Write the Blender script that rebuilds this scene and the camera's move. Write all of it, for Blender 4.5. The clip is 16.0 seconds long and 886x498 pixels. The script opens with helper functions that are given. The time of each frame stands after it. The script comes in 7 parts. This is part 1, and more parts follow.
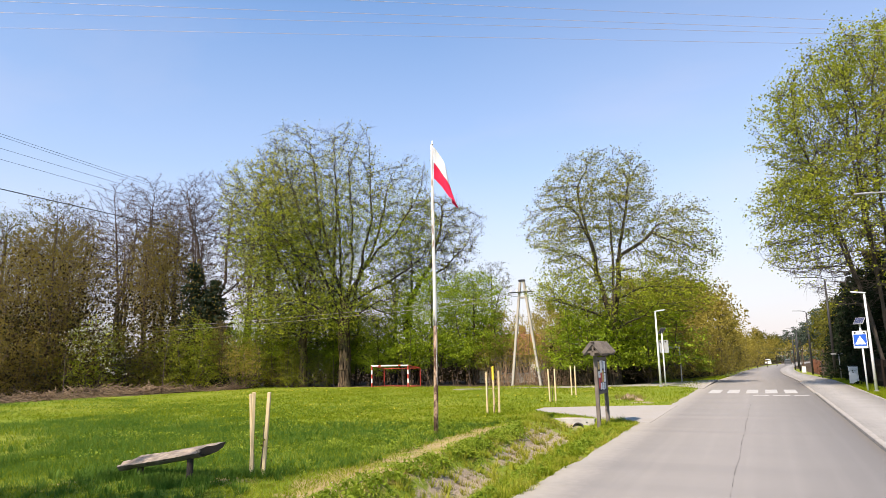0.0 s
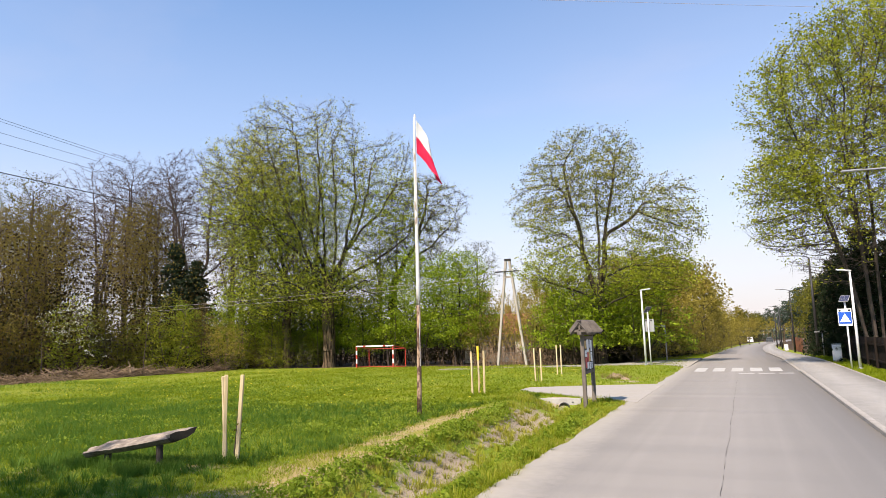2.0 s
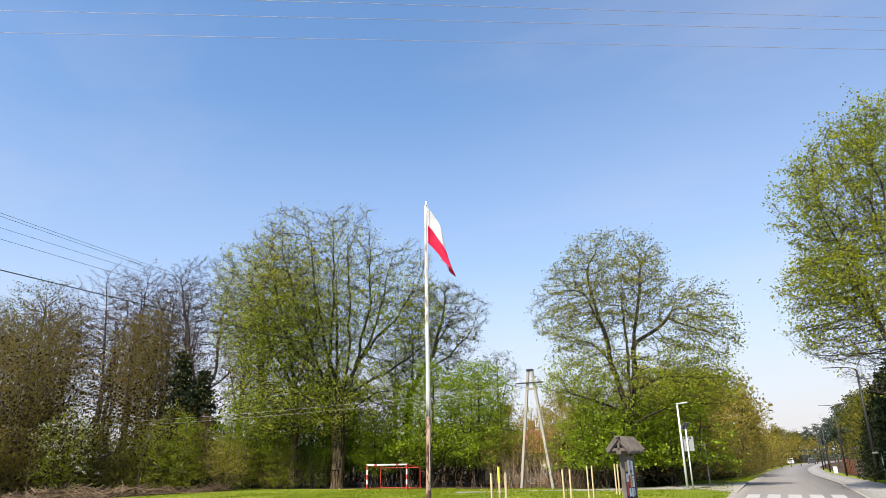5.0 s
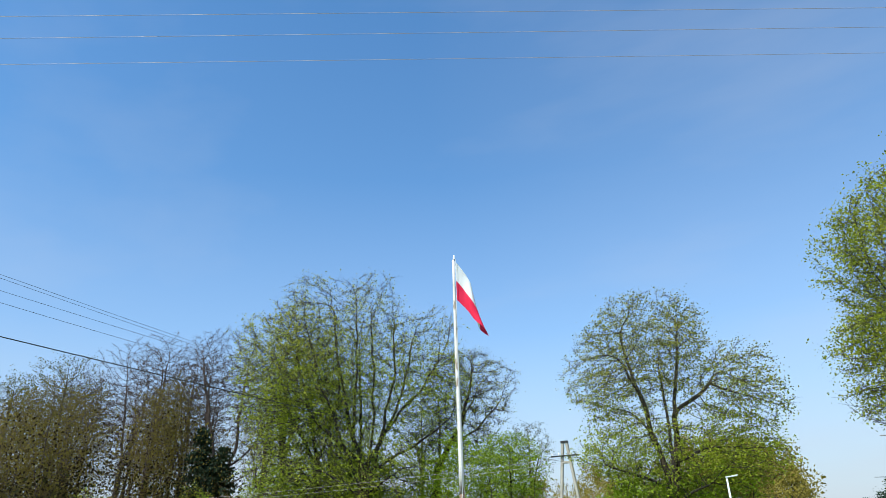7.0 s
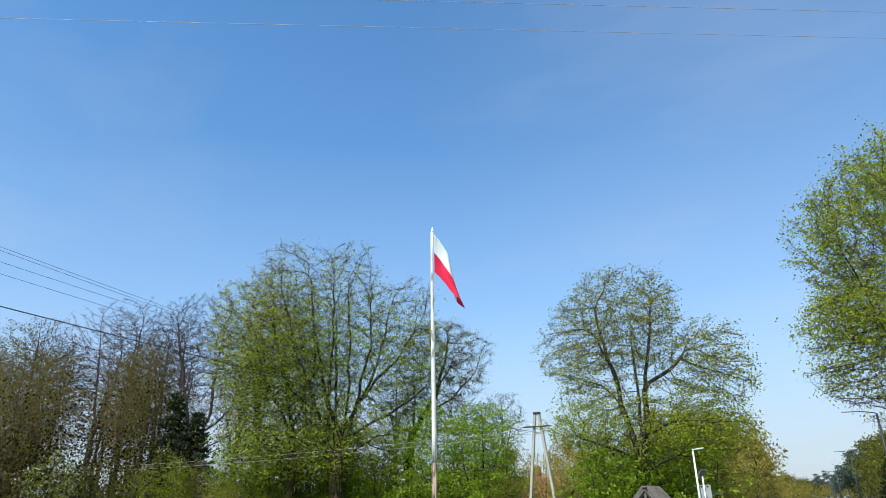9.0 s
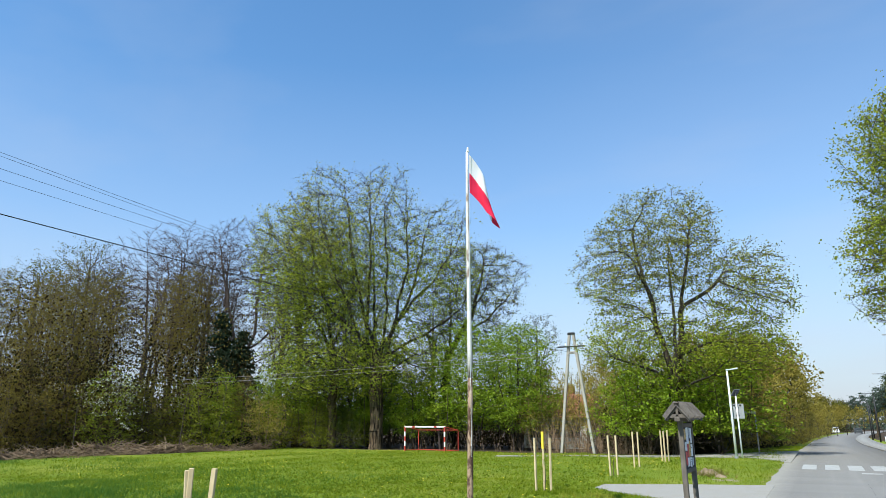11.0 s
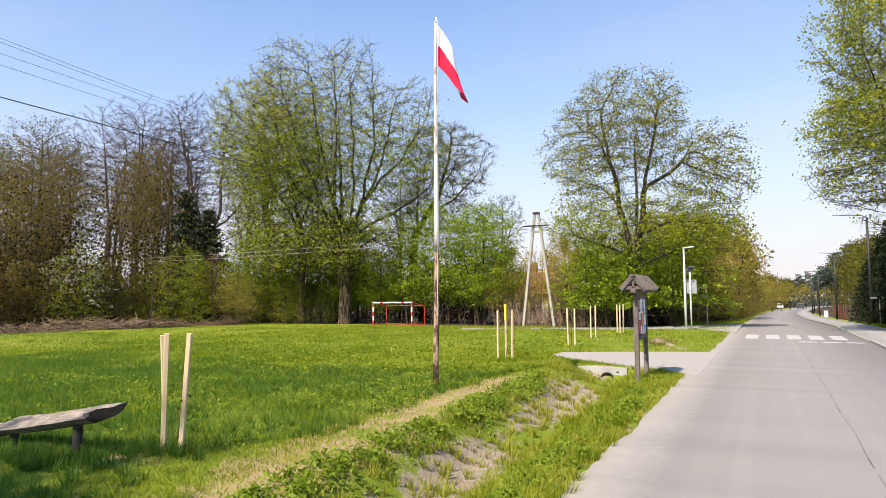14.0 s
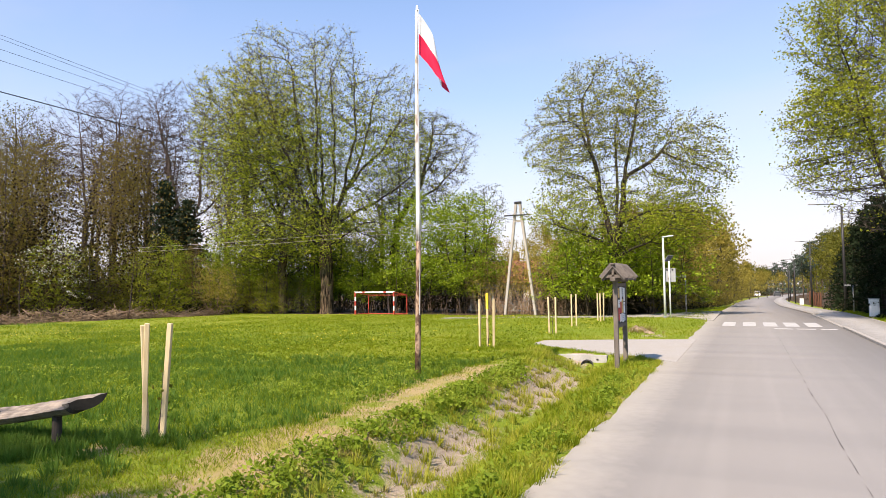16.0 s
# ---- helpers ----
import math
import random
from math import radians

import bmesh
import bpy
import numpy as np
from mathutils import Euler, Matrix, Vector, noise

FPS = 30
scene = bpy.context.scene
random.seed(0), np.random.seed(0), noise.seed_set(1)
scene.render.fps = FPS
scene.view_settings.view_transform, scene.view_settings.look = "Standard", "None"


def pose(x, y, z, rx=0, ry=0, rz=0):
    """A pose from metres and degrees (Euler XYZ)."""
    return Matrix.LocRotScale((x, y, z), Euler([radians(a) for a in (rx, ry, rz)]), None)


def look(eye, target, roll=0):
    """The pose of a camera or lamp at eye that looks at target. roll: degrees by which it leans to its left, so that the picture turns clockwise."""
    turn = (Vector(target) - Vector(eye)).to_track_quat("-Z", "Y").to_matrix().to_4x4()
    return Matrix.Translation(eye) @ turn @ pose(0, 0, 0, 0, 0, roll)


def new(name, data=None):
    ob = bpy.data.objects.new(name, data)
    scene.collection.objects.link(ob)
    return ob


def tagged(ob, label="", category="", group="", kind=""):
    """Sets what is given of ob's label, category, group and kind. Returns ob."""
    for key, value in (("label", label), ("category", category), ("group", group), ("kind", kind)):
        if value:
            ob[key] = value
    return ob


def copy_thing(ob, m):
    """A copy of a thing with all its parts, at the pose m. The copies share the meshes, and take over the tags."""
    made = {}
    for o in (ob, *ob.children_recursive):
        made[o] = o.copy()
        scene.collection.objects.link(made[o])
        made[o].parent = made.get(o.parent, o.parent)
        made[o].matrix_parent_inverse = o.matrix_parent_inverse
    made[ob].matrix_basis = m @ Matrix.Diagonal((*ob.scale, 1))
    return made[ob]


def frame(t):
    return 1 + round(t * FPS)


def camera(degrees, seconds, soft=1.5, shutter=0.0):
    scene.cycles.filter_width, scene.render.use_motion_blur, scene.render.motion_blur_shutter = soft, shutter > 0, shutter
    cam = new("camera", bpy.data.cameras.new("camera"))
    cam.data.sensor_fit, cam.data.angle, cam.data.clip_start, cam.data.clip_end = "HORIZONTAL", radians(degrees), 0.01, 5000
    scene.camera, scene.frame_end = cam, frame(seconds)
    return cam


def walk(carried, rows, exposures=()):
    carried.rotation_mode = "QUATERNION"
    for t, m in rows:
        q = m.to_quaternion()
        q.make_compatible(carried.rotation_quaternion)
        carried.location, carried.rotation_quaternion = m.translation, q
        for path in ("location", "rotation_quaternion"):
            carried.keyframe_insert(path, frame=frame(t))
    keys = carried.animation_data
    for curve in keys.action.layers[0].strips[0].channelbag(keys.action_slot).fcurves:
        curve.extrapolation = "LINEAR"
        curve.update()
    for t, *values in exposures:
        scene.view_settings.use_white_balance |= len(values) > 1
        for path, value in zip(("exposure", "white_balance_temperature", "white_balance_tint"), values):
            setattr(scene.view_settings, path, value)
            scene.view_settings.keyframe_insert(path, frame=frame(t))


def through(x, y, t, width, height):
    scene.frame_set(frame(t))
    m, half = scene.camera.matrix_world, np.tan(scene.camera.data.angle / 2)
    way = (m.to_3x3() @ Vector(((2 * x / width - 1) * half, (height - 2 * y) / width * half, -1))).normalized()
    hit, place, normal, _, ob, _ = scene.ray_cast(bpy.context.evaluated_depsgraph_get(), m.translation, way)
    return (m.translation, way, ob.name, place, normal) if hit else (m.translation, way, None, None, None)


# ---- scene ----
cam = camera(68.31, 16.0, soft=0.65)
PATH = [
    (0, 1.469, -0.211, 1.859, 9.55, 1.36, 25.79),
    (0.5, 1.509, -0.213, 1.852, 9.03, 1.36, 25.21),
    (1, 1.489, -0.108, 1.848, 8.66, 1.69, 24.78),
    (1.5, 1.424, 0.071, 1.845, 8.07, 0.60, 25.07),
    (2, 1.312, 0.278, 1.853, 7.81, 1.69, 24.60),
    (2.5, 1.235, 0.557, 1.864, 8.92, 1.57, 24.62),
    (3, 1.095, 0.990, 1.833, 7.52, 1.34, 25.88),
    (3.5, 0.981, 1.283, 1.844, 8.01, 1.41, 25.55),
    (4, 0.875, 1.700, 1.860, 9.69, 0.58, 26.73),
    (4.5, 0.739, 1.937, 1.873, 13.66, 1.02, 27.85),
    (4.7, 0.703, 1.983, 1.866, 15.46, 1.15, 26.76),
    (6.8, -0.015, 3.060, 1.943, 23.61, 2.09, 27.54),
    (7, -0.015, 3.061, 1.941, 23.91, 1.66, 28.60),
    (7.5, -0.010, 3.062, 1.943, 24.11, 0.69, 26.98),
    (8, -0.014, 3.061, 1.942, 22.17, 0.66, 26.06),
    (8.2, -0.010, 3.060, 1.950, 21.91, 0.69, 25.89),
    (10.3, -0.006, 3.150, 1.968, 18.02, 0.80, 28.22),
    (10.5, -0.004, 3.160, 1.942, 17.03, 0.36, 28.58),
    (11, 0.003, 3.070, 1.888, 14.68, 0.25, 29.37),
    (11.5, 0.034, 2.963, 1.870, 12.15, 0.40, 29.51),
    (12, 0.025, 3.001, 1.859, 10.48, 0.39, 30.70),
    (12.5, 0.025, 3.003, 1.828, 8.58, 0.78, 30.16),
    (13, 0.036, 2.994, 1.795, 6.06, 0.75, 29.80),
    (13.5, 0.031, 3.004, 1.777, 4.98, 0.36, 27.09),
    (14, 0.029, 3.012, 1.768, 4.27, 0.42, 26.49),
    (14.5, 0.028, 3.004, 1.761, 3.66, 0.32, 25.84),
    (15, 0.049, 2.984, 1.758, 3.41, 0.35, 25.96),
    (15.5, 0.050, 2.986, 1.757, 3.35, 0.41, 25.11),
    (16, 0.055, 2.981, 1.758, 3.34, 0.67, 24.93),
]
EXPOSURES = [(0, 0.9, 7300, 18), (3.5, 0.85, 7320, 19), (4.7, 0.82, 7120, 16), (7, 0.55, 6000, 2), (8.2, 0.56, 6000, 2), (10.5, 0.57, 5980, 2), (12.5, 0.73, 6680, 10), (13, 0.78, 6720, 10), (14, 0.9, 7120, 17), (16, 0.97, 7330, 20)]
walk(cam, [(t, pose(x, y, z, 90 + p, r, w)) for t, x, y, z, p, r, w in PATH], EXPOSURES)


# ---- world, sun, exposure ----
SKY_TINT, HAZE = (0.78, 1.32, 1.66, 1), (5.25, 5.1, 5.5, 1)
SUN_DIR = Vector((-0.13, -0.62, 0.79)).normalized()
world = bpy.data.worlds.new("sky")
scene.world = world
world.use_nodes = True
wn, wl = world.node_tree.nodes, world.node_tree.links
sky = wn.new("ShaderNodeTexSky")
sky.sky_type, sky.sun_disc = "NISHITA", False
sky.sun_elevation = math.asin(SUN_DIR.z)
sky.sun_rotation = math.atan2(SUN_DIR.x, SUN_DIR.y)
sky.air_density, sky.dust_density, sky.ozone_density = 1.0, 0.6, 1.0
# thin spring haze whitens the sky towards the horizon, with faint high streaks of cloud
wtc = wn.new("ShaderNodeTexCoord")
wxyz = wn.new("ShaderNodeSeparateXYZ")
wl.new(wtc.outputs["Generated"], wxyz.inputs[0])
haze = wn.new("ShaderNodeValToRGB")
for at_, level in ((0.0, 0.96), (0.10, 0.76), (0.28, 0.31), (0.5, 0.08), (0.8, 0.02)):
    el = haze.color_ramp.elements.new(at_) if at_ not in (0.0,) else haze.color_ramp.elements[0]
    el.position, el.color = at_, (level, level, level, 1)
haze.color_ramp.elements[-1].color = (0.02, 0.02, 0.02, 1)
wl.new(wxyz.outputs[2], haze.inputs[0])
wmap = wn.new("ShaderNodeMapping")
wmap.inputs["Scale"].default_value = (1.2, 3.0, 5.0)
wmap.inputs["Rotation"].default_value = (0.3, 0.5, 0.6)
wl.new(wtc.outputs["Generated"], wmap.inputs[0])
wns = wn.new("ShaderNodeTexNoise")
wns.inputs["Scale"].default_value, wns.inputs["Detail"].default_value = 1.6, 5.0
wl.new(wmap.outputs[0], wns.inputs["Vector"])
wst = wn.new("ShaderNodeMapRange")
wst.inputs[1].default_value, wst.inputs[2].default_value, wst.inputs[4].default_value = 0.48, 0.74, 0.09
wl.new(wns.outputs["Fac"], wst.inputs[0])
wadd = wn.new("ShaderNodeMath")
wadd.operation, wadd.use_clamp = "ADD", True
wl.new(haze.outputs[0], wadd.inputs[0])
veil = wn.new("ShaderNodeVectorMath")  # a broad thin veil of cirrus to the north-east
veil.operation = "DOT_PRODUCT"
veil.inputs[1].default_value = Vector((0.12, 0.82, 0.56)).normalized()
wl.new(wtc.outputs["Generated"], veil.inputs[0])
vst = wn.new("ShaderNodeMapRange")
vst.inputs[1].default_value, vst.inputs[2].default_value, vst.inputs[4].default_value = 0.86, 1.0, 0.16
wl.new(veil.outputs["Value"], vst.inputs[0])
vmul = wn.new("ShaderNodeMath")
vmul.operation = "MULTIPLY"
wl.new(vst.outputs[0], vmul.inputs[0])
wl.new(wns.outputs["Fac"], vmul.inputs[1])
vsum = wn.new("ShaderNodeMath")
vsum.operation = "ADD"
wl.new(wst.outputs[0], vsum.inputs[0])
wl.new(vmul.outputs[0], vsum.inputs[1])
wl.new(vsum.outputs[0], wadd.inputs[1])
wtint = wn.new("ShaderNodeMix")
wtint.data_type, wtint.blend_type = "RGBA", "MULTIPLY"
wtint.inputs[0].default_value = 1.0
wtint.inputs[7].default_value = SKY_TINT
wl.new(sky.outputs[0], wtint.inputs[6])
wmix = wn.new("ShaderNodeMix")
wmix.data_type = "RGBA"
wmix.inputs[7].default_value = HAZE
wl.new(wadd.outputs[0], wmix.inputs[0])
wl.new(wtint.outputs[2], wmix.inputs[6])
wl.new(wmix.outputs[2], wn["Background"].inputs[0])
wn["Background"].inputs[1].default_value = 0.09
lamp = bpy.data.lights.new("sun", "SUN")
lamp.energy, lamp.angle, lamp.color = 5.0, radians(0.8), (1.0, 0.92, 0.80)
sun = new("sun", lamp)
sun.matrix_world = look(SUN_DIR * 60, (0, 0, 0))


# ---- materials ----
class Nodes:
    """A node material under construction."""

    def __init__(self, name):
        self.m = bpy.data.materials.new(name)
        self.m.use_nodes = True
        self.n, self.l = self.m.node_tree.nodes, self.m.node_tree.links
        self.b = self.n["Principled BSDF"]
        self.tc = self.n.new("ShaderNodeTexCoord")

    def put(self, value, socket):
        if isinstance(value, bpy.types.NodeSocket):
            self.l.new(value, socket)
        elif isinstance(value, (tuple, list)):
            socket.default_value = (*value, 1.0) if len(value) == 3 else value
        else:
            socket.default_value = value

    def noise(self, scale, detail=4.0, rough=0.55, stretch=None, kind="Object"):
        vec = self.tc.outputs[kind]
        if stretch:
            mp = self.n.new("ShaderNodeMapping")
            self.l.new(vec, mp.inputs[0])
            mp.inputs["Scale"].default_value = stretch
            vec = mp.outputs[0]
        t = self.n.new("ShaderNodeTexNoise")
        self.l.new(vec, t.inputs["Vector"])
        t.inputs["Scale"].default_value, t.inputs["Detail"].default_value, t.inputs["Roughness"].default_value = scale, detail, rough
        return t.outputs["Fac"]

    def ramp(self, fac, lo, hi):
        r = self.n.new("ShaderNodeMapRange")
        self.put(fac, r.inputs[0])
        r.inputs[1].default_value, r.inputs[2].default_value = lo, hi
        return r.outputs[0]

    def mix(self, fac, a, b):
        x = self.n.new("ShaderNodeMix")
        x.data_type = "RGBA"
        self.put(fac, x.inputs[0])
        self.put(a, x.inputs[6])
        self.put(b, x.inputs[7])
        return x.outputs[2]

    def math(self, op, a, b=0.0):
        x = self.n.new("ShaderNodeMath")
        x.operation = op
        self.put(a, x.inputs[0])
        self.put(b, x.inputs[1])
        return x.outputs[0]

    def bump(self, height, strength, distance):
        x = self.n.new("ShaderNodeBump")
        self.put(height, x.inputs["Height"])
        x.inputs["Strength"].default_value, x.inputs["Distance"].default_value = strength, distance
        self.l.new(x.outputs[0], self.b.inputs["Normal"])

    def attribute(self, name):
        x = self.n.new("ShaderNodeAttribute")
        x.attribute_name = name
        return x.outputs["Color"]

    def split(self, vec):
        x = self.n.new("ShaderNodeSeparateXYZ")
        self.l.new(vec, x.inputs[0])
        return x.outputs

    def island(self):
        return self.n.new("ShaderNodeNewGeometry").outputs["Random Per Island"]

    def done(self, colour, rough=0.8, metal=0.0, spec=0.4):
        self.put(colour, self.b.inputs["Base Color"])
        self.put(rough, self.b.inputs["Roughness"])
        self.b.inputs["Metallic"].default_value = metal
        self.b.inputs["Specular IOR Level"].default_value = spec
        return self.m


def surface(name, a, b, coarse, fine, rough=0.8, metal=0.0, bump=0.3, depth=0.01, stretch=None, spec=0.4):
    """Two tones mixed by coarse stains and fine grain, with relief from the grain."""
    k = Nodes(name)
    big, small = k.noise(coarse), k.noise(fine, 6.0, 0.65, stretch)
    fac = k.math("ADD", k.math("MULTIPLY", k.ramp(big, 0.35, 0.65), 0.5), k.math("MULTIPLY", k.ramp(small, 0.3, 0.7), 0.5))
    k.bump(small, bump, depth)
    return k.done(k.mix(fac, a, b), k.math("ADD", k.math("MULTIPLY", small, 0.2), rough - 0.1), metal, spec)


def leaf_material(name, a, b, c, shine=0.12, through=0.5):
    """Leaves: three tones spread leaf by leaf, letting some light through."""
    k = Nodes(name)
    r = k.math("ADD", k.math("MULTIPLY", k.island(), 0.4), k.math("MULTIPLY", k.ramp(k.noise(0.9, 3.0), 0.3, 0.7), 0.6))
    col = k.mix(k.ramp(r, 0.05, 0.5), a, b)
    col = k.mix(k.ramp(r, 0.55, 0.95), col, c)
    k.done(col, 0.65, 0.0, shine)
    tr = k.n.new("ShaderNodeBsdfTranslucent")
    k.put(col, tr.inputs[0])
    mx = k.n.new("ShaderNodeMixShader")
    mx.inputs[0].default_value = through
    k.l.new(k.b.outputs[0], mx.inputs[1])
    k.l.new(tr.outputs[0], mx.inputs[2])
    k.l.new(mx.outputs[0], k.n["Material Output"].inputs[0])
    return k.m


def bark_material(name, dark, pale, tone):
    """Furrowed bark: long dark cracks between plates, with broad stains."""
    k = Nodes(name)
    crack, stain, grain = k.noise(9.0, 5.0, 0.6, (1, 1, 0.16)), k.noise(1.6, 3.0), k.noise(34.0, 4.0)
    col = k.mix(k.ramp(crack, 0.42, 0.58), dark, pale)
    col = k.mix(k.math("MULTIPLY", k.ramp(stain, 0.45, 0.65), 0.6), col, tone)
    col = k.mix(k.math("MULTIPLY", k.ramp(grain, 0.4, 0.7), 0.35), col, dark)
    k.bump(crack, 1.0, 0.09)
    return k.done(col, 0.92, 0.0, 0.15)


BARK = bark_material("bark", (0.018, 0.012, 0.008), (0.185, 0.128, 0.082), (0.085, 0.075, 0.04))
BARK_DARK = bark_material("bark_dark", (0.013, 0.010, 0.008), (0.105, 0.08, 0.057), (0.055, 0.052, 0.03))
BARK_BIRCH = surface("bark_birch", (0.06, 0.05, 0.04), (0.36, 0.32, 0.27), 3.0, 9.0, 0.8, bump=0.3, stretch=(1, 1, 2.5))
BARK_TAN = surface("bark_tan", (0.09, 0.058, 0.034), (0.24, 0.165, 0.1), 1.5, 12.0, 0.9, bump=0.2)
BARK_LIMB = surface("bark_limb", (0.022, 0.018, 0.014), (0.07, 0.056, 0.043), 1.5, 12.0, 0.9, bump=0.2)
BARK_TWIG = surface("bark_twig", (0.034, 0.025, 0.022), (0.095, 0.07, 0.06), 1.5, 12.0, 0.9, bump=0.2)
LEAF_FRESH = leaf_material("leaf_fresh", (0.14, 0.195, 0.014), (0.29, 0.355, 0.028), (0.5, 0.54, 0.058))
LEAF_FRESH_DEEP = leaf_material("leaf_fresh_deep", (0.085, 0.115, 0.01), (0.18, 0.21, 0.018), (0.34, 0.34, 0.038))
LEAF_ALDER = leaf_material("leaf_alder", (0.15, 0.185, 0.014), (0.28, 0.325, 0.028), (0.46, 0.47, 0.055))
LEAF_VIVID = leaf_material("leaf_vivid", (0.09, 0.155, 0.008), (0.21, 0.305, 0.013), (0.39, 0.48, 0.033), 0.3)
LEAF_SPRUCE = leaf_material("leaf_spruce", (0.014, 0.024, 0.013), (0.028, 0.042, 0.024), (0.05, 0.066, 0.042), 0.05, 0.1)
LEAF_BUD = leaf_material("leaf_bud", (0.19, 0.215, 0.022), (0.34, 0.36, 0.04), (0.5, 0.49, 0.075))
LEAF_LIME = leaf_material("leaf_lime", (0.16, 0.185, 0.028), (0.28, 0.29, 0.05), (0.46, 0.42, 0.08))
LEAF_OLIVE = leaf_material("leaf_olive", (0.06, 0.065, 0.01), (0.125, 0.125, 0.017), (0.25, 0.225, 0.034))
LEAF_GOLD = leaf_material("leaf_gold", (0.16, 0.135, 0.022), (0.29, 0.24, 0.042), (0.42, 0.34, 0.075))
LEAF_BROWN = leaf_material("leaf_brown", (0.105, 0.082, 0.018), (0.18, 0.143, 0.03), (0.235, 0.2, 0.04))
LEAF_TAN = leaf_material("leaf_tan", (0.23, 0.185, 0.04), (0.33, 0.28, 0.055), (0.4, 0.36, 0.075))
# undergrowth leaves: the wood's inner shade is put into these two colours
LEAF_SHADE_OLIVE = leaf_material("leaf_shade_olive", (0.018, 0.019, 0.006), (0.03, 0.03, 0.009), (0.055, 0.05, 0.014), 0.05, 0.25)
LEAF_SHADE_BROWN = leaf_material("leaf_shade_brown", (0.024, 0.017, 0.009), (0.04, 0.028, 0.014), (0.055, 0.042, 0.015), 0.05, 0.25)
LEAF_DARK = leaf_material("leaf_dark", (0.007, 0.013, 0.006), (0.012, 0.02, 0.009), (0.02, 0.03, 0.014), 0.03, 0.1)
LEAF_FIR = leaf_material("leaf_fir", (0.035, 0.055, 0.038), (0.06, 0.085, 0.062), (0.09, 0.115, 0.09), 0.05, 0.1)
BLOSSOM = leaf_material("blossom", (0.70, 0.70, 0.62), (0.78, 0.78, 0.70), (0.45, 0.55, 0.25), 0.3, 0.3)
GRASS_BLADE = leaf_material("grass_blade", (0.13, 0.185, 0.008), (0.185, 0.245, 0.012), (0.28, 0.305, 0.024), 0.12)
GRASS_DRY = leaf_material("grass_dry", (0.19, 0.185, 0.04), (0.28, 0.24, 0.07), (0.37, 0.3, 0.12), 0.18)
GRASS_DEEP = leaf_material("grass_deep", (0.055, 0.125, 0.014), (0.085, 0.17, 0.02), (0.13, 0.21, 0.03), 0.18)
GRASS_YELLOW = leaf_material("grass_yellow", (0.23, 0.265, 0.02), (0.32, 0.34, 0.035), (0.42, 0.39, 0.08), 0.18)
CLOVER = leaf_material("clover_leaf", (0.13, 0.20, 0.014), (0.19, 0.255, 0.02), (0.26, 0.30, 0.035), 0.18)
WEED_LEAF = leaf_material("weed_leaf", (0.11, 0.18, 0.012), (0.19, 0.27, 0.02), (0.32, 0.38, 0.045), 0.25)
DANDELION = surface("dandelion", (0.55, 0.42, 0.02), (0.66, 0.52, 0.04), 4.0, 40.0, 0.8)

WOOD_GREY = surface("weathered_wood", (0.06, 0.05, 0.042), (0.17, 0.145, 0.122), 2.0, 22.0, 0.85, bump=0.6, depth=0.006, stretch=(1, 1, 0.12))
WOOD_BENCH = surface("bench_wood", (0.045, 0.037, 0.031), (0.31, 0.262, 0.212), 5.5, 30.0, 0.85, bump=1.0, depth=0.012, stretch=(0.09, 1, 1))
# dark wood; on gable, bench cut and posts it puts shade in colour
WOOD_DARK_SHADE = surface("dark_wood_shade", (0.016, 0.013, 0.011), (0.05, 0.042, 0.035), 5.0, 30.0, 0.9)
WOOD_STAKE = surface("fresh_stake_wood", (0.42, 0.315, 0.175), (0.61, 0.50, 0.31), 3.0, 30.0, 0.75, bump=0.3, depth=0.004, stretch=(1, 1, 0.1))
PAINT_YELLOW = surface("yellow_paint", (0.72, 0.50, 0.03), (0.80, 0.60, 0.05), 3.0, 30.0, 0.6)
WOOD_SHINGLE = surface("roof_shingle", (0.06, 0.052, 0.046), (0.17, 0.15, 0.135), 3.0, 25.0, 0.9, bump=0.6, depth=0.006, stretch=(1, 0.15, 1))
WOOD_FENCE = surface("fence_board", (0.010, 0.008, 0.007), (0.024, 0.018, 0.015), 1.5, 20.0, 0.9, bump=0.4, stretch=(1, 1, 0.1), spec=0.08)
FENCE_RED = surface("fence_red_brown", (0.085, 0.033, 0.018), (0.15, 0.06, 0.03), 1.5, 20.0, 0.8, bump=0.4, stretch=(1, 1, 0.1))
STEEL_WHITE = surface("galvanised_white", (0.62, 0.64, 0.66), (0.78, 0.80, 0.82), 3.0, 40.0, 0.45, 0.2, bump=0.05)
STEEL_GREY = surface("sign_back_grey", (0.22, 0.23, 0.235), (0.33, 0.34, 0.345), 3.0, 40.0, 0.55, 0.2, bump=0.05)
STEEL_DARK = surface("dark_steel", (0.018, 0.018, 0.019), (0.04, 0.04, 0.042), 3.0, 40.0, 0.5, 0.3, bump=0.05)
CONCRETE_POLE = surface("pole_concrete", (0.26, 0.24, 0.21), (0.38, 0.36, 0.325), 2.0, 30.0, 0.9, bump=0.3, depth=0.004)
CONCRETE = surface("headwall_concrete", (0.25, 0.243, 0.23), (0.40, 0.39, 0.37), 2.5, 25.0, 0.9, bump=0.4, depth=0.006)
KERB = surface("kerb_concrete", (0.19, 0.18, 0.165), (0.32, 0.305, 0.285), 2.0, 40.0, 0.9, bump=0.3, depth=0.004)
PIPE = surface("pipe_plastic", (0.02, 0.02, 0.022), (0.05, 0.05, 0.052), 4.0, 30.0, 0.5)
SOLAR = surface("solar_cell", (0.02, 0.03, 0.07), (0.05, 0.06, 0.12), 9.0, 60.0, 0.2, spec=0.6)
BLUE = surface("sign_blue", (0.005, 0.07, 0.42), (0.01, 0.10, 0.50), 3.0, 40.0, 0.35, bump=0.02)
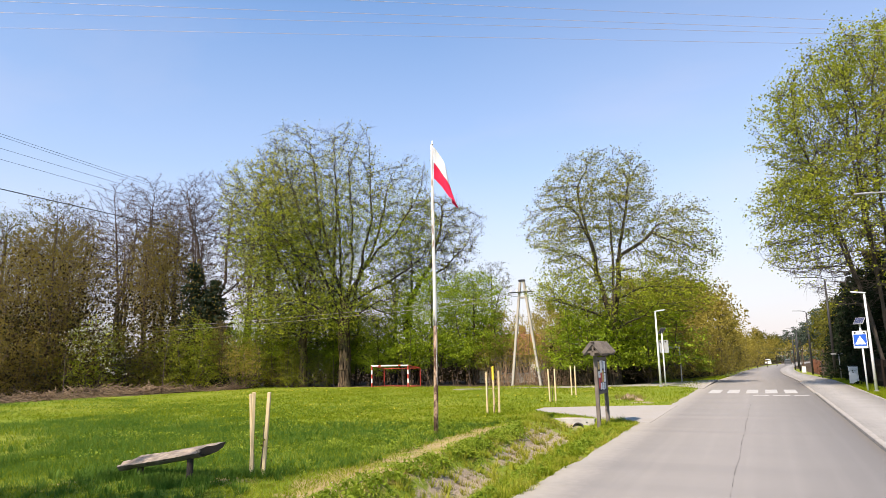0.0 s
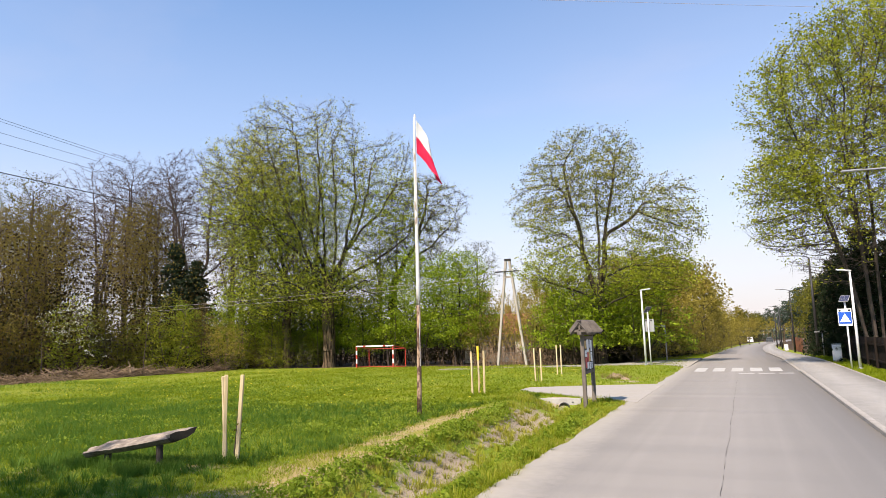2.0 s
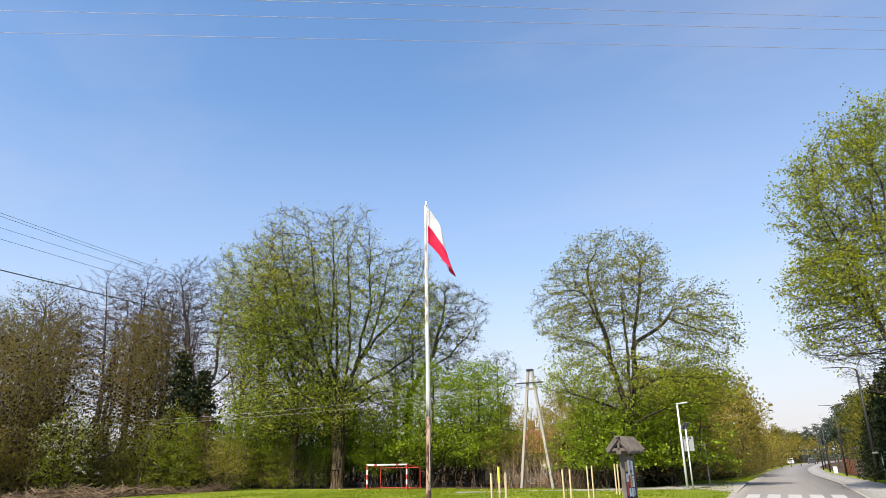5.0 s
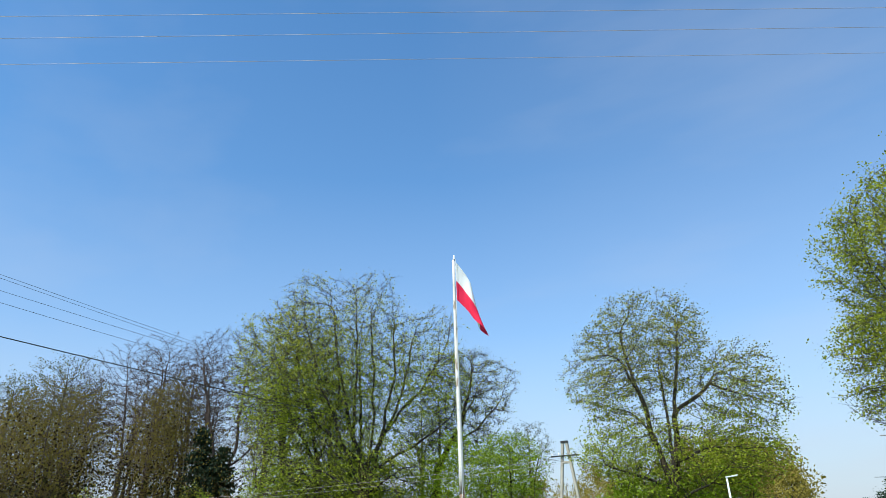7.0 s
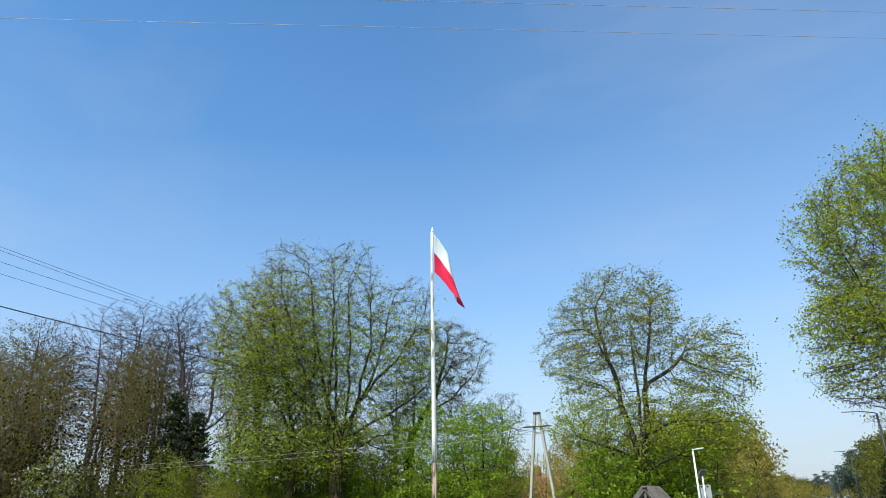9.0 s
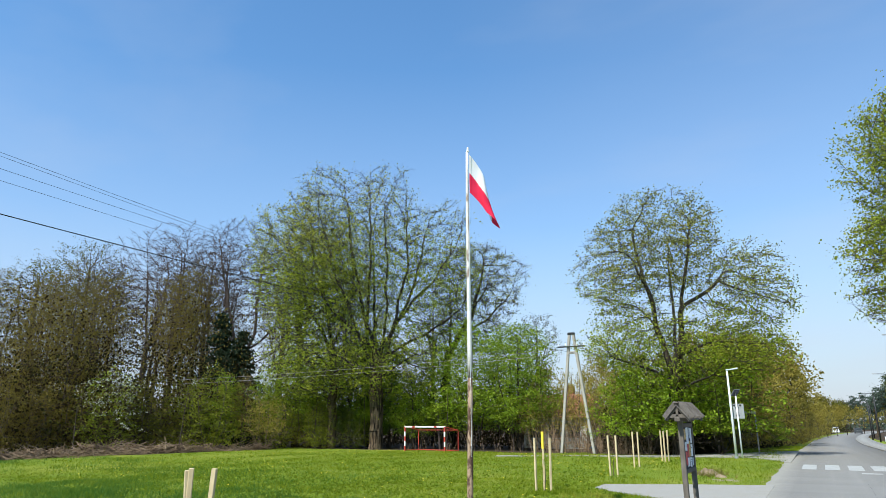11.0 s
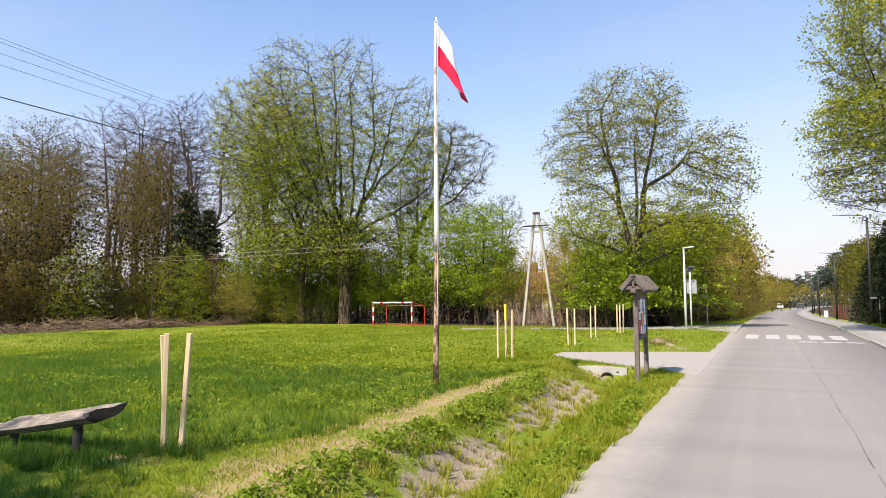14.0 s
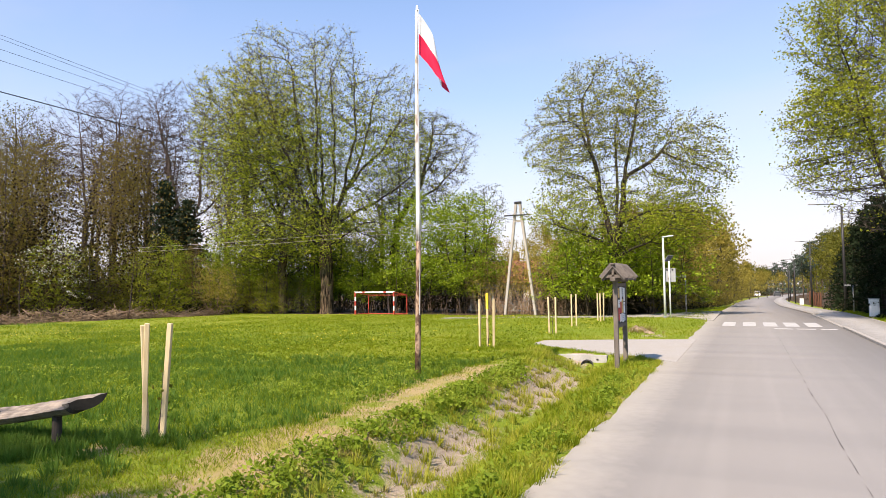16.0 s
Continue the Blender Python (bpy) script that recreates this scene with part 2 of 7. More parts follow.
WHITE_SIGN = surface("sign_white", (0.76, 0.78, 0.80), (0.84, 0.85, 0.86), 3.0, 40.0, 0.4, bump=0.02)
BLACK_PAINT = surface("black_paint", (0.01, 0.01, 0.011), (0.03, 0.03, 0.032), 3.0, 40.0, 0.4, bump=0.02)
GOAL_WHITE = surface("goal_white", (0.70, 0.70, 0.68), (0.80, 0.80, 0.78), 3.0, 30.0, 0.5, bump=0.1)
GOAL_RED = surface("goal_red", (0.34, 0.035, 0.022), (0.46, 0.06, 0.04), 3.0, 30.0, 0.5, bump=0.1)
PLASTER = surface("house_plaster", (0.66, 0.64, 0.60), (0.78, 0.77, 0.74), 0.6, 20.0, 0.9, bump=0.2)
ROOF_TILE = surface("roof_tile", (0.20, 0.07, 0.045), (0.30, 0.12, 0.07), 0.8, 12.0, 0.8)
DARK_GLASS = surface("window_glass", (0.02, 0.025, 0.03), (0.04, 0.05, 0.06), 2.0, 10.0, 0.1, spec=0.6, bump=0.0)
CAR_WHITE = surface("car_white", (0.74, 0.75, 0.76), (0.82, 0.83, 0.84), 2.0, 20.0, 0.3, bump=0.0)
CAR_DARK = surface("car_dark", (0.03, 0.035, 0.04), (0.06, 0.065, 0.07), 2.0, 20.0, 0.3, bump=0.0)
RUBBER = surface("rubber", (0.015, 0.015, 0.016), (0.03, 0.03, 0.03), 3.0, 30.0, 0.8)
WIRE_DARK = surface("wire_dark", (0.05, 0.05, 0.052), (0.09, 0.09, 0.092), 1.0, 10.0, 0.5, 0.3, bump=0.0)
WIRE = surface("wire", (0.30, 0.27, 0.29), (0.40, 0.37, 0.39), 1.0, 10.0, 0.5, 0.3, bump=0.0)
CABLE = surface("black_cable", (0.012, 0.012, 0.013), (0.025, 0.025, 0.025), 1.0, 10.0, 0.6, bump=0.0)
PAINT_ROAD = surface("road_paint", (0.27, 0.27, 0.265), (0.41, 0.41, 0.40), 3.0, 22.0, 0.7, bump=0.3, depth=0.003)
CRACK = surface("crack_filler", (0.035, 0.034, 0.032), (0.075, 0.072, 0.07), 2.0, 20.0, 0.8)
PAPERS = [surface("paper_" + n, a, b, 6.0, 50.0, 0.7, bump=0.05) for n, a, b in (
    ("white", (0.68, 0.69, 0.70), (0.78, 0.79, 0.80)), ("grey", (0.36, 0.40, 0.46), (0.50, 0.55, 0.60)),
    ("red", (0.50, 0.05, 0.05), (0.60, 0.10, 0.08)), ("ochre", (0.55, 0.36, 0.10), (0.65, 0.46, 0.18)))]
INK = surface("ink", (0.05, 0.05, 0.07), (0.12, 0.12, 0.15), 6.0, 50.0, 0.7, bump=0.0)


def cloth(name, a, b):
    k = Nodes(name)
    g = k.noise(3.0)
    k.bump(k.noise(240.0), 0.1, 0.002)
    k.done(k.mix(k.ramp(g, 0.3, 0.7), a, b), 0.8, 0.0, 0.2)
    tr = k.n.new("ShaderNodeBsdfTranslucent")
    k.put(b, tr.inputs[0])
    mx = k.n.new("ShaderNodeMixShader")
    mx.inputs[0].default_value = 0.3
    k.l.new(k.b.outputs[0], mx.inputs[1])
    k.l.new(tr.outputs[0], mx.inputs[2])
    k.l.new(mx.outputs[0], k.n["Material Output"].inputs[0])
    return k.m


FLAG_WHITE = cloth("flag_white", (0.78, 0.78, 0.79), (0.86, 0.86, 0.87))
FLAG_RED = cloth("flag_red", (0.62, 0.012, 0.05), (0.72, 0.025, 0.08))


def asphalt_material():
    k = Nodes("asphalt")
    fine, mid = k.noise(160.0, 3.0), k.noise(6.0)
    streak = k.noise(1.0, 3.0, 0.5, (3.0, 0.05, 1.0))
    col = k.mix(k.ramp(fine, 0.3, 0.7), (0.168, 0.161, 0.153), (0.238, 0.228, 0.217))
    col = k.mix(k.math("MULTIPLY", k.ramp(mid, 0.45, 0.75), 0.04), col, (0.139, 0.131, 0.126))
    col = k.mix(k.math("MULTIPLY", k.ramp(streak, 0.5, 0.75), 0.35), col, (0.263, 0.252, 0.237))
    x = k.split(k.tc.outputs["Object"])[0]
    edge = k.math("ADD", x, k.math("MULTIPLY", mid, 0.5))
    col = k.mix(k.math("MULTIPLY", k.ramp(edge, -0.7, -1.3), 0.85), col, (0.335, 0.316, 0.285))
    k.bump(fine, 0.3, 0.002)
    return k.done(col, 0.85, 0.0, 0.3)


def paving_material():
    k = Nodes("concrete_pavers")
    br = k.n.new("ShaderNodeTexBrick")
    mp = k.n.new("ShaderNodeMapping")
    k.l.new(k.tc.outputs["Object"], mp.inputs[0])
    k.l.new(mp.outputs[0], br.inputs["Vector"])
    br.inputs["Scale"].default_value = 1.0
    br.inputs["Brick Width"].default_value, br.inputs["Row Height"].default_value = 0.2, 0.1
    br.inputs["Mortar Size"].default_value = 0.004
    br.inputs["Color1"].default_value, br.inputs["Color2"].default_value = (0.23, 0.225, 0.215, 1), (0.28, 0.275, 0.265, 1)
    br.inputs["Mortar"].default_value = (0.12, 0.115, 0.11, 1)
    big = k.noise(0.7)
    col = k.mix(k.math("MULTIPLY", k.ramp(big, 0.4, 0.7), 0.4), br.outputs["Color"], (0.32, 0.31, 0.29))
    k.bump(br.outputs["Fac"], -0.3, 0.004)
    return k.done(col, 0.85, 0.0, 0.3)


def gravel_material():
    k = Nodes("concrete_apron")
    fine, mid = k.noise(45.0, 5.0, 0.7), k.noise(2.2)
    col = k.mix(k.ramp(fine, 0.3, 0.7), (0.228, 0.217, 0.198), (0.334, 0.319, 0.296))
    col = k.mix(k.math("MULTIPLY", k.ramp(mid, 0.45, 0.7), 0.5), col, (0.258, 0.236, 0.198))
    k.bump(fine, 0.5, 0.01)
    return k.done(col, 0.9, 0.0, 0.3)


def ground_material():
    """Meadow, worn path, bare sandy soil, and fallen leaves whose dark tone also paints shade, laid out by the zone
    colours of the sheet.
    """
    k = Nodes("meadow_ground")
    zone = k.split(k.attribute("zone"))
    fine, mid, big, huge = k.noise(28.0, 6.0, 0.7), k.noise(3.0), k.noise(0.55), k.noise(0.16)
    grass = k.mix(k.ramp(fine, 0.3, 0.7), (0.105, 0.155, 0.012), (0.165, 0.222, 0.022))
    grass = k.mix(k.math("MULTIPLY", k.ramp(mid, 0.45, 0.7), 0.6), grass, (0.176, 0.200, 0.030))
    grass = k.mix(k.math("MULTIPLY", k.ramp(huge, 0.46, 0.6), 0.75), grass, (0.205, 0.225, 0.030))
    path = k.mix(k.ramp(k.noise(1.4), 0.46, 0.7), (0.32, 0.24, 0.125), (0.235, 0.22, 0.04))
    path = k.mix(k.math("MULTIPLY", k.ramp(fine, 0.45, 0.75), 0.3), path, (0.36, 0.285, 0.17))
    soil = k.mix(k.ramp(fine, 0.3, 0.7), (0.21, 0.168, 0.122), (0.37, 0.31, 0.24))
    soil = k.mix(k.math("MULTIPLY", k.ramp(mid, 0.45, 0.7), 0.5), soil, (0.22, 0.185, 0.14))
    litter_shade = k.mix(k.ramp(fine, 0.3, 0.7), (0.03, 0.021, 0.014), (0.075, 0.052, 0.032))
    jitter = k.math("MULTIPLY", k.math("SUBTRACT", mid, 0.5), 1.6)
    jitter = k.math("ADD", jitter, k.math("MULTIPLY", k.math("SUBTRACT", fine, 0.5), 0.8))
    col = k.mix(k.ramp(k.math("ADD", zone[1], jitter), 0.35, 0.65), grass, path)
    col = k.mix(k.ramp(k.math("ADD", zone[0], jitter), 0.4, 0.62), col, soil)
    col = k.mix(k.ramp(k.math("ADD", zone[2], k.math("MULTIPLY", jitter, 0.5)), 0.4, 0.6), col, litter_shade)
    k.bump(k.math("ADD", fine, k.math("MULTIPLY", mid, 1.5)), 0.7, 0.05)
    return k.done(col, 0.95, 0.0, 0.15)


ASPHALT, PAVING, APRON, GROUND = asphalt_material(), paving_material(), gravel_material(), ground_material()


# ---- mesh tools ----
class Shape:
    """Vertices and faces of one mesh."""

    def __init__(self):
        self.v, self.f = [], []

    def add(self, verts, faces):
        k = len(self.v)
        self.v += [tuple(p) for p in verts]
        self.f += [tuple(i + k for i in q) for q in faces]
        return self

    def box(self, centre, size, m=None, bevel=0.006):
        """A box with bevelled edges, turned by m about its centre."""
        sx, sy, sz = (s / 2 for s in size)
        b = min(bevel, sx * 0.4, sy * 0.4, sz * 0.4)
        vs, key = [], {}
        for ix in (-1, 1):
            for iy in (-1, 1):
                for iz in (-1, 1):
                    for axis in range(3):
                        p = [ix * (sx - b), iy * (sy - b), iz * (sz - b)]
                        p[axis] = (ix * sx, iy * sy, iz * sz)[axis]
                        key[ix, iy, iz, axis] = len(vs)
                        vs.append(p)
        fs = []
        for axis in range(3):
            o1, o2 = [a for a in range(3) if a != axis]
            for s in (-1, 1):
                ring = []
                for a, c in ((-1, -1), (1, -1), (1, 1), (-1, 1)):
                    i = [0, 0, 0]
                    i[axis], i[o1], i[o2] = s, a, c
                    ring.append(key[i[0], i[1], i[2], axis])
                fs.append(ring)
            for a in (-1, 1):
                for c in (-1, 1):
                    q = []
                    for s, ax in ((-1, o1), (1, o1), (1, o2), (-1, o2)):
                        i = [0, 0, 0]
                        i[axis], i[o1], i[o2] = s, a, c
                        q.append(key[i[0], i[1], i[2], ax])
                    fs.append(q)
        for ix in (-1, 1):
            for iy in (-1, 1):
                for iz in (-1, 1):
                    fs.append([key[ix, iy, iz, a] for a in range(3)])
        m = m or Matrix.Identity(4)
        c = Vector(centre)
        return self.add([c + (m @ Vector(p)) for p in vs], fs)

    def bar(self, p0, p1, w, d, bevel=0.005, turn=0.0):
        """A square-edged beam between two points."""
        p0, p1 = Vector(p0), Vector(p1)
        m = (p1 - p0).to_track_quat("Z", "Y").to_matrix().to_4x4() @ Matrix.Rotation(turn, 4, "Z")
        return self.box((p0 + p1) / 2, (w, d, (p1 - p0).length), m, bevel)

    def tube(self, pts, radii, n=10, caps=True):
        """A round tube along points."""
        pts = [Vector(p) for p in pts]
        vs, fs = [], []
        for i, p in enumerate(pts):
            d = (pts[min(i + 1, len(pts) - 1)] - pts[max(i - 1, 0)]).normalized()
            x = d.orthogonal().normalized() if i == 0 else (x - d * x.dot(d)).normalized()
            y = d.cross(x)
            r = radii[i] if isinstance(radii, (list, tuple)) else radii
            for j in range(n):
                a = 2 * math.pi * j / n
                vs.append(p + x * (r * math.cos(a)) + y * (r * math.sin(a)))
        for i in range(len(pts) - 1):
            for j in range(n):
                k = (j + 1) % n
                fs.append((i * n + j, i * n + k, i * n + n + k, i * n + n + j))
        if caps:
            fs.append(tuple(reversed(range(n))))
            fs.append(tuple((len(pts) - 1) * n + j for j in range(n)))
        return self.add(vs, fs)

    def prism(self, ring, z0, z1):
        """A flat outline raised from z0 to z1."""
        n = len(ring)
        vs = [(x, y, z0) for x, y in ring] + [(x, y, z1) for x, y in ring]
        fs = [tuple(reversed(range(n))), tuple(range(n, 2 * n))]
        fs += [(j, (j + 1) % n, n + (j + 1) % n, n + j) for j in range(n)]
        return self.add(vs, fs)

    def mesh(self, name, material, smooth=False):
        me = bpy.data.meshes.new(name)
        me.from_pydata(self.v, [], self.f)
        me.materials.append(material)
        me.validate()
        if smooth:
            me.shade_smooth()
        return me


def soup(name, verts, faces, material, smooth=False):
    """A mesh from arrays: verts (n, 3), faces (m, 3) or (m, 4)."""
    me = bpy.data.meshes.new(name)
    verts, faces = np.asarray(verts, dtype=np.float32), np.asarray(faces, dtype=np.int32)
    k = faces.shape[1]
    me.vertices.add(len(verts))
    me.vertices.foreach_set("co", verts.ravel())
    me.loops.add(faces.size)
    me.loops.foreach_set("vertex_index", faces.ravel())
    me.polygons.add(len(faces))
    me.polygons.foreach_set("loop_start", np.arange(0, faces.size, k, dtype=np.int32))
    me.polygons.foreach_set("loop_total", np.full(len(faces), k, dtype=np.int32))
    me.update(calc_edges=True)
    me.materials.append(material)
    if smooth:
        me.shade_smooth()
    return me


def part(name, shape, material, parent, label="", smooth=False):
    """Links a shape as one mesh under a thing or a part."""
    me = shape.mesh(name, material, smooth) if isinstance(shape, Shape) else shape
    ob = new(name, me)
    ob.parent = parent
    return tagged(ob, label)


def thing(name, at, label, category, group="", rz=0.0):
    """An Empty at a thing's base, to parent its parts."""
    ob = new(name)
    ob.matrix_basis = pose(*at, 0, 0, rz)
    return tagged(ob, label, category, group)


def piece(name, shape, material, at, label, category, kind="", group="", smooth=False):
    me = shape.mesh(name, material, smooth) if isinstance(shape, Shape) else shape
    ob = new(name, me)
    ob.location = at
    return tagged(ob, label, category, group, kind)


# ---- the lie of the land ----
def drop(y):
    """How far the land sinks towards the far end of the road."""
    return np.interp(np.asarray(y, dtype=float), [38, 46, 55, 83, 130, 195, 260, 650, 2000], [0, -0.06, -0.23, -0.77, -1.3, -1.9, -2.4, -6.0, -12.0])


def bend(y):
    """The road's slow bend to the east."""
    return 4.7 * (np.clip(np.asarray(y, dtype=float) - 80, 0, 400) / 115) ** 2


def smooth01(a, lo, hi):
    k = np.clip((a - lo) / (hi - lo), 0, 1)
    return k * k * (3 - 2 * k)


ROAD_L, ROAD_R, WALK_R = -1.70, 3.30, 5.15


def ditch_line(y):
    return -3.05 - 0.55 * np.clip((np.asarray(y, dtype=float) - 7) / 12, -0.5, 1)


def lump(x, y, s):
    return np.array([noise.noise((float(a) * s, float(b) * s, 3.7)) for a, b in zip(np.ravel(x), np.ravel(y))]).reshape(np.shape(x))


def land(x, y):
    """The ground's height."""
    x, y = np.asarray(x, dtype=float), np.asarray(y, dtype=float)
    z = drop(y) + 0.05 * lump(x, y, 0.22) + 0.03 * lump(x, y, 0.9)
    bx = x - bend(y)
    near = smooth01(bx, -2.6, ROAD_L) * (1 - smooth01(bx, WALK_R, WALK_R + 1.0))
    z = z * (1 - near) + drop(y) * near
    c = ditch_line(y)
    side = x - c
    w = np.where(side < 0, 1.05, 1.25)
    k = np.clip(1 - np.abs(side) / w, 0, 1)
    dig = smooth01(k, 0.0, 0.85) * (1 - smooth01(y, 19.5, 19.75)) * smooth01(y, -40, -20)
    z = z - 0.44 * dig * (1 - 0.36 * smooth01(y, 15.5, 19.0)) * (1 + 0.25 * lump(x, y, 1.6))
    z = z - 0.10 * smooth01(bx, ROAD_L - 0.05, ROAD_L + 0.12) * (1 - smooth01(bx, WALK_R - 0.12, WALK_R + 0.02))
    z = z + 0.09 * np.exp(-(((x + 6.05) / 0.8) ** 2 + ((y - 8.3) / 0.6) ** 2))
    return z - 0.09 * on_apron(x, y)


def on_apron(x, y):
    return (y > 18.6) & (y < 25.2) & (x > -5.9) & (x < -1.6) & (y > 18.75 + (-1.7 - x) * 0.78) & (y < 25.2 + (x + 1.7) * 0.42)


def ground_at(x, y):
    return float(land(np.array([x]), np.array([y]))[0])


def wood_edge(x):
    """Where the meadow ends and the wood begins, as y for each x."""
    x = np.asarray(x, dtype=float)
    return np.interp(x, [-120, -52, -39, -36.5, -35.3, -33, -30, -8, -5], [0, 6, 15, 24, 31, 37, 40.0, 40.5, 46])


def steps(marks):
    """Grid lines from (start, end, step) stretches."""
    out = []
    for a, b, s in marks:
        out += list(np.arange(a, b, s))
    return np.array(out)


def build_ground():
    xs = np.concatenate([steps([(-1400, -200, 150), (-200, -60, 14), (-60, -16, 2.2), (-16, -7, 0.5), (-7, -1.4, 0.11), (-1.4, 3.2, 0.9), (3.2, 6.2, 0.15), (6.2, 14, 0.8), (14, 60, 5), (60, 200, 20), (200, 1401, 150)])])
    ys = np.concatenate([steps([(-1400, -100, 150), (-100, -20, 10), (-20, 3, 1.2), (3, 26, 0.13), (26, 50, 0.5), (50, 120, 4), (120, 300, 15), (300, 1600, 130)])])
    gx, gy = np.meshgrid(xs, ys)
    gz = land(gx, gy)
    ny, nx = gx.shape
    idx = np.arange(nx * ny).reshape(ny, nx)
    faces = np.stack([idx[:-1, :-1], idx[:-1, 1:], idx[1:, 1:], idx[1:, :-1]], -1).reshape(-1, 4)
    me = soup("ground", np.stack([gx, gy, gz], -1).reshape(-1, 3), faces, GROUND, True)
    c = ditch_line(gy)
    side = gx - c
    patch = lump(gx, gy, 0.45)
    soil = np.exp(-((side + 0.36) / 0.44) ** 2) * (0.70 + 0.8 * patch) * (gy < 19.8) * (gy > -5)
    soil += 0.4 * np.exp(-((side - 0.05) / 0.25) ** 2) * (0.2 + patch) * (gy < 19.8)
    soil += 0.75 * np.exp(-(((gx + 3.75) / 0.45) ** 2 + ((gy - 16.9) / 0.9) ** 2))
    soil += 0.7 * np.exp(-((gx + 3.8) ** 2 + (gy - 28.2) ** 2) / 0.3)
    soil += 0.8 * np.exp(-((gx + 2.9) ** 2 + (gy - 26.6) ** 2) / 0.35)
    way = np.interp(gy, [-10, 7, 9, 12, 14, 16.5, 18.5], [-4.2, -4.22, -4.45, -4.85, -4.95, -4.85, -4.7])
    path = 0.95 * np.exp(-((gx - way + 0.16) / (0.80 + 0.25 * patch)) ** 4) * (1 - smooth01(gy, 15.5, 19))
    bare = lump(gx, gy, 1.1)
    path *= 0.78 + 0.5 * bare
    soil += 0.4 * np.exp(-((gx - way + 0.1) / 0.24) ** 2) * smooth01(bare + 0.5 * patch, -0.05, 0.3) * (gy < 17.5)
    path += 0.45 * np.exp(-((gx - ROAD_L + 0.1) / 0.14) ** 2)
    path += 0.55 * np.exp(-(((gx + 6.3) / 0.5) ** 2 + ((gy - 7.9) / 0.35) ** 2)) + 0.5 * np.exp(-(((gx + 5.4) / 0.9) ** 2 + ((gy - 6.9) / 0.3) ** 2))
    path += 0.35 * (patch > 0.25) * (np.abs(gx + 7) < 2.6) * (gy < 9.5) * (gy > 4)
    litter_shade = smooth01(gy - wood_edge(gx), -0.5, 1.5) * (gx < -2.0) * (1 - (gy > 43) * (gx > -5.4))
    # the dark leaf tone also paints the roadside trees' shade on green ground
    litter_shade = np.maximum(litter_shade, (gx - bend(gy) < np.interp(gy, [47, 62, 75], [-5.6, -4.4, -3.3])) * (gx > -30) * smooth01(gy, 47, 49))
    litter_shade = np.maximum(litter_shade, (gx > 6.4) * (gy > 20) * 0.9)
    ca = me.color_attributes.new("zone", "FLOAT_COLOR", "POINT")
    ca.data.foreach_set("color", np.stack([np.clip(soil, 0, 1), np.clip(path, 0, 1), np.clip(litter_shade, 0, 1), np.ones_like(soil)], -1).astype(np.float32).ravel())
    return tagged(new("ground", me), "spring meadow ground with a shallow roadside ditch and worn path", "ground", kind="structure")


ground = build_ground()


def strip(name, lefts, rights, ys, thick, material, z=0.0):
    """A slab along the road between two edges."""
    v, f = [], []
    n = len(ys)
    for y, a, b in zip(ys, lefts, rights):
        h = float(drop(y)) + z
        v += [(a, y, h), (b, y, h), (a, y, h - thick), (b, y, h - thick)]
    for i in range(n - 1):
        k, m = 4 * i, 4 * i + 4
        f += [(k, k + 1, m + 1, m), (k, m, m + 2, k + 2), (k + 1, k + 3, m + 3, m + 1), (k + 2, m + 2, m + 3, k + 3)]
    f += [(0, 2, 3, 1), (4 * n - 4, 4 * n - 3, 4 * n - 1, 4 * n - 2)]
    return soup(name, np.array(v), np.array(f), material)


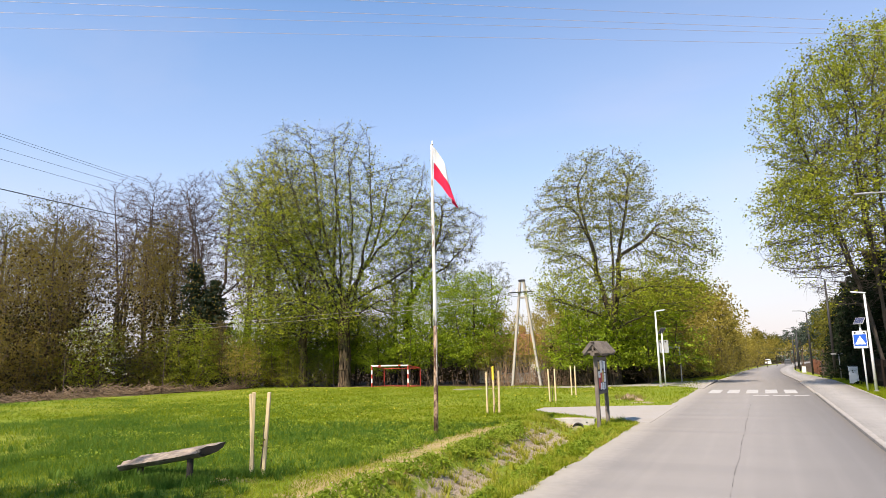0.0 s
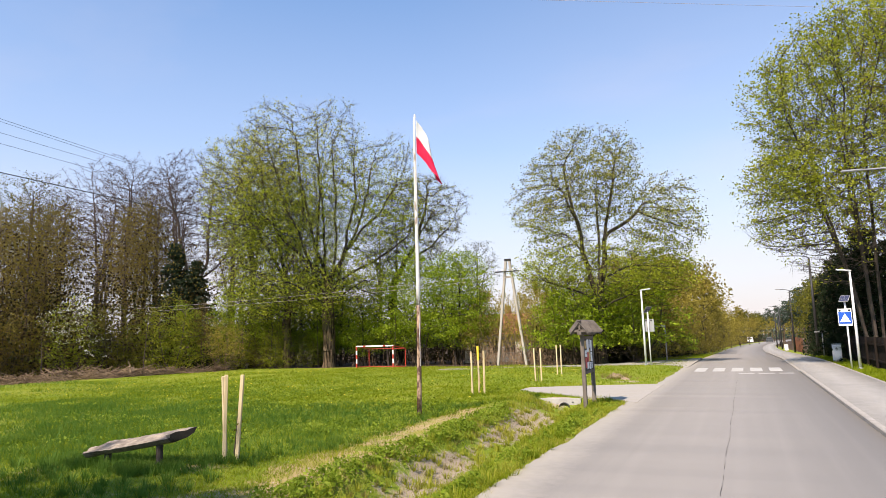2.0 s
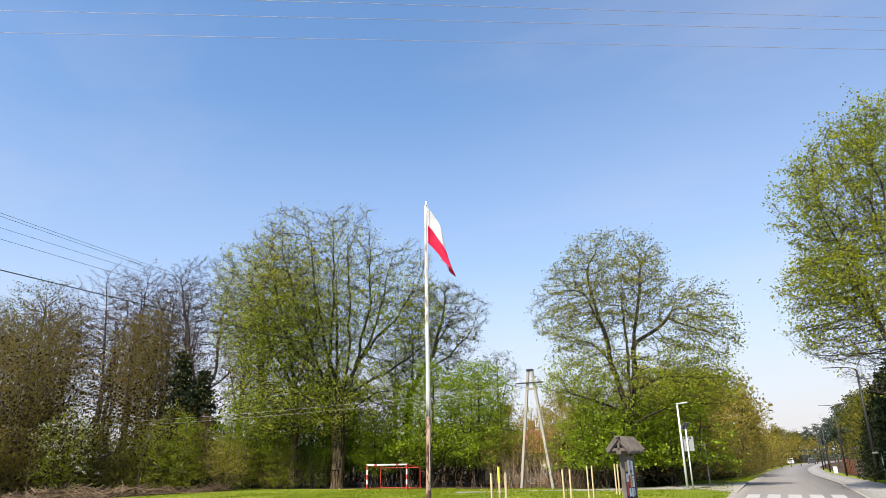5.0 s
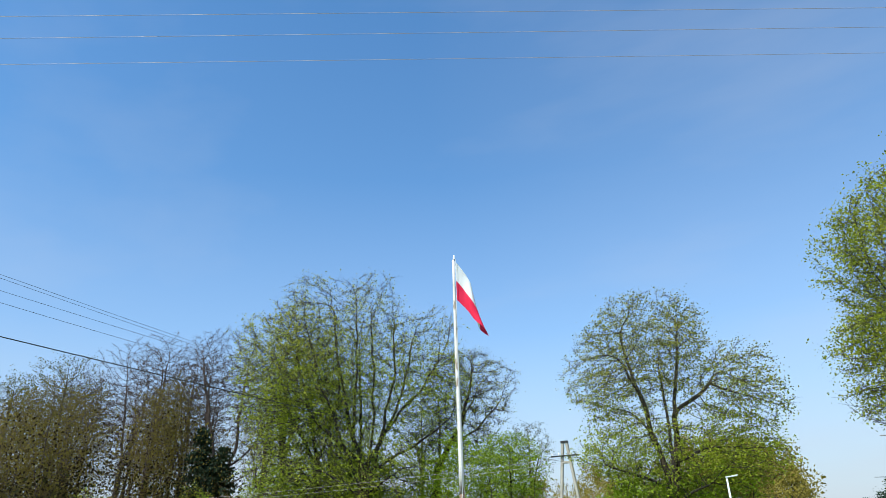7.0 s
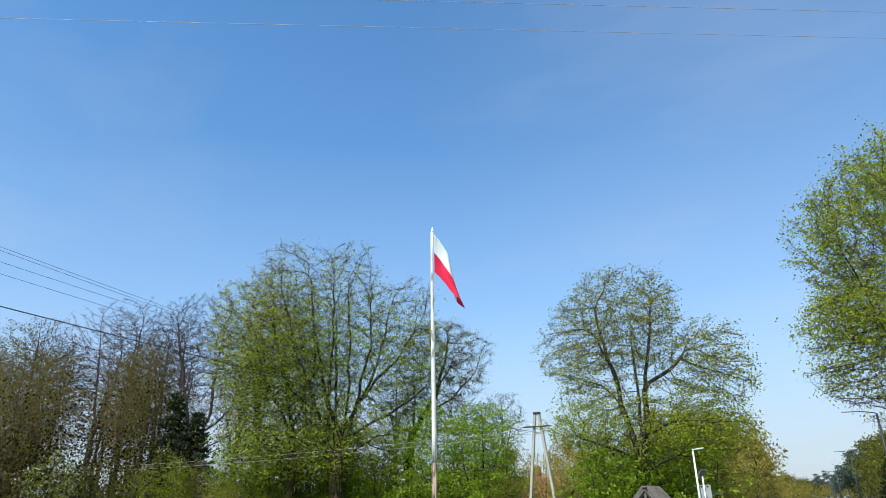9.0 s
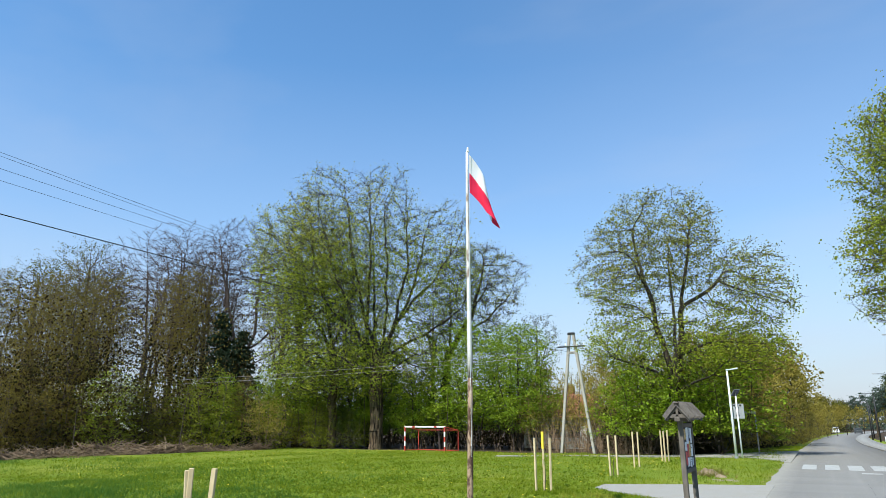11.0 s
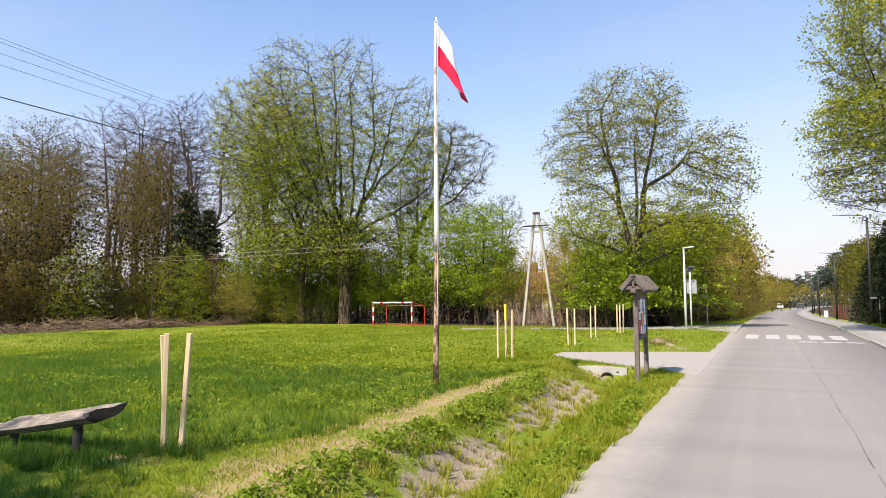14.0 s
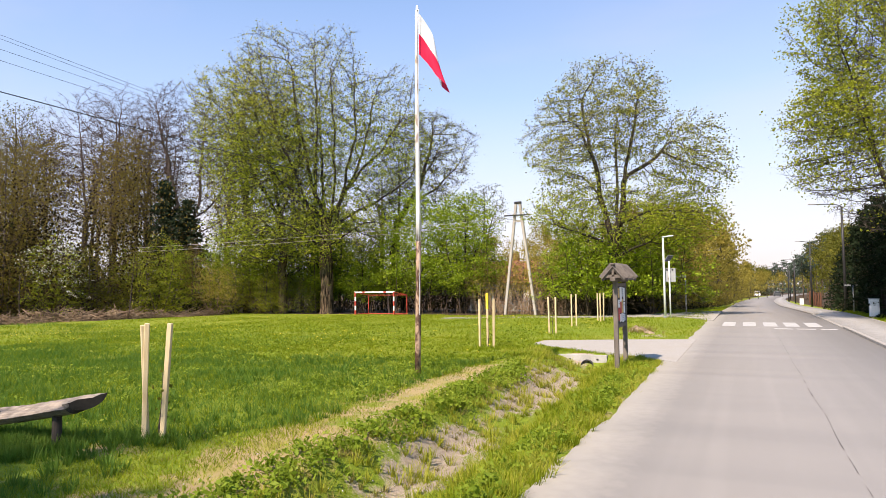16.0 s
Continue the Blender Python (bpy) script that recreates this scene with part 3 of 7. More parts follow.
def build_road():
    ys = np.concatenate([steps([(-80, 0, 8), (0, 40, 0.25), (40, 120, 2), (120, 420, 8)])])
    rng = np.random.default_rng(5)
    rag = np.convolve(rng.normal(0, 0.05, len(ys)), np.ones(3) / 3, "same")
    road = new("road", strip("road", ROAD_L + bend(ys) + rag, ROAD_R + bend(ys), ys, 0.2, ASPHALT, 0.012))
    tagged(road, "worn pale grey asphalt village road with a dusty edge", "road", kind="structure")
    # centre joint, a thin dark crack that wanders and breaks
    cy = np.arange(2.0, 27.0, 0.12)
    cx = 0.92 + 0.03 * np.array([noise.noise((0.0, t * 0.5, 1.0)) + 0.3 * noise.noise((2.0, t * 2.6, 1.0)) for t in cy])
    w = 0.0025 + 0.007 * np.array([noise.noise((4.0, t * 2.0, 1.0)) for t in cy])
    s = Shape()
    for i in range(len(cy) - 1):
        if w[i] > 0.0015:
            s.add([(cx[i] - w[i], cy[i], 0.016), (cx[i] + w[i], cy[i], 0.016), (cx[i + 1] + w[i + 1], cy[i + 1], 0.016), (cx[i + 1] - w[i + 1], cy[i + 1], 0.016)], [(0, 1, 2, 3)])
    part("joint", s, CRACK, road, "dark cracked centre joint")
    for i in range(5):
        x0 = -0.95 + i * 0.79
        part("crossing_stripe", Shape().box((x0 + 0.25, 34.15, 0.014), (0.50, 2.8, 0.012), None, 0.002), PAINT_ROAD, road, "white painted crossing stripe")
    for x0, x1 in ((0.95, 1.56), (1.72, 2.34), (2.50, 3.05)):
        part("yield_dash", Shape().box(((x0 + x1) / 2, 31.2, 0.014), (x1 - x0, 0.32, 0.012), None, 0.002), PAINT_ROAD, road, "white painted dash before the crossing")
    # pavement and its kerb
    py = np.concatenate([steps([(-80, 0, 8), (0, 60, 1.0), (60, 260, 6)])])
    walk_way = new("pavement", strip("pavement", ROAD_R + 0.13 + bend(py), WALK_R + bend(py), py, 0.25, PAVING, 0.09))
    tagged(walk_way, "grey concrete block pavement beside the road", "pavement", kind="structure")
    kerb_mesh = Shape().box((0, 0, -0.05), (0.13, 0.985, 0.30), None, 0.015).mesh("kerb_stone", KERB)
    edge_mesh = Shape().box((0, 0, -0.05), (0.07, 0.985, 0.30), None, 0.01).mesh("edging_stone", KERB)
    for i in range(142):
        y = -7.5 + i
        low = -0.055 if 31.5 < y < 45 else 0.0
        o = part("kerb_stone", kerb_mesh, KERB, walk_way)
        o.location = (ROAD_R + 0.065 + float(bend(y)), y, float(drop(y)) + low)
        o = part("edging_stone", edge_mesh, KERB, walk_way)
        o.location = (WALK_R + 0.035 + float(bend(y)), y, float(drop(y)))
    # concrete apron over the ditch, and the side road
    ring = [(-5.2, 21.55), (-3.4, 20.35), (-2.6, 19.75), (-1.45, 18.55), (-1.45, 25.25), (-3.6, 24.5), (-5.95, 23.45), (-5.9, 22.4)]
    piece("apron", Shape().prism(ring, -0.12, 0.017), APRON, (0, 0, 0), "pale worn concrete apron across the ditch", "driveway", "structure")
    ring = [(-1.45, 36.4), (-2.4, 38.6), (-3.4, 40.0), (-5.2, 39.9), (-8, 39.2), (-11, 38.0), (-15.5, 36.2), (-15.6, 36.8), (-11, 38.8), (-8, 40.3), (-5.5, 42.6), (-3.0, 46.6), (-1.45, 48.6)]
    piece("side_road", Shape().prism(ring, -0.2, 0.03), APRON, (0, 0, 0.0), "narrow pale gravelled side road joining the road", "road", "structure")


build_road()


# ---- trees ----
def unit(v):
    return v / (np.linalg.norm(v, axis=-1, keepdims=True) + 1e-9)


def frustums(p0, p1, r0, r1, n, spike=False):
    """Tapered sticks, all at once, in triangles; spikes end in a point."""
    d = unit(p1 - p0)
    ref = np.where(np.abs(d[:, 2:3]) < 0.9, np.array([[0.0, 0, 1]]), np.array([[1.0, 0, 0]]))
    x = unit(np.cross(d, ref))
    y = np.cross(d, x)
    a = np.arange(n) * 2 * np.pi / n
    ring = x[:, None] * np.cos(a)[None, :, None] + y[:, None] * np.sin(a)[None, :, None]
    j = np.arange(n)
    k = (j + 1) % n
    if spike:
        v = np.concatenate([p0[:, None] + ring * r0[:, None, None], p1[:, None]], 1)
        base = (np.arange(len(p0)) * (n + 1))[:, None]
        f = np.stack([base + j, base + k, base + n + 0 * j], -1)
        return v.reshape(-1, 3), f.reshape(-1, 3)
    v = np.concatenate([p0[:, None] + ring * r0[:, None, None], p1[:, None] + ring * r1[:, None, None]], 1)
    base = (np.arange(len(p0)) * 2 * n)[:, None]
    f = np.concatenate([np.stack([base + j, base + k, base + n + k], -1), np.stack([base + j, base + n + k, base + n + j], -1)], 1)
    return v.reshape(-1, 3), f.reshape(-1, 3)


def curve_line(rng, start, end, sag, n, wob):
    """A bent line from start to end, first rising by sag."""
    t = np.linspace(0, 1, n + 1)[:, None]
    mid = (start + end) / 2 + np.array([0, 0, sag])
    line = (1 - t) ** 2 * start + 2 * t * (1 - t) * mid + t ** 2 * end
    line[1:-1] += rng.normal(0, wob, (n - 1, 3))
    return line


class Skeleton:
    """Trunk, limbs and twigs of a tree as sticks, and the points where leaves sit."""

    def __init__(self, seed):
        self.rng = np.random.default_rng(seed)
        self.sticks = {12: [], 7: [], 4: [], 3: [], 1: []}
        self.tips = []

    def line(self, pts, ra, rb, sides):
        r = np.linspace(ra, rb, len(pts))
        for i in range(len(pts) - 1):
            self.sticks[sides].append((*pts[i], *pts[i + 1], r[i], r[i + 1]))

    def branch(self, start, way, length, radius, level, plan):
        """One branch with its own branches; level 0 is the finest."""
        rng = self.rng
        end = start + way * length
        n = (1, 1 if plan["coarse"] else 2, 4, 6)[level]
        pts = curve_line(rng, start, end, length * plan["lift"] * rng.uniform(0.0, 1.0), n, length * 0.02) if n > 1 else np.array([start, end])
        self.line(pts, radius, radius * (0.5 if level else 0.4), (1, 1 if plan["coarse"] else 3, 4, 7)[level])
        if level == 0:
            self.tips.append((*start, *end))
            return
        count = plan["counts"][level]
        for u in np.linspace(plan["bare"] if level > 1 else 0.2, 1.0, count):
            u = min(1.0, max(0.05, u + rng.uniform(-0.06, 0.06)))
            k = u * n
            i = min(int(k), n - 1)
            p = pts[i] + (pts[i + 1] - pts[i]) * (k - i)
            d = unit(pts[i + 1] - pts[i])
            side = unit(np.cross(d, rng.normal(0, 1, 3)))
            ang = rng.uniform(*plan["spread"])
            w = d * math.cos(ang) + side * math.sin(ang)
            w = unit(w + np.array([0, 0, plan["up"]]))
            sub = length * rng.uniform(0.30, 0.52) * (1.15 - 0.55 * u)
            if level == 1:
                sub = rng.uniform(0.35, 0.75) * plan["twig"]
            self.branch(p, w, sub, max(radius * (1 - 0.6 * u) * 0.45, plan["thin"]), level - 1, plan)

    def wood(self, name, material, only=()):
        vs, fs, k = [], [], 0
        for sides, rows in self.sticks.items():
            if rows and (not only or sides in only):
                a = np.array(rows)
                v, f = frustums(a[:, :3], a[:, 3:6], a[:, 6], a[:, 7], max(sides, 3), sides == 1)
                vs.append(v)
                fs.append(f + k)
                k += len(v)
        return soup(name, np.concatenate(vs), np.concatenate(fs), material, True)

    def leaves(self, name, material, per, size, spread, flat=0.5, keep=None):
        rng = self.rng
        a = np.array(self.tips)
        if keep is not None:
            a = a[keep(a[:, 3:6], rng)]
        n = len(a) * per
        i = np.repeat(np.arange(len(a)), per)
        t = rng.uniform(0.1, 1.15, (n, 1))
        p = a[i, :3] * (1 - t) + a[i, 3:6] * t + rng.normal(0, spread, (n, 3)) * np.array([1, 1, 0.5])
        return leaf_soup(name, p, size * rng.uniform(0.6, 1.3, n), rng, material, flat)


def leaf_soup(name, p, size, rng, material, flat=0.5, wide=0.32):
    """Pointed leaves at points p, turned at random, more or less level."""
    n = len(p)
    nor = rng.normal(0, 1, (n, 3)) * np.array([1, 1, 0.6])
    nor[:, 2] += flat * np.sign(rng.uniform(-0.3, 1, n)) * 1.4
    nor = unit(nor)
    a = unit(np.cross(nor, rng.normal(0, 1, (n, 3))))
    b = np.cross(nor, a)
    s = size[:, None]
    v = np.stack([p - a * s * 0.5, p + b * s * wide - a * s * 0.05 + nor * s * 0.06, p + a * s * 0.55, p - b * s * wide - a * s * 0.05 + nor * s * 0.06], 1)
    f = np.arange(n * 4).reshape(n, 4)
    return soup(name, v.reshape(-1, 3), f, material)


def envelope(kind, h):
    """Crown half-width, of 1, at a height of 0 to 1 within the crown."""
    h = min(max(h, 0.0), 1.0)
    if kind == "round":
        return math.sqrt(max(0.0, 1 - ((h - 0.45) / 0.57) ** 2)) if h > 0.45 else 0.62 + 0.38 * (h / 0.45) ** 0.8
    if kind == "tall":
        return 0.35 + 0.65 * math.sin(math.pi * min(1, h * 0.9 + 0.08))
    if kind == "vase":
        return 0.25 + 0.75 * math.sin(math.pi * min(1.0, 0.12 + h * 0.76))
    return 1.0 - 0.85 * h


def tree_model(seed, height, base, radius, girth, limbs, counts, shape="round", forks=1, lean=(0, 0), spread=(0.35, 0.8), up=0.16, lift=0.1, bare=0.28, twig=1.0, thin=0.007, trunk_top=0.8, rise=(0.12, 0.42), low=1.0, coarse=False):
    """A broadleaf skeleton: one or several leaders, limbs out to the crown's outline."""
    sk = Skeleton(seed)
    rng = sk.rng
    plan = dict(counts=counts, spread=spread, up=up, lift=lift, bare=bare, twig=twig, thin=thin, coarse=coarse)
    leaders = []
    fork = np.array([lean[0] * 0.25, lean[1] * 0.25, base if forks > 1 else 0.0])
    if forks > 1:
        foot = curve_line(rng, np.zeros(3), fork, 0.0, 5, girth * 0.12)
        sk.line(foot, girth, girth * 0.86, 12)
        sk.line(np.array([[0, 0, -0.3], [0, 0, 0.55]]), girth * 1.45, girth * 1.0, 12)
    else:
        sk.line(np.array([[0, 0, -0.3], [0, 0, 0.55]]), girth * 1.4, girth * 0.98, 12)
    for i in range(forks):
        a = 2 * math.pi * (i + rng.uniform(-0.2, 0.2)) / forks + 0.6
        out = radius * (0.30 if forks > 1 else 0.06)
        top = np.array([lean[0] + math.cos(a) * out, lean[1] + math.sin(a) * out, base + (height - base) * trunk_top * rng.uniform(0.9, 1.0)])
        pts = curve_line(rng, fork, top, (height - base) * 0.10 if forks > 1 else 0.0, 10, height * 0.009)
        g = girth * (0.66 if forks > 1 else 0.98)
        sk.line(pts, g, g * 0.16, 12 if g > 0.12 else 7)
        leaders.append((pts, g))
    per = max(1, limbs // forks)
    for which, (pts, g) in enumerate(leaders):
        for j in range(per):
            u = ((j + rng.uniform(0.2, 0.8)) / per) ** low
            zs = base + (pts[-1][2] - base) * u
            k = np.clip((zs - pts[0][2]) / (pts[-1][2] - pts[0][2]), 0.02, 0.98) * (len(pts) - 1)
            i = min(int(k), len(pts) - 2)
            p = pts[i] + (pts[i + 1] - pts[i]) * (k - i)
            a = j * 2.399 + rng.uniform(-0.4, 0.4)
            if forks > 1:
                a = 2 * math.pi * which / forks + 0.6 + rng.uniform(-1.7, 1.7)
            ze = min(height * 0.99, p[2] + (height - base) * rng.uniform(*rise) * (1.1 - 0.45 * u) + 0.3)
            r = radius * envelope(shape, (ze - base) / (height - base)) * (0.5 + 0.55 * math.sqrt(rng.uniform(0, 1)))
            e = np.array([lean[0] * ze / height + math.cos(a) * r, lean[1] * ze / height + math.sin(a) * r, ze])
            length = np.linalg.norm(e - p)
            sk.branch(p, unit(e - p), length, max(g * (1 - 0.75 * u) * 0.34, 0.03), 3, plan)
        e = pts[-1] + np.array([0, 0, (height - pts[-1][2])])
        sk.branch(pts[-1], unit(e - pts[-1] + rng.normal(0, 0.2, 3)), max(0.8, height - pts[-1][2]), g * 0.16, 3, plan)
    return sk


def grow(seed, stems, blobs, count, girth, step=0.4, reach=3.6, kill=0.5, up=0.1, twigs=2, twig=0.6, wander=0.25, fine=0.03, tip=0.011, slim=1.0, fork=5.0, kink=0.035, limit=9000, hair=0.009):
    """A skeleton that branches towards points strewn in the crown's blobs (x, y, z, half-sizes, share)."""
    sk = Skeleton(seed)
    rng = sk.rng
    nodes, parents = [], []
    for stem in stems:
        stem = np.array(stem, float)
        before = -1
        if nodes:
            gap = np.linalg.norm(np.array(nodes) - stem[0], axis=1)
            before = int(gap.argmin()) if gap.min() < 0.8 else -1
        for a, b in zip(stem[:-1], stem[1:]):
            n = max(1, int(np.linalg.norm(b - a) / step))
            for q in range(0 if before < 0 else 1, n + 1):
                nodes.append(a + (b - a) * q / n + rng.normal(0, kink, 3) * (q > 0))
                parents.append(before)
                before = len(nodes) - 1
    total = sum(b[6] for b in blobs)
    goals = []
    odd = np.random.default_rng(seed + 500)
    waves = [(odd.normal(0, 4.2, 3), odd.uniform(0, 6.28)) for q in range(5)]  # boughs that stand out and hollows
    for cx, cy, cz, rx, ry, rz, share in blobs:
        n = int(count * share / total)
        d = unit(rng.normal(0, 1, (n, 3)))
        bulge = sum(np.sin(d @ w + f) for w, f in waves) / 5
        d = d * rng.uniform(0, 1, (n, 1)) ** 0.42 * (1.0 + 0.3 * bulge[:, None])
        goals.append(d * np.array([rx, ry, rz]) + np.array([cx, cy, cz]))
    goals = np.concatenate(goals)
    pts = np.array(nodes)
    near = np.full(len(goals), 1e9)
    who = np.zeros(len(goals), int)
    kids = np.zeros(20000, int)
    fresh = 0
    for turn in range(110):
        d = np.linalg.norm(goals[:, None] - pts[None, fresh:], axis=2)
        j = d.argmin(1)
        better = d[np.arange(len(goals)), j] < near
        near[better] = d[np.arange(len(goals)), j][better]
        who[better] = j[better] + fresh
        keep = near > kill
        goals, near, who = goals[keep], near[keep], who[keep]
        pull = near < reach
        if not pull.any() or len(pts) > limit:
            break
        way = np.zeros((len(pts), 3))
        np.add.at(way, who[pull], unit(goals[pull] - pts[who[pull]]))
        i = np.unique(who[pull])
        i = i[kids[i] < 3]
        if not len(i):
            break
        kids[i] += 1
        w = unit(unit(way[i]) + np.array([0, 0, up]) + rng.normal(0, wander, (len(i), 3)))
        fresh = len(pts)
        pts = np.concatenate([pts, pts[i] + w * step])
        parents.extend(i.tolist())
    par = np.array(parents)
    n = len(pts)
    lo, hi = 1.5, 4.0
    for turn in range(14):
        e = (lo + hi) / 2
        flow = np.zeros(n)
        ends = np.ones(n, bool)
        ends[par[par >= 0]] = False
        flow[ends] = tip ** e
        for i in range(n - 1, 0, -1):
            if par[i] >= 0:
                flow[par[i]] += flow[i]
        if flow[0] ** (1 / e) > girth:
            lo = e
        else:
            hi = e
    r = np.minimum(flow ** (1 / e), girth)
    r = np.maximum(r * (slim + (1 - slim) * (1 - smooth01(pts[:, 2], fork - 2.0, fork + 1.0))), np.minimum(r, tip))
    main = np.arange(n)
    best = np.zeros(n)
    for i in range(n):
        if par[i] >= 0 and r[i] > best[par[i]]:
            best[par[i]] = r[i]
            main[par[i]] = i
    for turn in range(2):
        mid = pts.copy()
        ok = par >= 0
        mid[ok] = 0.5 * pts[ok] + 0.25 * pts[par[ok]] + 0.25 * pts[main[ok]]
        pts = mid
    swell = r.copy()
    for i in range(n):
        p = par[i]
        if p < 0:
            sk.line(np.array([pts[i] - np.array([0, 0, 0.3]), pts[i] + np.array([0, 0, 0.5])]), r[i] * 1.35, r[i] * 1.02, 12)
            continue
        k = 12 if r[i] > 0.14 else 7 if r[i] > 0.06 else 4 if r[i] > 0.03 else 3
        swell[i] = r[i] * (rng.uniform(0.92, 1.12) if r[i] > 0.14 else 1.0)
        sk.sticks[k].append((*pts[p], *pts[i], min(swell[p], r[i] * 1.3), swell[i]))
        shoots = 4 if r[i] > 0.15 and 1.2 < pts[i][2] < 6.5 and rng.uniform() < 0.8 else 0
        for q in range(shoots):
            w = unit(rng.normal(0, 1, 3) + np.array([0, 0, 0.5]))
            a = pts[i] + w * r[i] * 0.8
            b = a + w * rng.uniform(0.3, 0.9)
            sk.sticks[1].append((*a, *b, 0.009, 0.003))
            sk.tips.append((*a, *b))
        if r[i] < fine:
            d = unit(pts[i] - pts[p])
            for q in range(twigs):
                w = unit(d * 0.5 + rng.normal(0, 0.55, 3) * np.array([1, 1, 0.7]))
                a = pts[p] + (pts[i] - pts[p]) * rng.uniform(0.1, 1.0)
                b = a + w * twig * rng.uniform(0.5, 1.2)
                sk.sticks[1].append((*a, *b, min(r[i], hair), 0.003))
                sk.tips.append((*a, *b))
    return sk


def plant(name, sk, bark, leaf, at, label, category="tree", group="", per=4, size=0.2, spread=0.12, flat=0.5, keep=None, rz=0.0, scale=1.0, fine=True, twig_bark=None, lower=None, split=0.0):
    """A tree as a thing of its own: trunk and crown."""
    t = thing(name, (at[0], at[1], ground_at(*at) - 0.03), label, category, group, rz)
    if twig_bark:
        part("trunk", sk.wood("trunk", bark, only=(12,)), bark, t)
        part("branchwork", sk.wood("branchwork", twig_bark, only=(1, 3, 4, 7)), twig_bark, t, "dark branches and twigs")
    else:
        part("trunk", sk.wood("trunk", bark, only=(3, 4, 7, 12) if fine == "stems" else () if fine else (4, 7, 12)), bark, t)
    if leaf:
        if lower:
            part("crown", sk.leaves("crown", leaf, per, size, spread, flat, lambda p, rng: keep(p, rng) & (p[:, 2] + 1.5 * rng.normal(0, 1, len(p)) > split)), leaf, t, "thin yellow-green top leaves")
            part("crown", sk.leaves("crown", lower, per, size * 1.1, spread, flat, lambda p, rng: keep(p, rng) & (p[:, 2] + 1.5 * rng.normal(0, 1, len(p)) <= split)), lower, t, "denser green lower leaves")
        else:
            part("crown", sk.leaves("crown", leaf, per, size, spread, flat, keep), leaf, t)
    t.scale = (scale, scale, scale)
    return t


def more(ob, at, rz, scale, label="", wide=1.0):
    o = copy_thing(ob, pose(at[0], at[1], ground_at(*at) - 0.03, 0, 0, rz))
    o.scale = (scale * wide, scale * wide, scale)
    if label:
        o["label"] = label
    return o


def gaps(share, seed, cell=1.5, floor=0.08, tier=0.6):
    """Leaves in clumps: whole boughs carry more or fewer of them."""
    def keep(p, rng):
        k = np.array([noise.noise((a / cell + seed, b / cell, c / (cell * tier))) for a, b, c in p.tolist()])
        return rng.uniform(0, 1, len(p)) < share * np.clip(0.6 + 2.4 * k, floor, 1.0)
    return keep


# the lindens at the meadow's far side
def linden_top(p, rng):
    """Leaves in clumps below, the topmost and right-hand twigs still almost bare."""
    share = np.clip(1.0 - (p[:, 2] - 14.0) / 10.0 - np.clip(p[:, 0], 0, 6) / 20.0, 0.35, 1.0)
    return (rng.uniform(0, 1, len(p)) < share) & gaps(1.45, 5, 1.1, 0.05, 0.4)(p, rng)


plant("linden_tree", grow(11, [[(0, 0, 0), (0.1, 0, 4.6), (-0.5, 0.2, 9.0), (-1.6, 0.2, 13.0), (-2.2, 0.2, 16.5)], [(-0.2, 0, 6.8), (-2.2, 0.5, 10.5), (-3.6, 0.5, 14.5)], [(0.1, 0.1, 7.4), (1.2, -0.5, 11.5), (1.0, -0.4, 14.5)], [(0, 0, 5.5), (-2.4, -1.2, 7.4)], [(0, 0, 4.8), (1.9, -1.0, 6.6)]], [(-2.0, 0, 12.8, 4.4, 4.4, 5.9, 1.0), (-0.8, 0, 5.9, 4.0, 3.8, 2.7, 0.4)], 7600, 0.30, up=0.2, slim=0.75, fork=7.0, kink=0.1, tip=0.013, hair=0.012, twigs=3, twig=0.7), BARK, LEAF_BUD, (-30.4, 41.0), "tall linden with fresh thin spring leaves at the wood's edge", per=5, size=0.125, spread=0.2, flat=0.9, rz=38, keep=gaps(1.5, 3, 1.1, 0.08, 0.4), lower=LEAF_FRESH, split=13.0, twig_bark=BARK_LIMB)
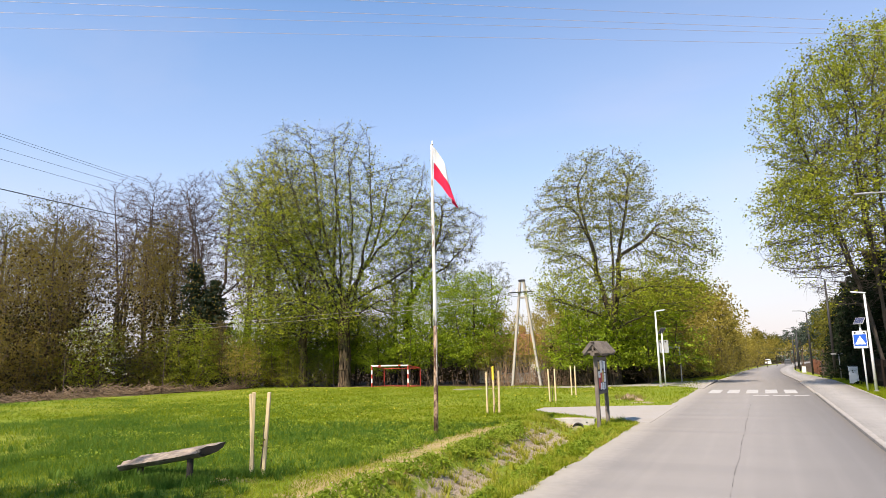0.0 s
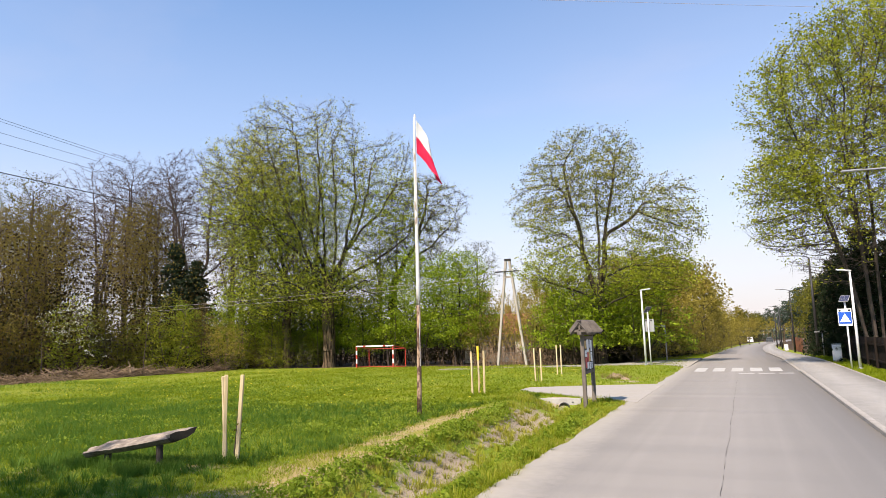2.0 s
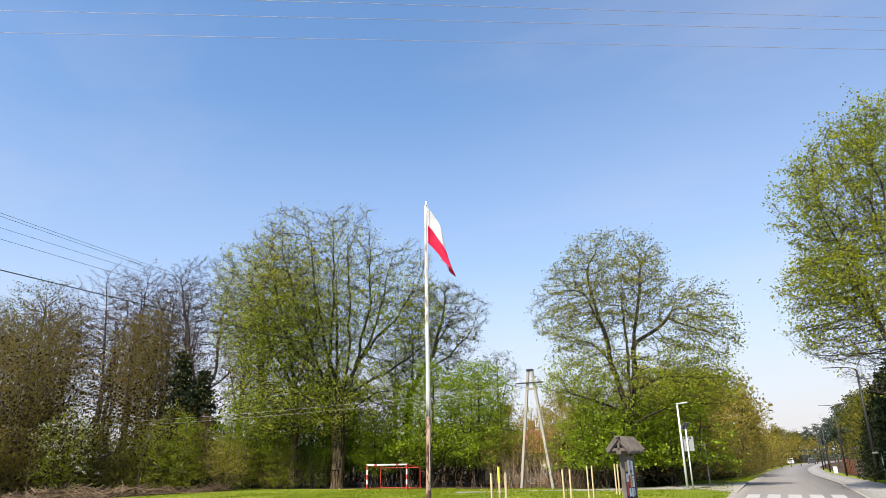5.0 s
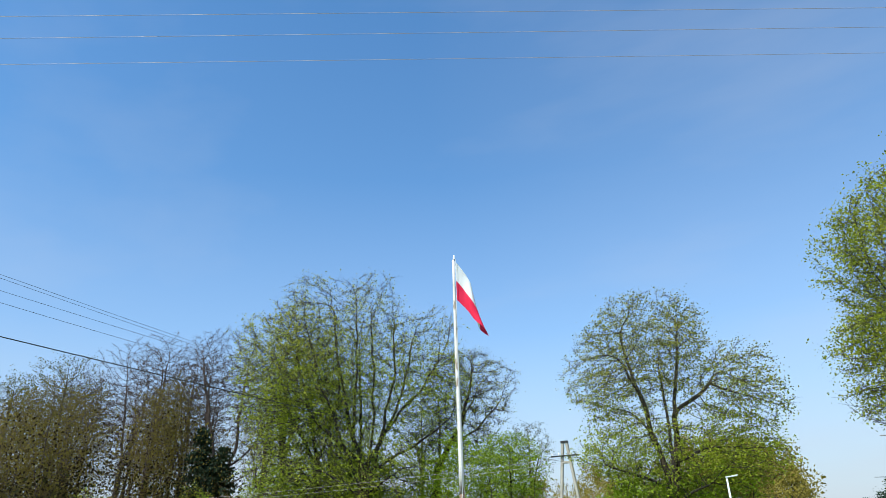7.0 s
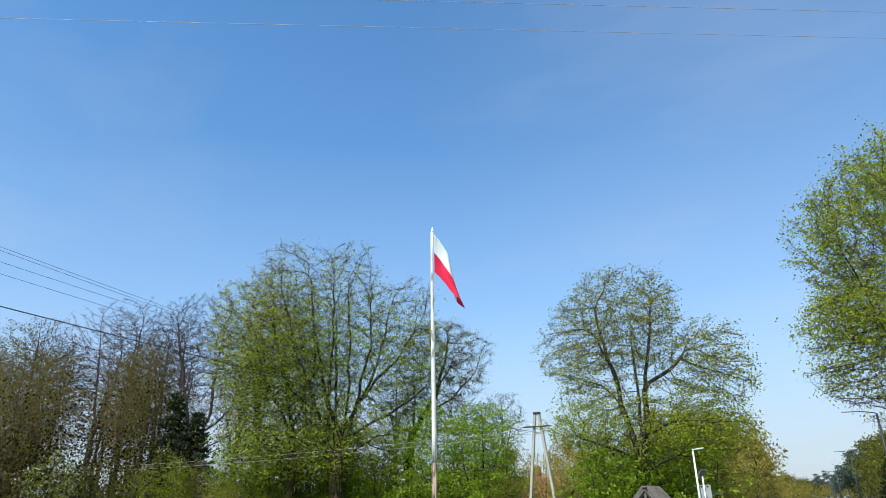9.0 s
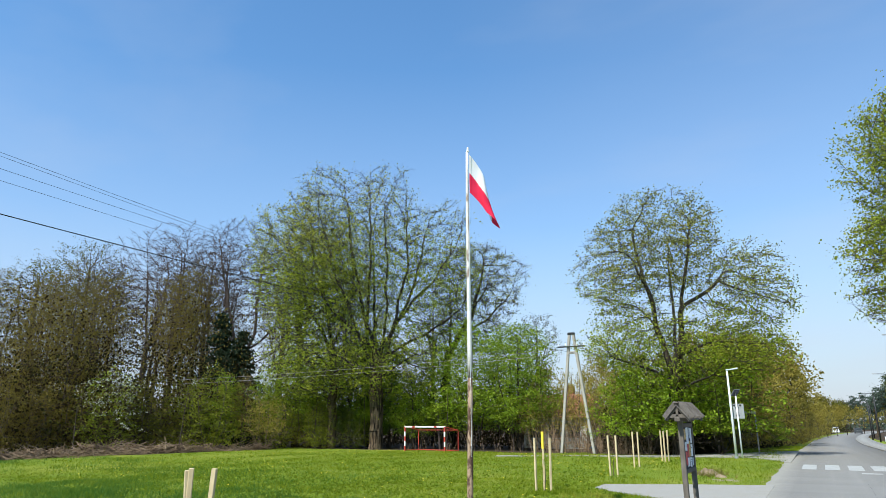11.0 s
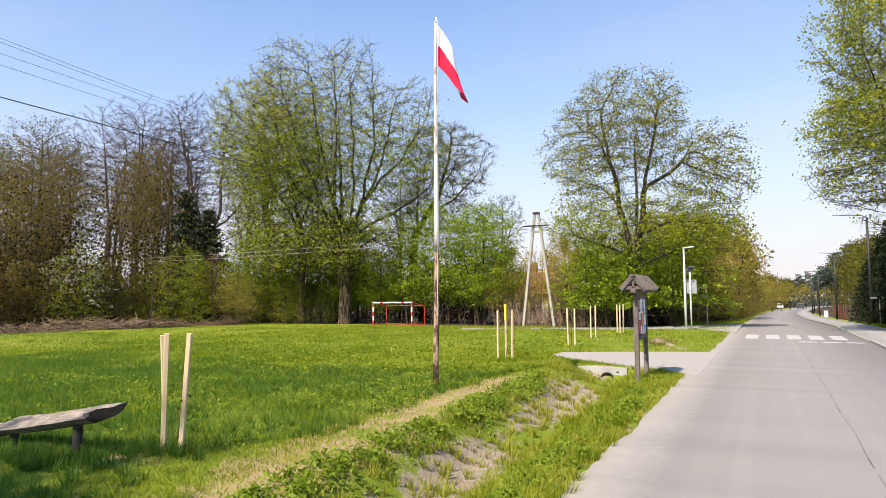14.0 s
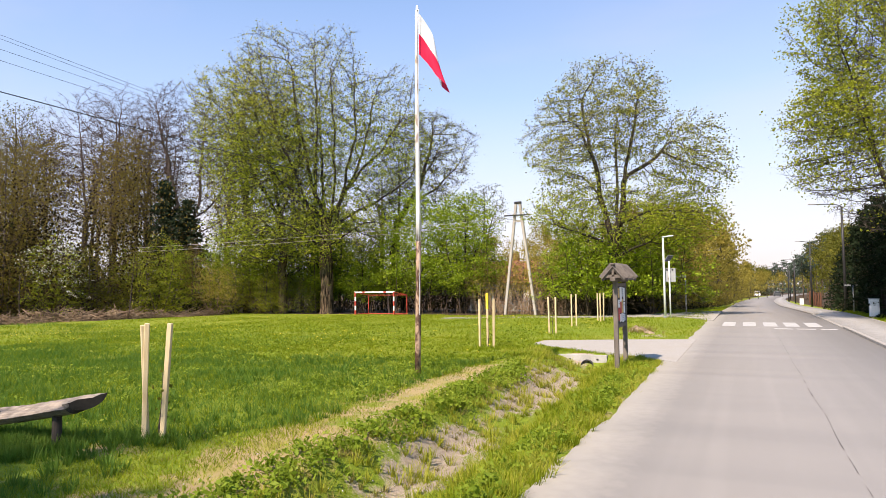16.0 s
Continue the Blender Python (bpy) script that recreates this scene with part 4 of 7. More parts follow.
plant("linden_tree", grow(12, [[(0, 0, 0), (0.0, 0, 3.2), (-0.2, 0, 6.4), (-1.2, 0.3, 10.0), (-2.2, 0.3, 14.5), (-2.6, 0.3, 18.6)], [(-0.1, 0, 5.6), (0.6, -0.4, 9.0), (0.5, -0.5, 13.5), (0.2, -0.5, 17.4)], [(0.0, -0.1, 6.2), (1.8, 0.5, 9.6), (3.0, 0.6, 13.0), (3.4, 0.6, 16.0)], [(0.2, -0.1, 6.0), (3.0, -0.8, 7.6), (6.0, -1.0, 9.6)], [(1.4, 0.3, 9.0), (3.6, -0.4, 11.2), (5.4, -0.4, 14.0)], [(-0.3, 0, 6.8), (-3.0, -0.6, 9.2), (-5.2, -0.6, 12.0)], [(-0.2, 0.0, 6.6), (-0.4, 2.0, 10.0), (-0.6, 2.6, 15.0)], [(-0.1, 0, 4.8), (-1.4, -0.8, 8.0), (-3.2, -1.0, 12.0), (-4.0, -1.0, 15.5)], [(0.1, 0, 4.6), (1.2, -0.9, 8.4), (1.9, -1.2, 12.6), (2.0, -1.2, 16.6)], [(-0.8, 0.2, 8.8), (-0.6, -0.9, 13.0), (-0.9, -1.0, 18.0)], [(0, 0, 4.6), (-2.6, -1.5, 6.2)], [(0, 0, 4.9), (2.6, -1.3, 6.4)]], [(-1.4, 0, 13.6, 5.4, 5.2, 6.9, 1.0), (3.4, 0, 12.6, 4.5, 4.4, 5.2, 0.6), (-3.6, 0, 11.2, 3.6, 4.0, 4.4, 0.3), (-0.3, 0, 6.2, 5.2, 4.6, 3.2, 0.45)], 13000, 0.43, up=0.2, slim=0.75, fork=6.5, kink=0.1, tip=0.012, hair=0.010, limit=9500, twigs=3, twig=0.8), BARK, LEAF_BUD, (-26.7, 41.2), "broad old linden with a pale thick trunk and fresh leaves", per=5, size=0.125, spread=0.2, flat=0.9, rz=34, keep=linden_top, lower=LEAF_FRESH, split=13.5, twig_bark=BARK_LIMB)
plant("linden_tree", grow(13, [[(0, 0, 0), (-0.8, 0, 3.5), (-0.6, 0, 6.8), (1.0, 0, 9.4), (2.6, 0, 12.2)], [(0.2, 0, 8.2), (2.6, 0.4, 9.6), (4.0, 0.4, 11.0)], [(-0.4, 0, 7.4), (-0.4, 0.6, 11.0)], [(1.0, 0, 9.2), (2.0, -0.6, 12.0), (2.4, -0.6, 14.5)]], [(1.9, 0, 12.2, 3.7, 3.4, 3.6, 1.0), (0.4, 0, 8.4, 3.2, 3.0, 2.4, 0.35)], 4600, 0.27, up=0.06, slim=0.8, fork=8.0, kink=0.1, tip=0.013, hair=0.012, twigs=4, twig=0.8), BARK_DARK, LEAF_BUD, (-23.8, 47.3), "leaning linden with thin young leaves behind the goal", per=4, size=0.11, spread=0.2, flat=0.9, rz=28, keep=gaps(0.7, 9, 1.2, 0.15), twig_bark=BARK_LIMB)
plant("linden_tree", grow(14, [[(0, 0, 0), (0.1, 0, 6.0), (-0.2, 0, 15.0)], [(0, 0, 7.0), (0.8, 0.4, 12.0)], [(0, 0, 8.0), (-1.0, -0.4, 13.5)]], [(0, 0, 12.8, 3.9, 3.9, 6.2, 1.0)], 5200, 0.24, up=0.25), BARK_DARK, LEAF_LIME, (-35.9, 43.4), "slender tree with pale lime-green spring leaves", per=6, size=0.125, spread=0.22, flat=0.6, rz=38, keep=gaps(0.9, 7), twig_bark=BARK_LIMB)
# the linden beside the side road
def linden_leaves(p, rng):
    """Thin in the top, thick below."""
    axis = np.hypot(p[:, 0] - 0.1, p[:, 1] + 0.5)
    open_trunk = np.where((p[:, 2] > 3.4) & (p[:, 2] < 9.5), np.clip((axis - 0.9) / 1.6, 0.04, 1.0), 1.0)
    return np.where(p[:, 2] > 8.0, gaps(1.2, 13, 0.9, 0.07, 0.4)(p, rng), gaps(2.0, 13, 1.0, 0.4, 0.35)(p, rng)) & (rng.uniform(0, 1, len(p)) < open_trunk)


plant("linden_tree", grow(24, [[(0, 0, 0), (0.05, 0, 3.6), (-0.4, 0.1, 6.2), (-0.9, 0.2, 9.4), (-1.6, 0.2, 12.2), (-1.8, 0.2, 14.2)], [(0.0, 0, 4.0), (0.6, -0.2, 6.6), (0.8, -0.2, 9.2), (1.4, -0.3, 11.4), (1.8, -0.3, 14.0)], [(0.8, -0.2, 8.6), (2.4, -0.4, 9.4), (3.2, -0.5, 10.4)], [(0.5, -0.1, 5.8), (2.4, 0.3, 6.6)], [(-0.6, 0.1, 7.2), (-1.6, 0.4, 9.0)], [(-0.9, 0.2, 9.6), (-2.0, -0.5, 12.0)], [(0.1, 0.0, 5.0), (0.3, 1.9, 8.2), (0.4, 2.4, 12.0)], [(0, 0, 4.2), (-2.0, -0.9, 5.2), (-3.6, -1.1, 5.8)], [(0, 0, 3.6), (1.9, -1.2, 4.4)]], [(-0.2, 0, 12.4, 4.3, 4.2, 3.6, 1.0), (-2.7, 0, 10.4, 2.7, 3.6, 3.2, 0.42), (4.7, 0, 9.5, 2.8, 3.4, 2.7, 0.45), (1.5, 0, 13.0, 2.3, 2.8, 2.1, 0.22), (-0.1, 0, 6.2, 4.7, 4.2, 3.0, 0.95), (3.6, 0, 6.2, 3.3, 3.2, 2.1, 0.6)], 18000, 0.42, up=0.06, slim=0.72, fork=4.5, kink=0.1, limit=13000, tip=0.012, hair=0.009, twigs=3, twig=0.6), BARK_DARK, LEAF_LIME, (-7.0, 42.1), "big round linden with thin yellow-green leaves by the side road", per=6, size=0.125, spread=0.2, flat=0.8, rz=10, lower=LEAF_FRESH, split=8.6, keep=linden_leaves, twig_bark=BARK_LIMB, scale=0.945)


def bush(seed, height, radius, count, stems=5, step=0.3, kill=0.36, up=0.15, twig=0.5, wide=1.0):
    """A shrub of many stems, leafy down to the ground."""
    rng = random.Random(seed)
    lines = []
    for i in range(stems):
        a, r = 2 * math.pi * (i + rng.uniform(-0.3, 0.3)) / stems, radius * rng.uniform(0.25, 0.55)
        x, y = math.cos(a), math.sin(a)
        lines.append([(x * 0.3 + rng.uniform(-0.05, 0.05), y * 0.3, 0), (x * (0.95 + r * 0.5), y * (0.95 + r * 0.5), height * 0.35), (x * (0.95 + r * 0.8), y * (0.95 + r * 0.8), height * rng.uniform(0.6, 0.85))])
    blobs = [(0, 0, height * 0.5, radius * wide, radius, height * 0.52, 1.0), (0, 0, height * 0.22, radius * 1.1 * wide, radius * 1.1, height * 0.24, 0.5)]
    sk = grow(seed, lines, blobs, count, 0.05, step=step, kill=kill, up=up, twigs=2, twig=twig, fine=0.05, tip=0.008)
    sk.tips = [t for t in sk.tips if t[5] > 0.08]
    return sk


low = bush(22, 4.9, 3.1, 1500, 6)
low.tips = [t for t in low.tips if t[5] > 1.2]
under_linden = plant("hornbeam_bush", low, BARK_DARK, LEAF_VIVID, (-8.6, 40.9), "dense bright green hornbeam bush under the linden", "bush", "hornbeam bushes", fine="stems", per=6, size=0.15, spread=0.16, flat=0.9, scale=0.95, keep=gaps(1.15, 17, 1.4, 0.06, 0.25))
more(under_linden, (-4.9, 43.2), 140, 1.1)
more(under_linden, (-8.0, 42.6), 70, 1.05)
more(under_linden, (-6.8, 44.6), 20, 0.95)

# bare and budding trees of the wood
bare_a = plant("bare_tree", grow(31, [[(0, 0, 0), (0, 0, 7.0), (-0.6, 0.2, 11.0), (-1.2, 0.2, 15.5)], [(0, 0, 7.4), (1.2, 0.3, 12.0), (1.6, 0.3, 15.0)], [(0, 0, 8.4), (-0.2, 1.4, 13.5)]], [(0, 0, 14.0, 3.7, 3.7, 5.6, 1.0), (0, 0, 9.0, 3.2, 3.2, 2.8, 0.25)], 3600, 0.24, step=0.4, kill=0.54, up=0.25, twigs=4, twig=0.5, slim=0.7, fork=8.0, kink=0.08), BARK_LIMB, None, (-51.1, 40.6), "tall bare tree with fine purple-brown twigs and dark limbs", group="bare wood trees", twig_bark=BARK_TWIG)
bare_b = plant("bare_tree", grow(32, [[(0, 0, 0), (0.1, 0, 8.0), (0.3, 0.2, 17.0)], [(0.1, 0, 9.6), (-0.9, 0.4, 15.0)]], [(0, 0, 14.6, 3.2, 3.2, 5.6, 1.0), (0, 0, 9.5, 2.8, 2.8, 2.6, 0.25)], 2800, 0.20, step=0.4, kill=0.54, up=0.25, twigs=4, twig=0.5, slim=0.7, fork=8.0, kink=0.08), BARK_LIMB, None, (-48.9, 41.6), "tall bare tree with fine purple-brown twigs and dark limbs", group="bare wood trees", twig_bark=BARK_TWIG)
plant("bare_tree", grow(35, [[(0, 0, 0), (0.1, 0, 3.6), (-0.2, 0, 6.0), (-0.8, 0.2, 9.0), (-1.8, 0.3, 13.0), (-2.6, 0.3, 17.0)], [(-0.1, 0, 6.4), (0.9, -0.2, 9.0), (1.0, -0.3, 12.5), (1.4, -0.3, 16.5)], [(0.5, -0.1, 7.6), (2.4, 0.4, 9.4), (3.4, 0.4, 13.0)], [(0, 0, 5.4), (1.8, -0.8, 6.4), (4.4, -1.2, 6.6)], [(0, 0, 6.0), (2.6, 0.6, 7.6), (4.2, 0.8, 9.8)], [(-0.5, 0.1, 8.0), (-2.6, -0.3, 10.0), (-3.9, -0.4, 13.5)]], [(-0.3, 0, 14.2, 4.4, 4.2, 5.4, 1.0), (2.2, 0, 9.0, 3.2, 3.0, 2.6, 0.25)], 5000, 0.36, step=0.4, kill=0.48, up=0.15, twigs=4, twig=0.5, slim=0.6, fork=6.5, kink=0.1), BARK_LIMB, None, (-41.2, 42.4), "old bare tree with thick dark bent limbs behind the spruce", group="bare wood trees", rz=42, twig_bark=BARK_TWIG)
for tree, x, y, rz, s in ((bare_b, -54.5, 48.5, 70, 0.98), (bare_a, -60.5, 42.0, 160, 0.9), (bare_b, -45.5, 44.5, 200, 0.95), (bare_a, -53.0, 37.4, 40, 0.88), (bare_b, -46.3, 39.6, 300, 0.9), (bare_b, -64.5, 38.0, 120, 0.84), (bare_a, -70.0, 38.0, 220, 0.85), (bare_b, -57.0, 41.0, 10, 0.86), (bare_b, -61.5, 36.5, 260, 0.8), (bare_a, -50.0, 49.0, 110, 1.0), (bare_b, -48.5, 44.5, 30, 0.95), (bare_a, -62.0, 50.0, 300, 0.9), (bare_b, -44.0, 50.0, 80, 0.95), (bare_b, -38.0, 52.0, 170, 0.85), (bare_a, -57.5, 46.0, 330, 0.92)):
    more(tree, (x, y), rz, s)
birch = plant("birch_tree", grow(33, [[(0, 0, 0), (0.1, 0, 5.0), (0.0, 0, 11.6)], [(0.1, 0, 4.6), (0.9, 0.3, 8.0)], [(0.0, 0, 5.4), (-0.8, -0.3, 8.6)]], [(0, 0, 8.3, 2.1, 2.1, 4.2, 1.0), (0, 0, 4.6, 1.7, 1.7, 1.8, 0.2)], 1400, 0.09, step=0.4, kill=0.5, up=0.3, twigs=3, twig=0.5, tip=0.005), BARK_BIRCH, LEAF_BROWN, (-42.9, 28.9), "slim birch with orange-brown budding twigs", group="birches", per=7, size=0.1, spread=0.2, flat=0.3, twig_bark=BARK_TWIG, keep=gaps(1.1, 23, 1.0, 0.3))
for x, y, rz, s in ((-45.2, 28.7, 60, 0.95), (-45.8, 32.2, 150, 1.0), (-48.5, 30.0, 20, 0.95), (-42.6, 38.4, 240, 1.12), (-42.5, 36.3, 310, 1.02), (-45.2, 40.5, 190, 0.95), (-43.8, 38.6, 270, 1.1), (-52.5, 33.5, 35, 1.08), (-55.5, 30.0, 120, 1.1), (-48.0, 35.0, 210, 1.08), (-58.0, 26.0, 330, 1.05)):
    more(birch, (x, y), rz, s)
pale = plant("poplar_tree", grow(34, [[(0, 0, 0), (0, 0, 7.0), (0.3, 0, 15.5)], [(0, 0, 8.0), (1.4, 0.5, 13.5)], [(0, 0, 7.2), (-1.5, -0.4, 12.5)]], [(0, 0, 13.4, 3.7, 3.7, 5.0, 1.0), (0, 0, 8.5, 3.0, 3.0, 2.5, 0.25)], 2400, 0.22, step=0.42, kill=0.55, up=0.2, twigs=2, twig=0.6), BARK_LIMB, LEAF_OLIVE, (-57.2, 38.2), "tall tree with thin olive-green leaves", group="leafing wood trees", fine="stems", per=4, size=0.15, spread=0.2, flat=0.6, keep=gaps(0.9, 29))
for x, y, rz, s in ((-59.5, 35.0, 90, 0.9), (-33.5, 49.0, 30, 0.85), (-57.5, 53.0, 200, 0.95), (-28.5, 52.0, 120, 0.72), (-39.5, 55.0, 250, 0.85), (-62.0, 30.0, 170, 0.85), (-66.5, 45.0, 10, 0.95), (-19.5, 53.0, 10, 0.58), (-48.0, 54.0, 60, 0.9)):
    more(pale, (x, y), rz, s)


def fir_model(seed, height, radius, whorls, needles):
    """A conifer: drooping whorls of boughs with needle sprays."""
    sk = Skeleton(seed)
    rng = sk.rng
    sk.line(np.array([[0, 0, -0.2], [0, 0, height]]), height * 0.017, 0.02, 12)
    for i in range(whorls):
        u = (i + 0.5) / whorls
        z = 0.3 + (height - 0.5) * u
        for j in range(7):
            a = rng.uniform(0, 6.283)
            r = radius * (1 - u) ** 0.8 * rng.uniform(0.7, 1.1) + 0.15
            e = np.array([math.cos(a) * r, math.sin(a) * r, z - r * 0.22 + rng.uniform(-0.15, 0.15)])
            pts = curve_line(rng, np.array([0, 0, z]), e, r * 0.1, 3, 0.02)
            sk.line(pts, 0.02, 0.006, 3)
            for q in np.linspace(0.2, 1.0, needles):
                p = pts[0] + (pts[-1] - pts[0]) * q
                s = p + np.array([rng.normal(0, 0.22), rng.normal(0, 0.22), -0.12]) * (0.4 + r * 0.22)
                sk.tips.append((*p, *s))
    return sk


spruce = plant("spruce_tree", fir_model(41, 10.3, 2.7, 34, 9), BARK_DARK, LEAF_SPRUCE, (-40.0, 39.0), "dark blue-green spruce at the wood's edge", per=6, size=0.2, spread=0.13, flat=0.2, scale=1.0)
more(spruce, (-38.6, 39.9), 120, 0.86, "smaller dark blue-green spruce beside the taller one", 1.15)
thuja = plant("spruce_tree", fir_model(42, 6.4, 1.9, 20, 5), BARK_DARK, LEAF_DARK, (7.6, 42.0), "dense very dark garden spruce behind the fence", group="garden spruces", per=5, size=0.2, spread=0.13, flat=0.2)
for x, y, rz, s in ((7.6, 46.5, 40, 1.0), (7.4, 50.0, 190, 1.08), (7.3, 54.0, 280, 1.1), (7.2, 58.0, 230, 0.98), (7.25, 62.5, 330, 0.85), (7.3, 67.0, 60, 0.75), (7.6, 71.5, 100, 0.6), (8.3, 48.0, 10, 1.3), (8.2, 55.0, 120, 1.25), (8.4, 40.0, 90, 1.0), (9.2, 51.5, 75, 1.35), (8.2, 61.0, 140, 1.1)):
    more(thuja, (x, y), rz, s)

# bushes and young growth along the wood's edge
horn = grow(51, [[(0, 0, 0), (0.1, 0, 3.0), (0.2, 0, 7.0)], [(0.3, 0.2, 0), (0.9, 0.3, 2.5), (1.8, 0.4, 5.0)], [(-0.3, 0.1, 0), (-1.2, -0.2, 2.6), (-2.2, -0.3, 4.6)], [(0.1, 0, 2.2), (0.4, -1.6, 3.4)], [(0.1, 0, 2.6), (0.2, 1.6, 4.4)]], [(0, 0, 5.4, 2.7, 2.7, 3.2, 1.0), (0, 0, 3.0, 3.5, 3.2, 1.9, 0.7)], 3300, 0.13, step=0.35, kill=0.42, up=0.0, twigs=3, twig=0.6, tip=0.008)
horn.tips = [t for t in horn.tips if t[5] > 1.3]
hornbeam = plant("hornbeam_tree", horn, BARK_DARK, LEAF_VIVID, (-20.6, 43.4), "young hornbeam in vivid green leaf", group="young hornbeams", fine="stems", per=6, size=0.15, spread=0.17, flat=1.0, keep=gaps(1.15, 19, 1.5, 0.06, 0.25))
for x, y, rz, s in ((-17.4, 44.0, 70, 0.95), (-23.2, 44.4, 150, 0.84), (-28.4, 43.6, 220, 0.66), (-32.4, 42.4, 20, 0.68), (-35.6, 40.0, 100, 0.62), (-19.2, 47.5, 200, 1.02), (-37.6, 37.8, 10, 0.6), (-24.9, 43.0, 290, 0.6), (-27.4, 43.8, 45, 0.92), (-33.6, 42.6, 310, 0.9), (-30.2, 45.0, 130, 1.0), (-36.6, 43.0, 240, 0.85)):
    more(hornbeam, (x, y), rz, s)
green = plant("thicket_bush", bush(55, 5.2, 2.2, 1300, 5), BARK_TWIG, LEAF_FRESH_DEEP, (-35.7, 34.8), "green leafy thicket bush at the wood's edge", "bush", "thicket bushes", fine="stems", per=7, size=0.12, spread=0.15, flat=0.8, keep=gaps(1.2, 31, 0.9))
for x, y, rz, s in ((-33.9, 38.9, 60, 0.8), (-30.6, 40.3, 140, 0.62), (-38.2, 34.6, 260, 0.82), (-28.7, 41.8, 330, 0.55), (-43.6, 29.8, 30, 0.8)):
    more(green, (x, y), rz, s)
olive = plant("thicket_bush", bush(52, 4.8, 2.3, 1200, 6), BARK_TWIG, LEAF_OLIVE, (-39.2, 32.6), "olive-green thicket bush at the wood's edge", "bush", "thicket bushes", fine="stems", per=6, size=0.115, spread=0.15, flat=0.6, keep=gaps(1.1, 37, 0.9))
for x, y, rz, s in ((-37.9, 33.4, 60, 0.72), (-42.6, 32.4, 30, 0.95), (-32.0, 40.9, 170, 0.75), (-44.0, 35.0, 260, 1.1), (-50.5, 29.5, 310, 1.15), (-39.5, 37.0, 0, 1.1), (-34.4, 42.4, 200, 0.9), (-47.5, 33.0, 140, 1.25)):
    more(olive, (x, y), rz, s)
tan = bush(53, 5.0, 2.2, 1250, 9, up=0.4, twig=0.7)
tan.tips = [t for t in tan.tips if t[5] > 1.5]
brown = plant("thicket_bush", tan, BARK_TAN, LEAF_TAN, (-13.6, 45.4), "tan-brown thicket bush with dull golden young leaves", "bush", "brown thicket bushes", fine="stems", per=4, size=0.12, spread=0.15, flat=0.4, keep=gaps(1.0, 41, 0.8))
for x, y, rz, s in ((-11.2, 44.4, 40, 0.9), (-9.8, 46.6, 130, 1.1), (-15.8, 43.8, 210, 0.8), (-12.1, 47.0, 290, 1.02), (-10.6, 48.6, 80, 1.05), (-41.8, 30.9, 310, 0.85), (-8.6, 48.6, 20, 1.15), (-17.5, 49.5, 70, 1.2), (-32.9, 37.0, 200, 0.72), (-13.8, 49.5, 10, 1.1)):
    more(brown, (x, y), rz, s)
dim = plant("thicket_bush", bush(56, 5.6, 2.4, 1200, 7, up=0.35), BARK_TWIG, LEAF_BROWN, (-43.2, 24.4), "dull brown twiggy thicket bush at the wood's edge", "bush", "brown thicket bushes", fine="stems", per=6, size=0.11, spread=0.17, flat=0.4, keep=gaps(1.1, 59, 0.9, 0.2))
for x, y, rz, s in ((-37.6, 19.4, 140, 0.75), (-39.4, 22.4, 20, 0.8), (-40.6, 18.0, 220, 1.0), (-41.0, 25.6, 330, 0.75), (-44.4, 26.6, 80, 1.0), (-46.5, 22.6, 200, 1.15), (-47.0, 26.4, 300, 1.3), (-50.0, 21.0, 30, 1.2), (-44.0, 31.6, 150, 1.15), (-46.8, 30.6, 10, 1.35), (-42.0, 28.0, 250, 0.8), (-54.0, 20.0, 120, 1.3), (-51.0, 25.5, 60, 1.5)):
    more(dim, (x, y), rz, s)
cherry = bush(54, 5.2, 2.0, 1400, 4, up=0.25)
blossom = plant("blackthorn_bush", cherry, BARK_TWIG, LEAF_FRESH, (-39.6, 30.1), "wild cherry bush with white blossom", "bush", per=4, size=0.13, spread=0.15, flat=0.7, keep=gaps(1.2, 43, 0.8))
part("blossom", cherry.leaves("blossom", BLOSSOM, 6, 0.1, 0.09, 0.3, lambda p, rng: (p[:, 2] + 0.6 * p[:, 0] > 2.4) & (rng.uniform(0, 1, len(p)) < np.clip(0.05 + 1.5 * lump(p[:, 0], p[:, 2], 1.1), 0, 1))), BLOSSOM, blossom, "white blossom")

# an unseen tree beside the near line pole, added to cast shade over the bench
plant("linden_tree", tree_model(25, 13.2, 6.0, 4.4, 0.25, 30, (0, 3, 5, 6), "round", 2, (0, 0), coarse=True), BARK_DARK, LEAF_FRESH, (-7.7, -5.8), "unseen leafy linden added beside the meadow to shade the grass", per=7, size=0.2)

for x, y, rz, s in ((-34.6, 36.6, 160, 0.4), (-44.6, 27.0, 250, 0.62)):
    more(birch, (x, y), rz, s, "young orange-brown budding birch at the wood's edge")

# yellow-green trees along the road
gold = plant("roadside_tree", tree_model(61, 7.6, 0.25, 3.0, 0.10, 12, (0, 3, 4, 5), "round", 2, spread=(0.45, 1.0), up=0.1, twig=0.9, coarse=True), BARK_DARK, LEAF_GOLD, (-6.4, 50.5), "roadside tree with golden-green young leaves", group="roadside trees", per=7, size=0.15, spread=0.2, flat=0.5, fine=False, scale=0.95)
gold_far = plant("roadside_tree", tree_model(62, 7.6, 0.25, 3.0, 0.10, 12, (0, 2, 3, 4), "round", 2, spread=(0.45, 1.0), up=0.1, twig=1.2, coarse=True), BARK_DARK, LEAF_GOLD, (-6.0, 88.0), "far roadside tree with golden-green young leaves", group="roadside trees", per=6, size=0.25, spread=0.3, fine=False, flat=0.4, scale=1.35)
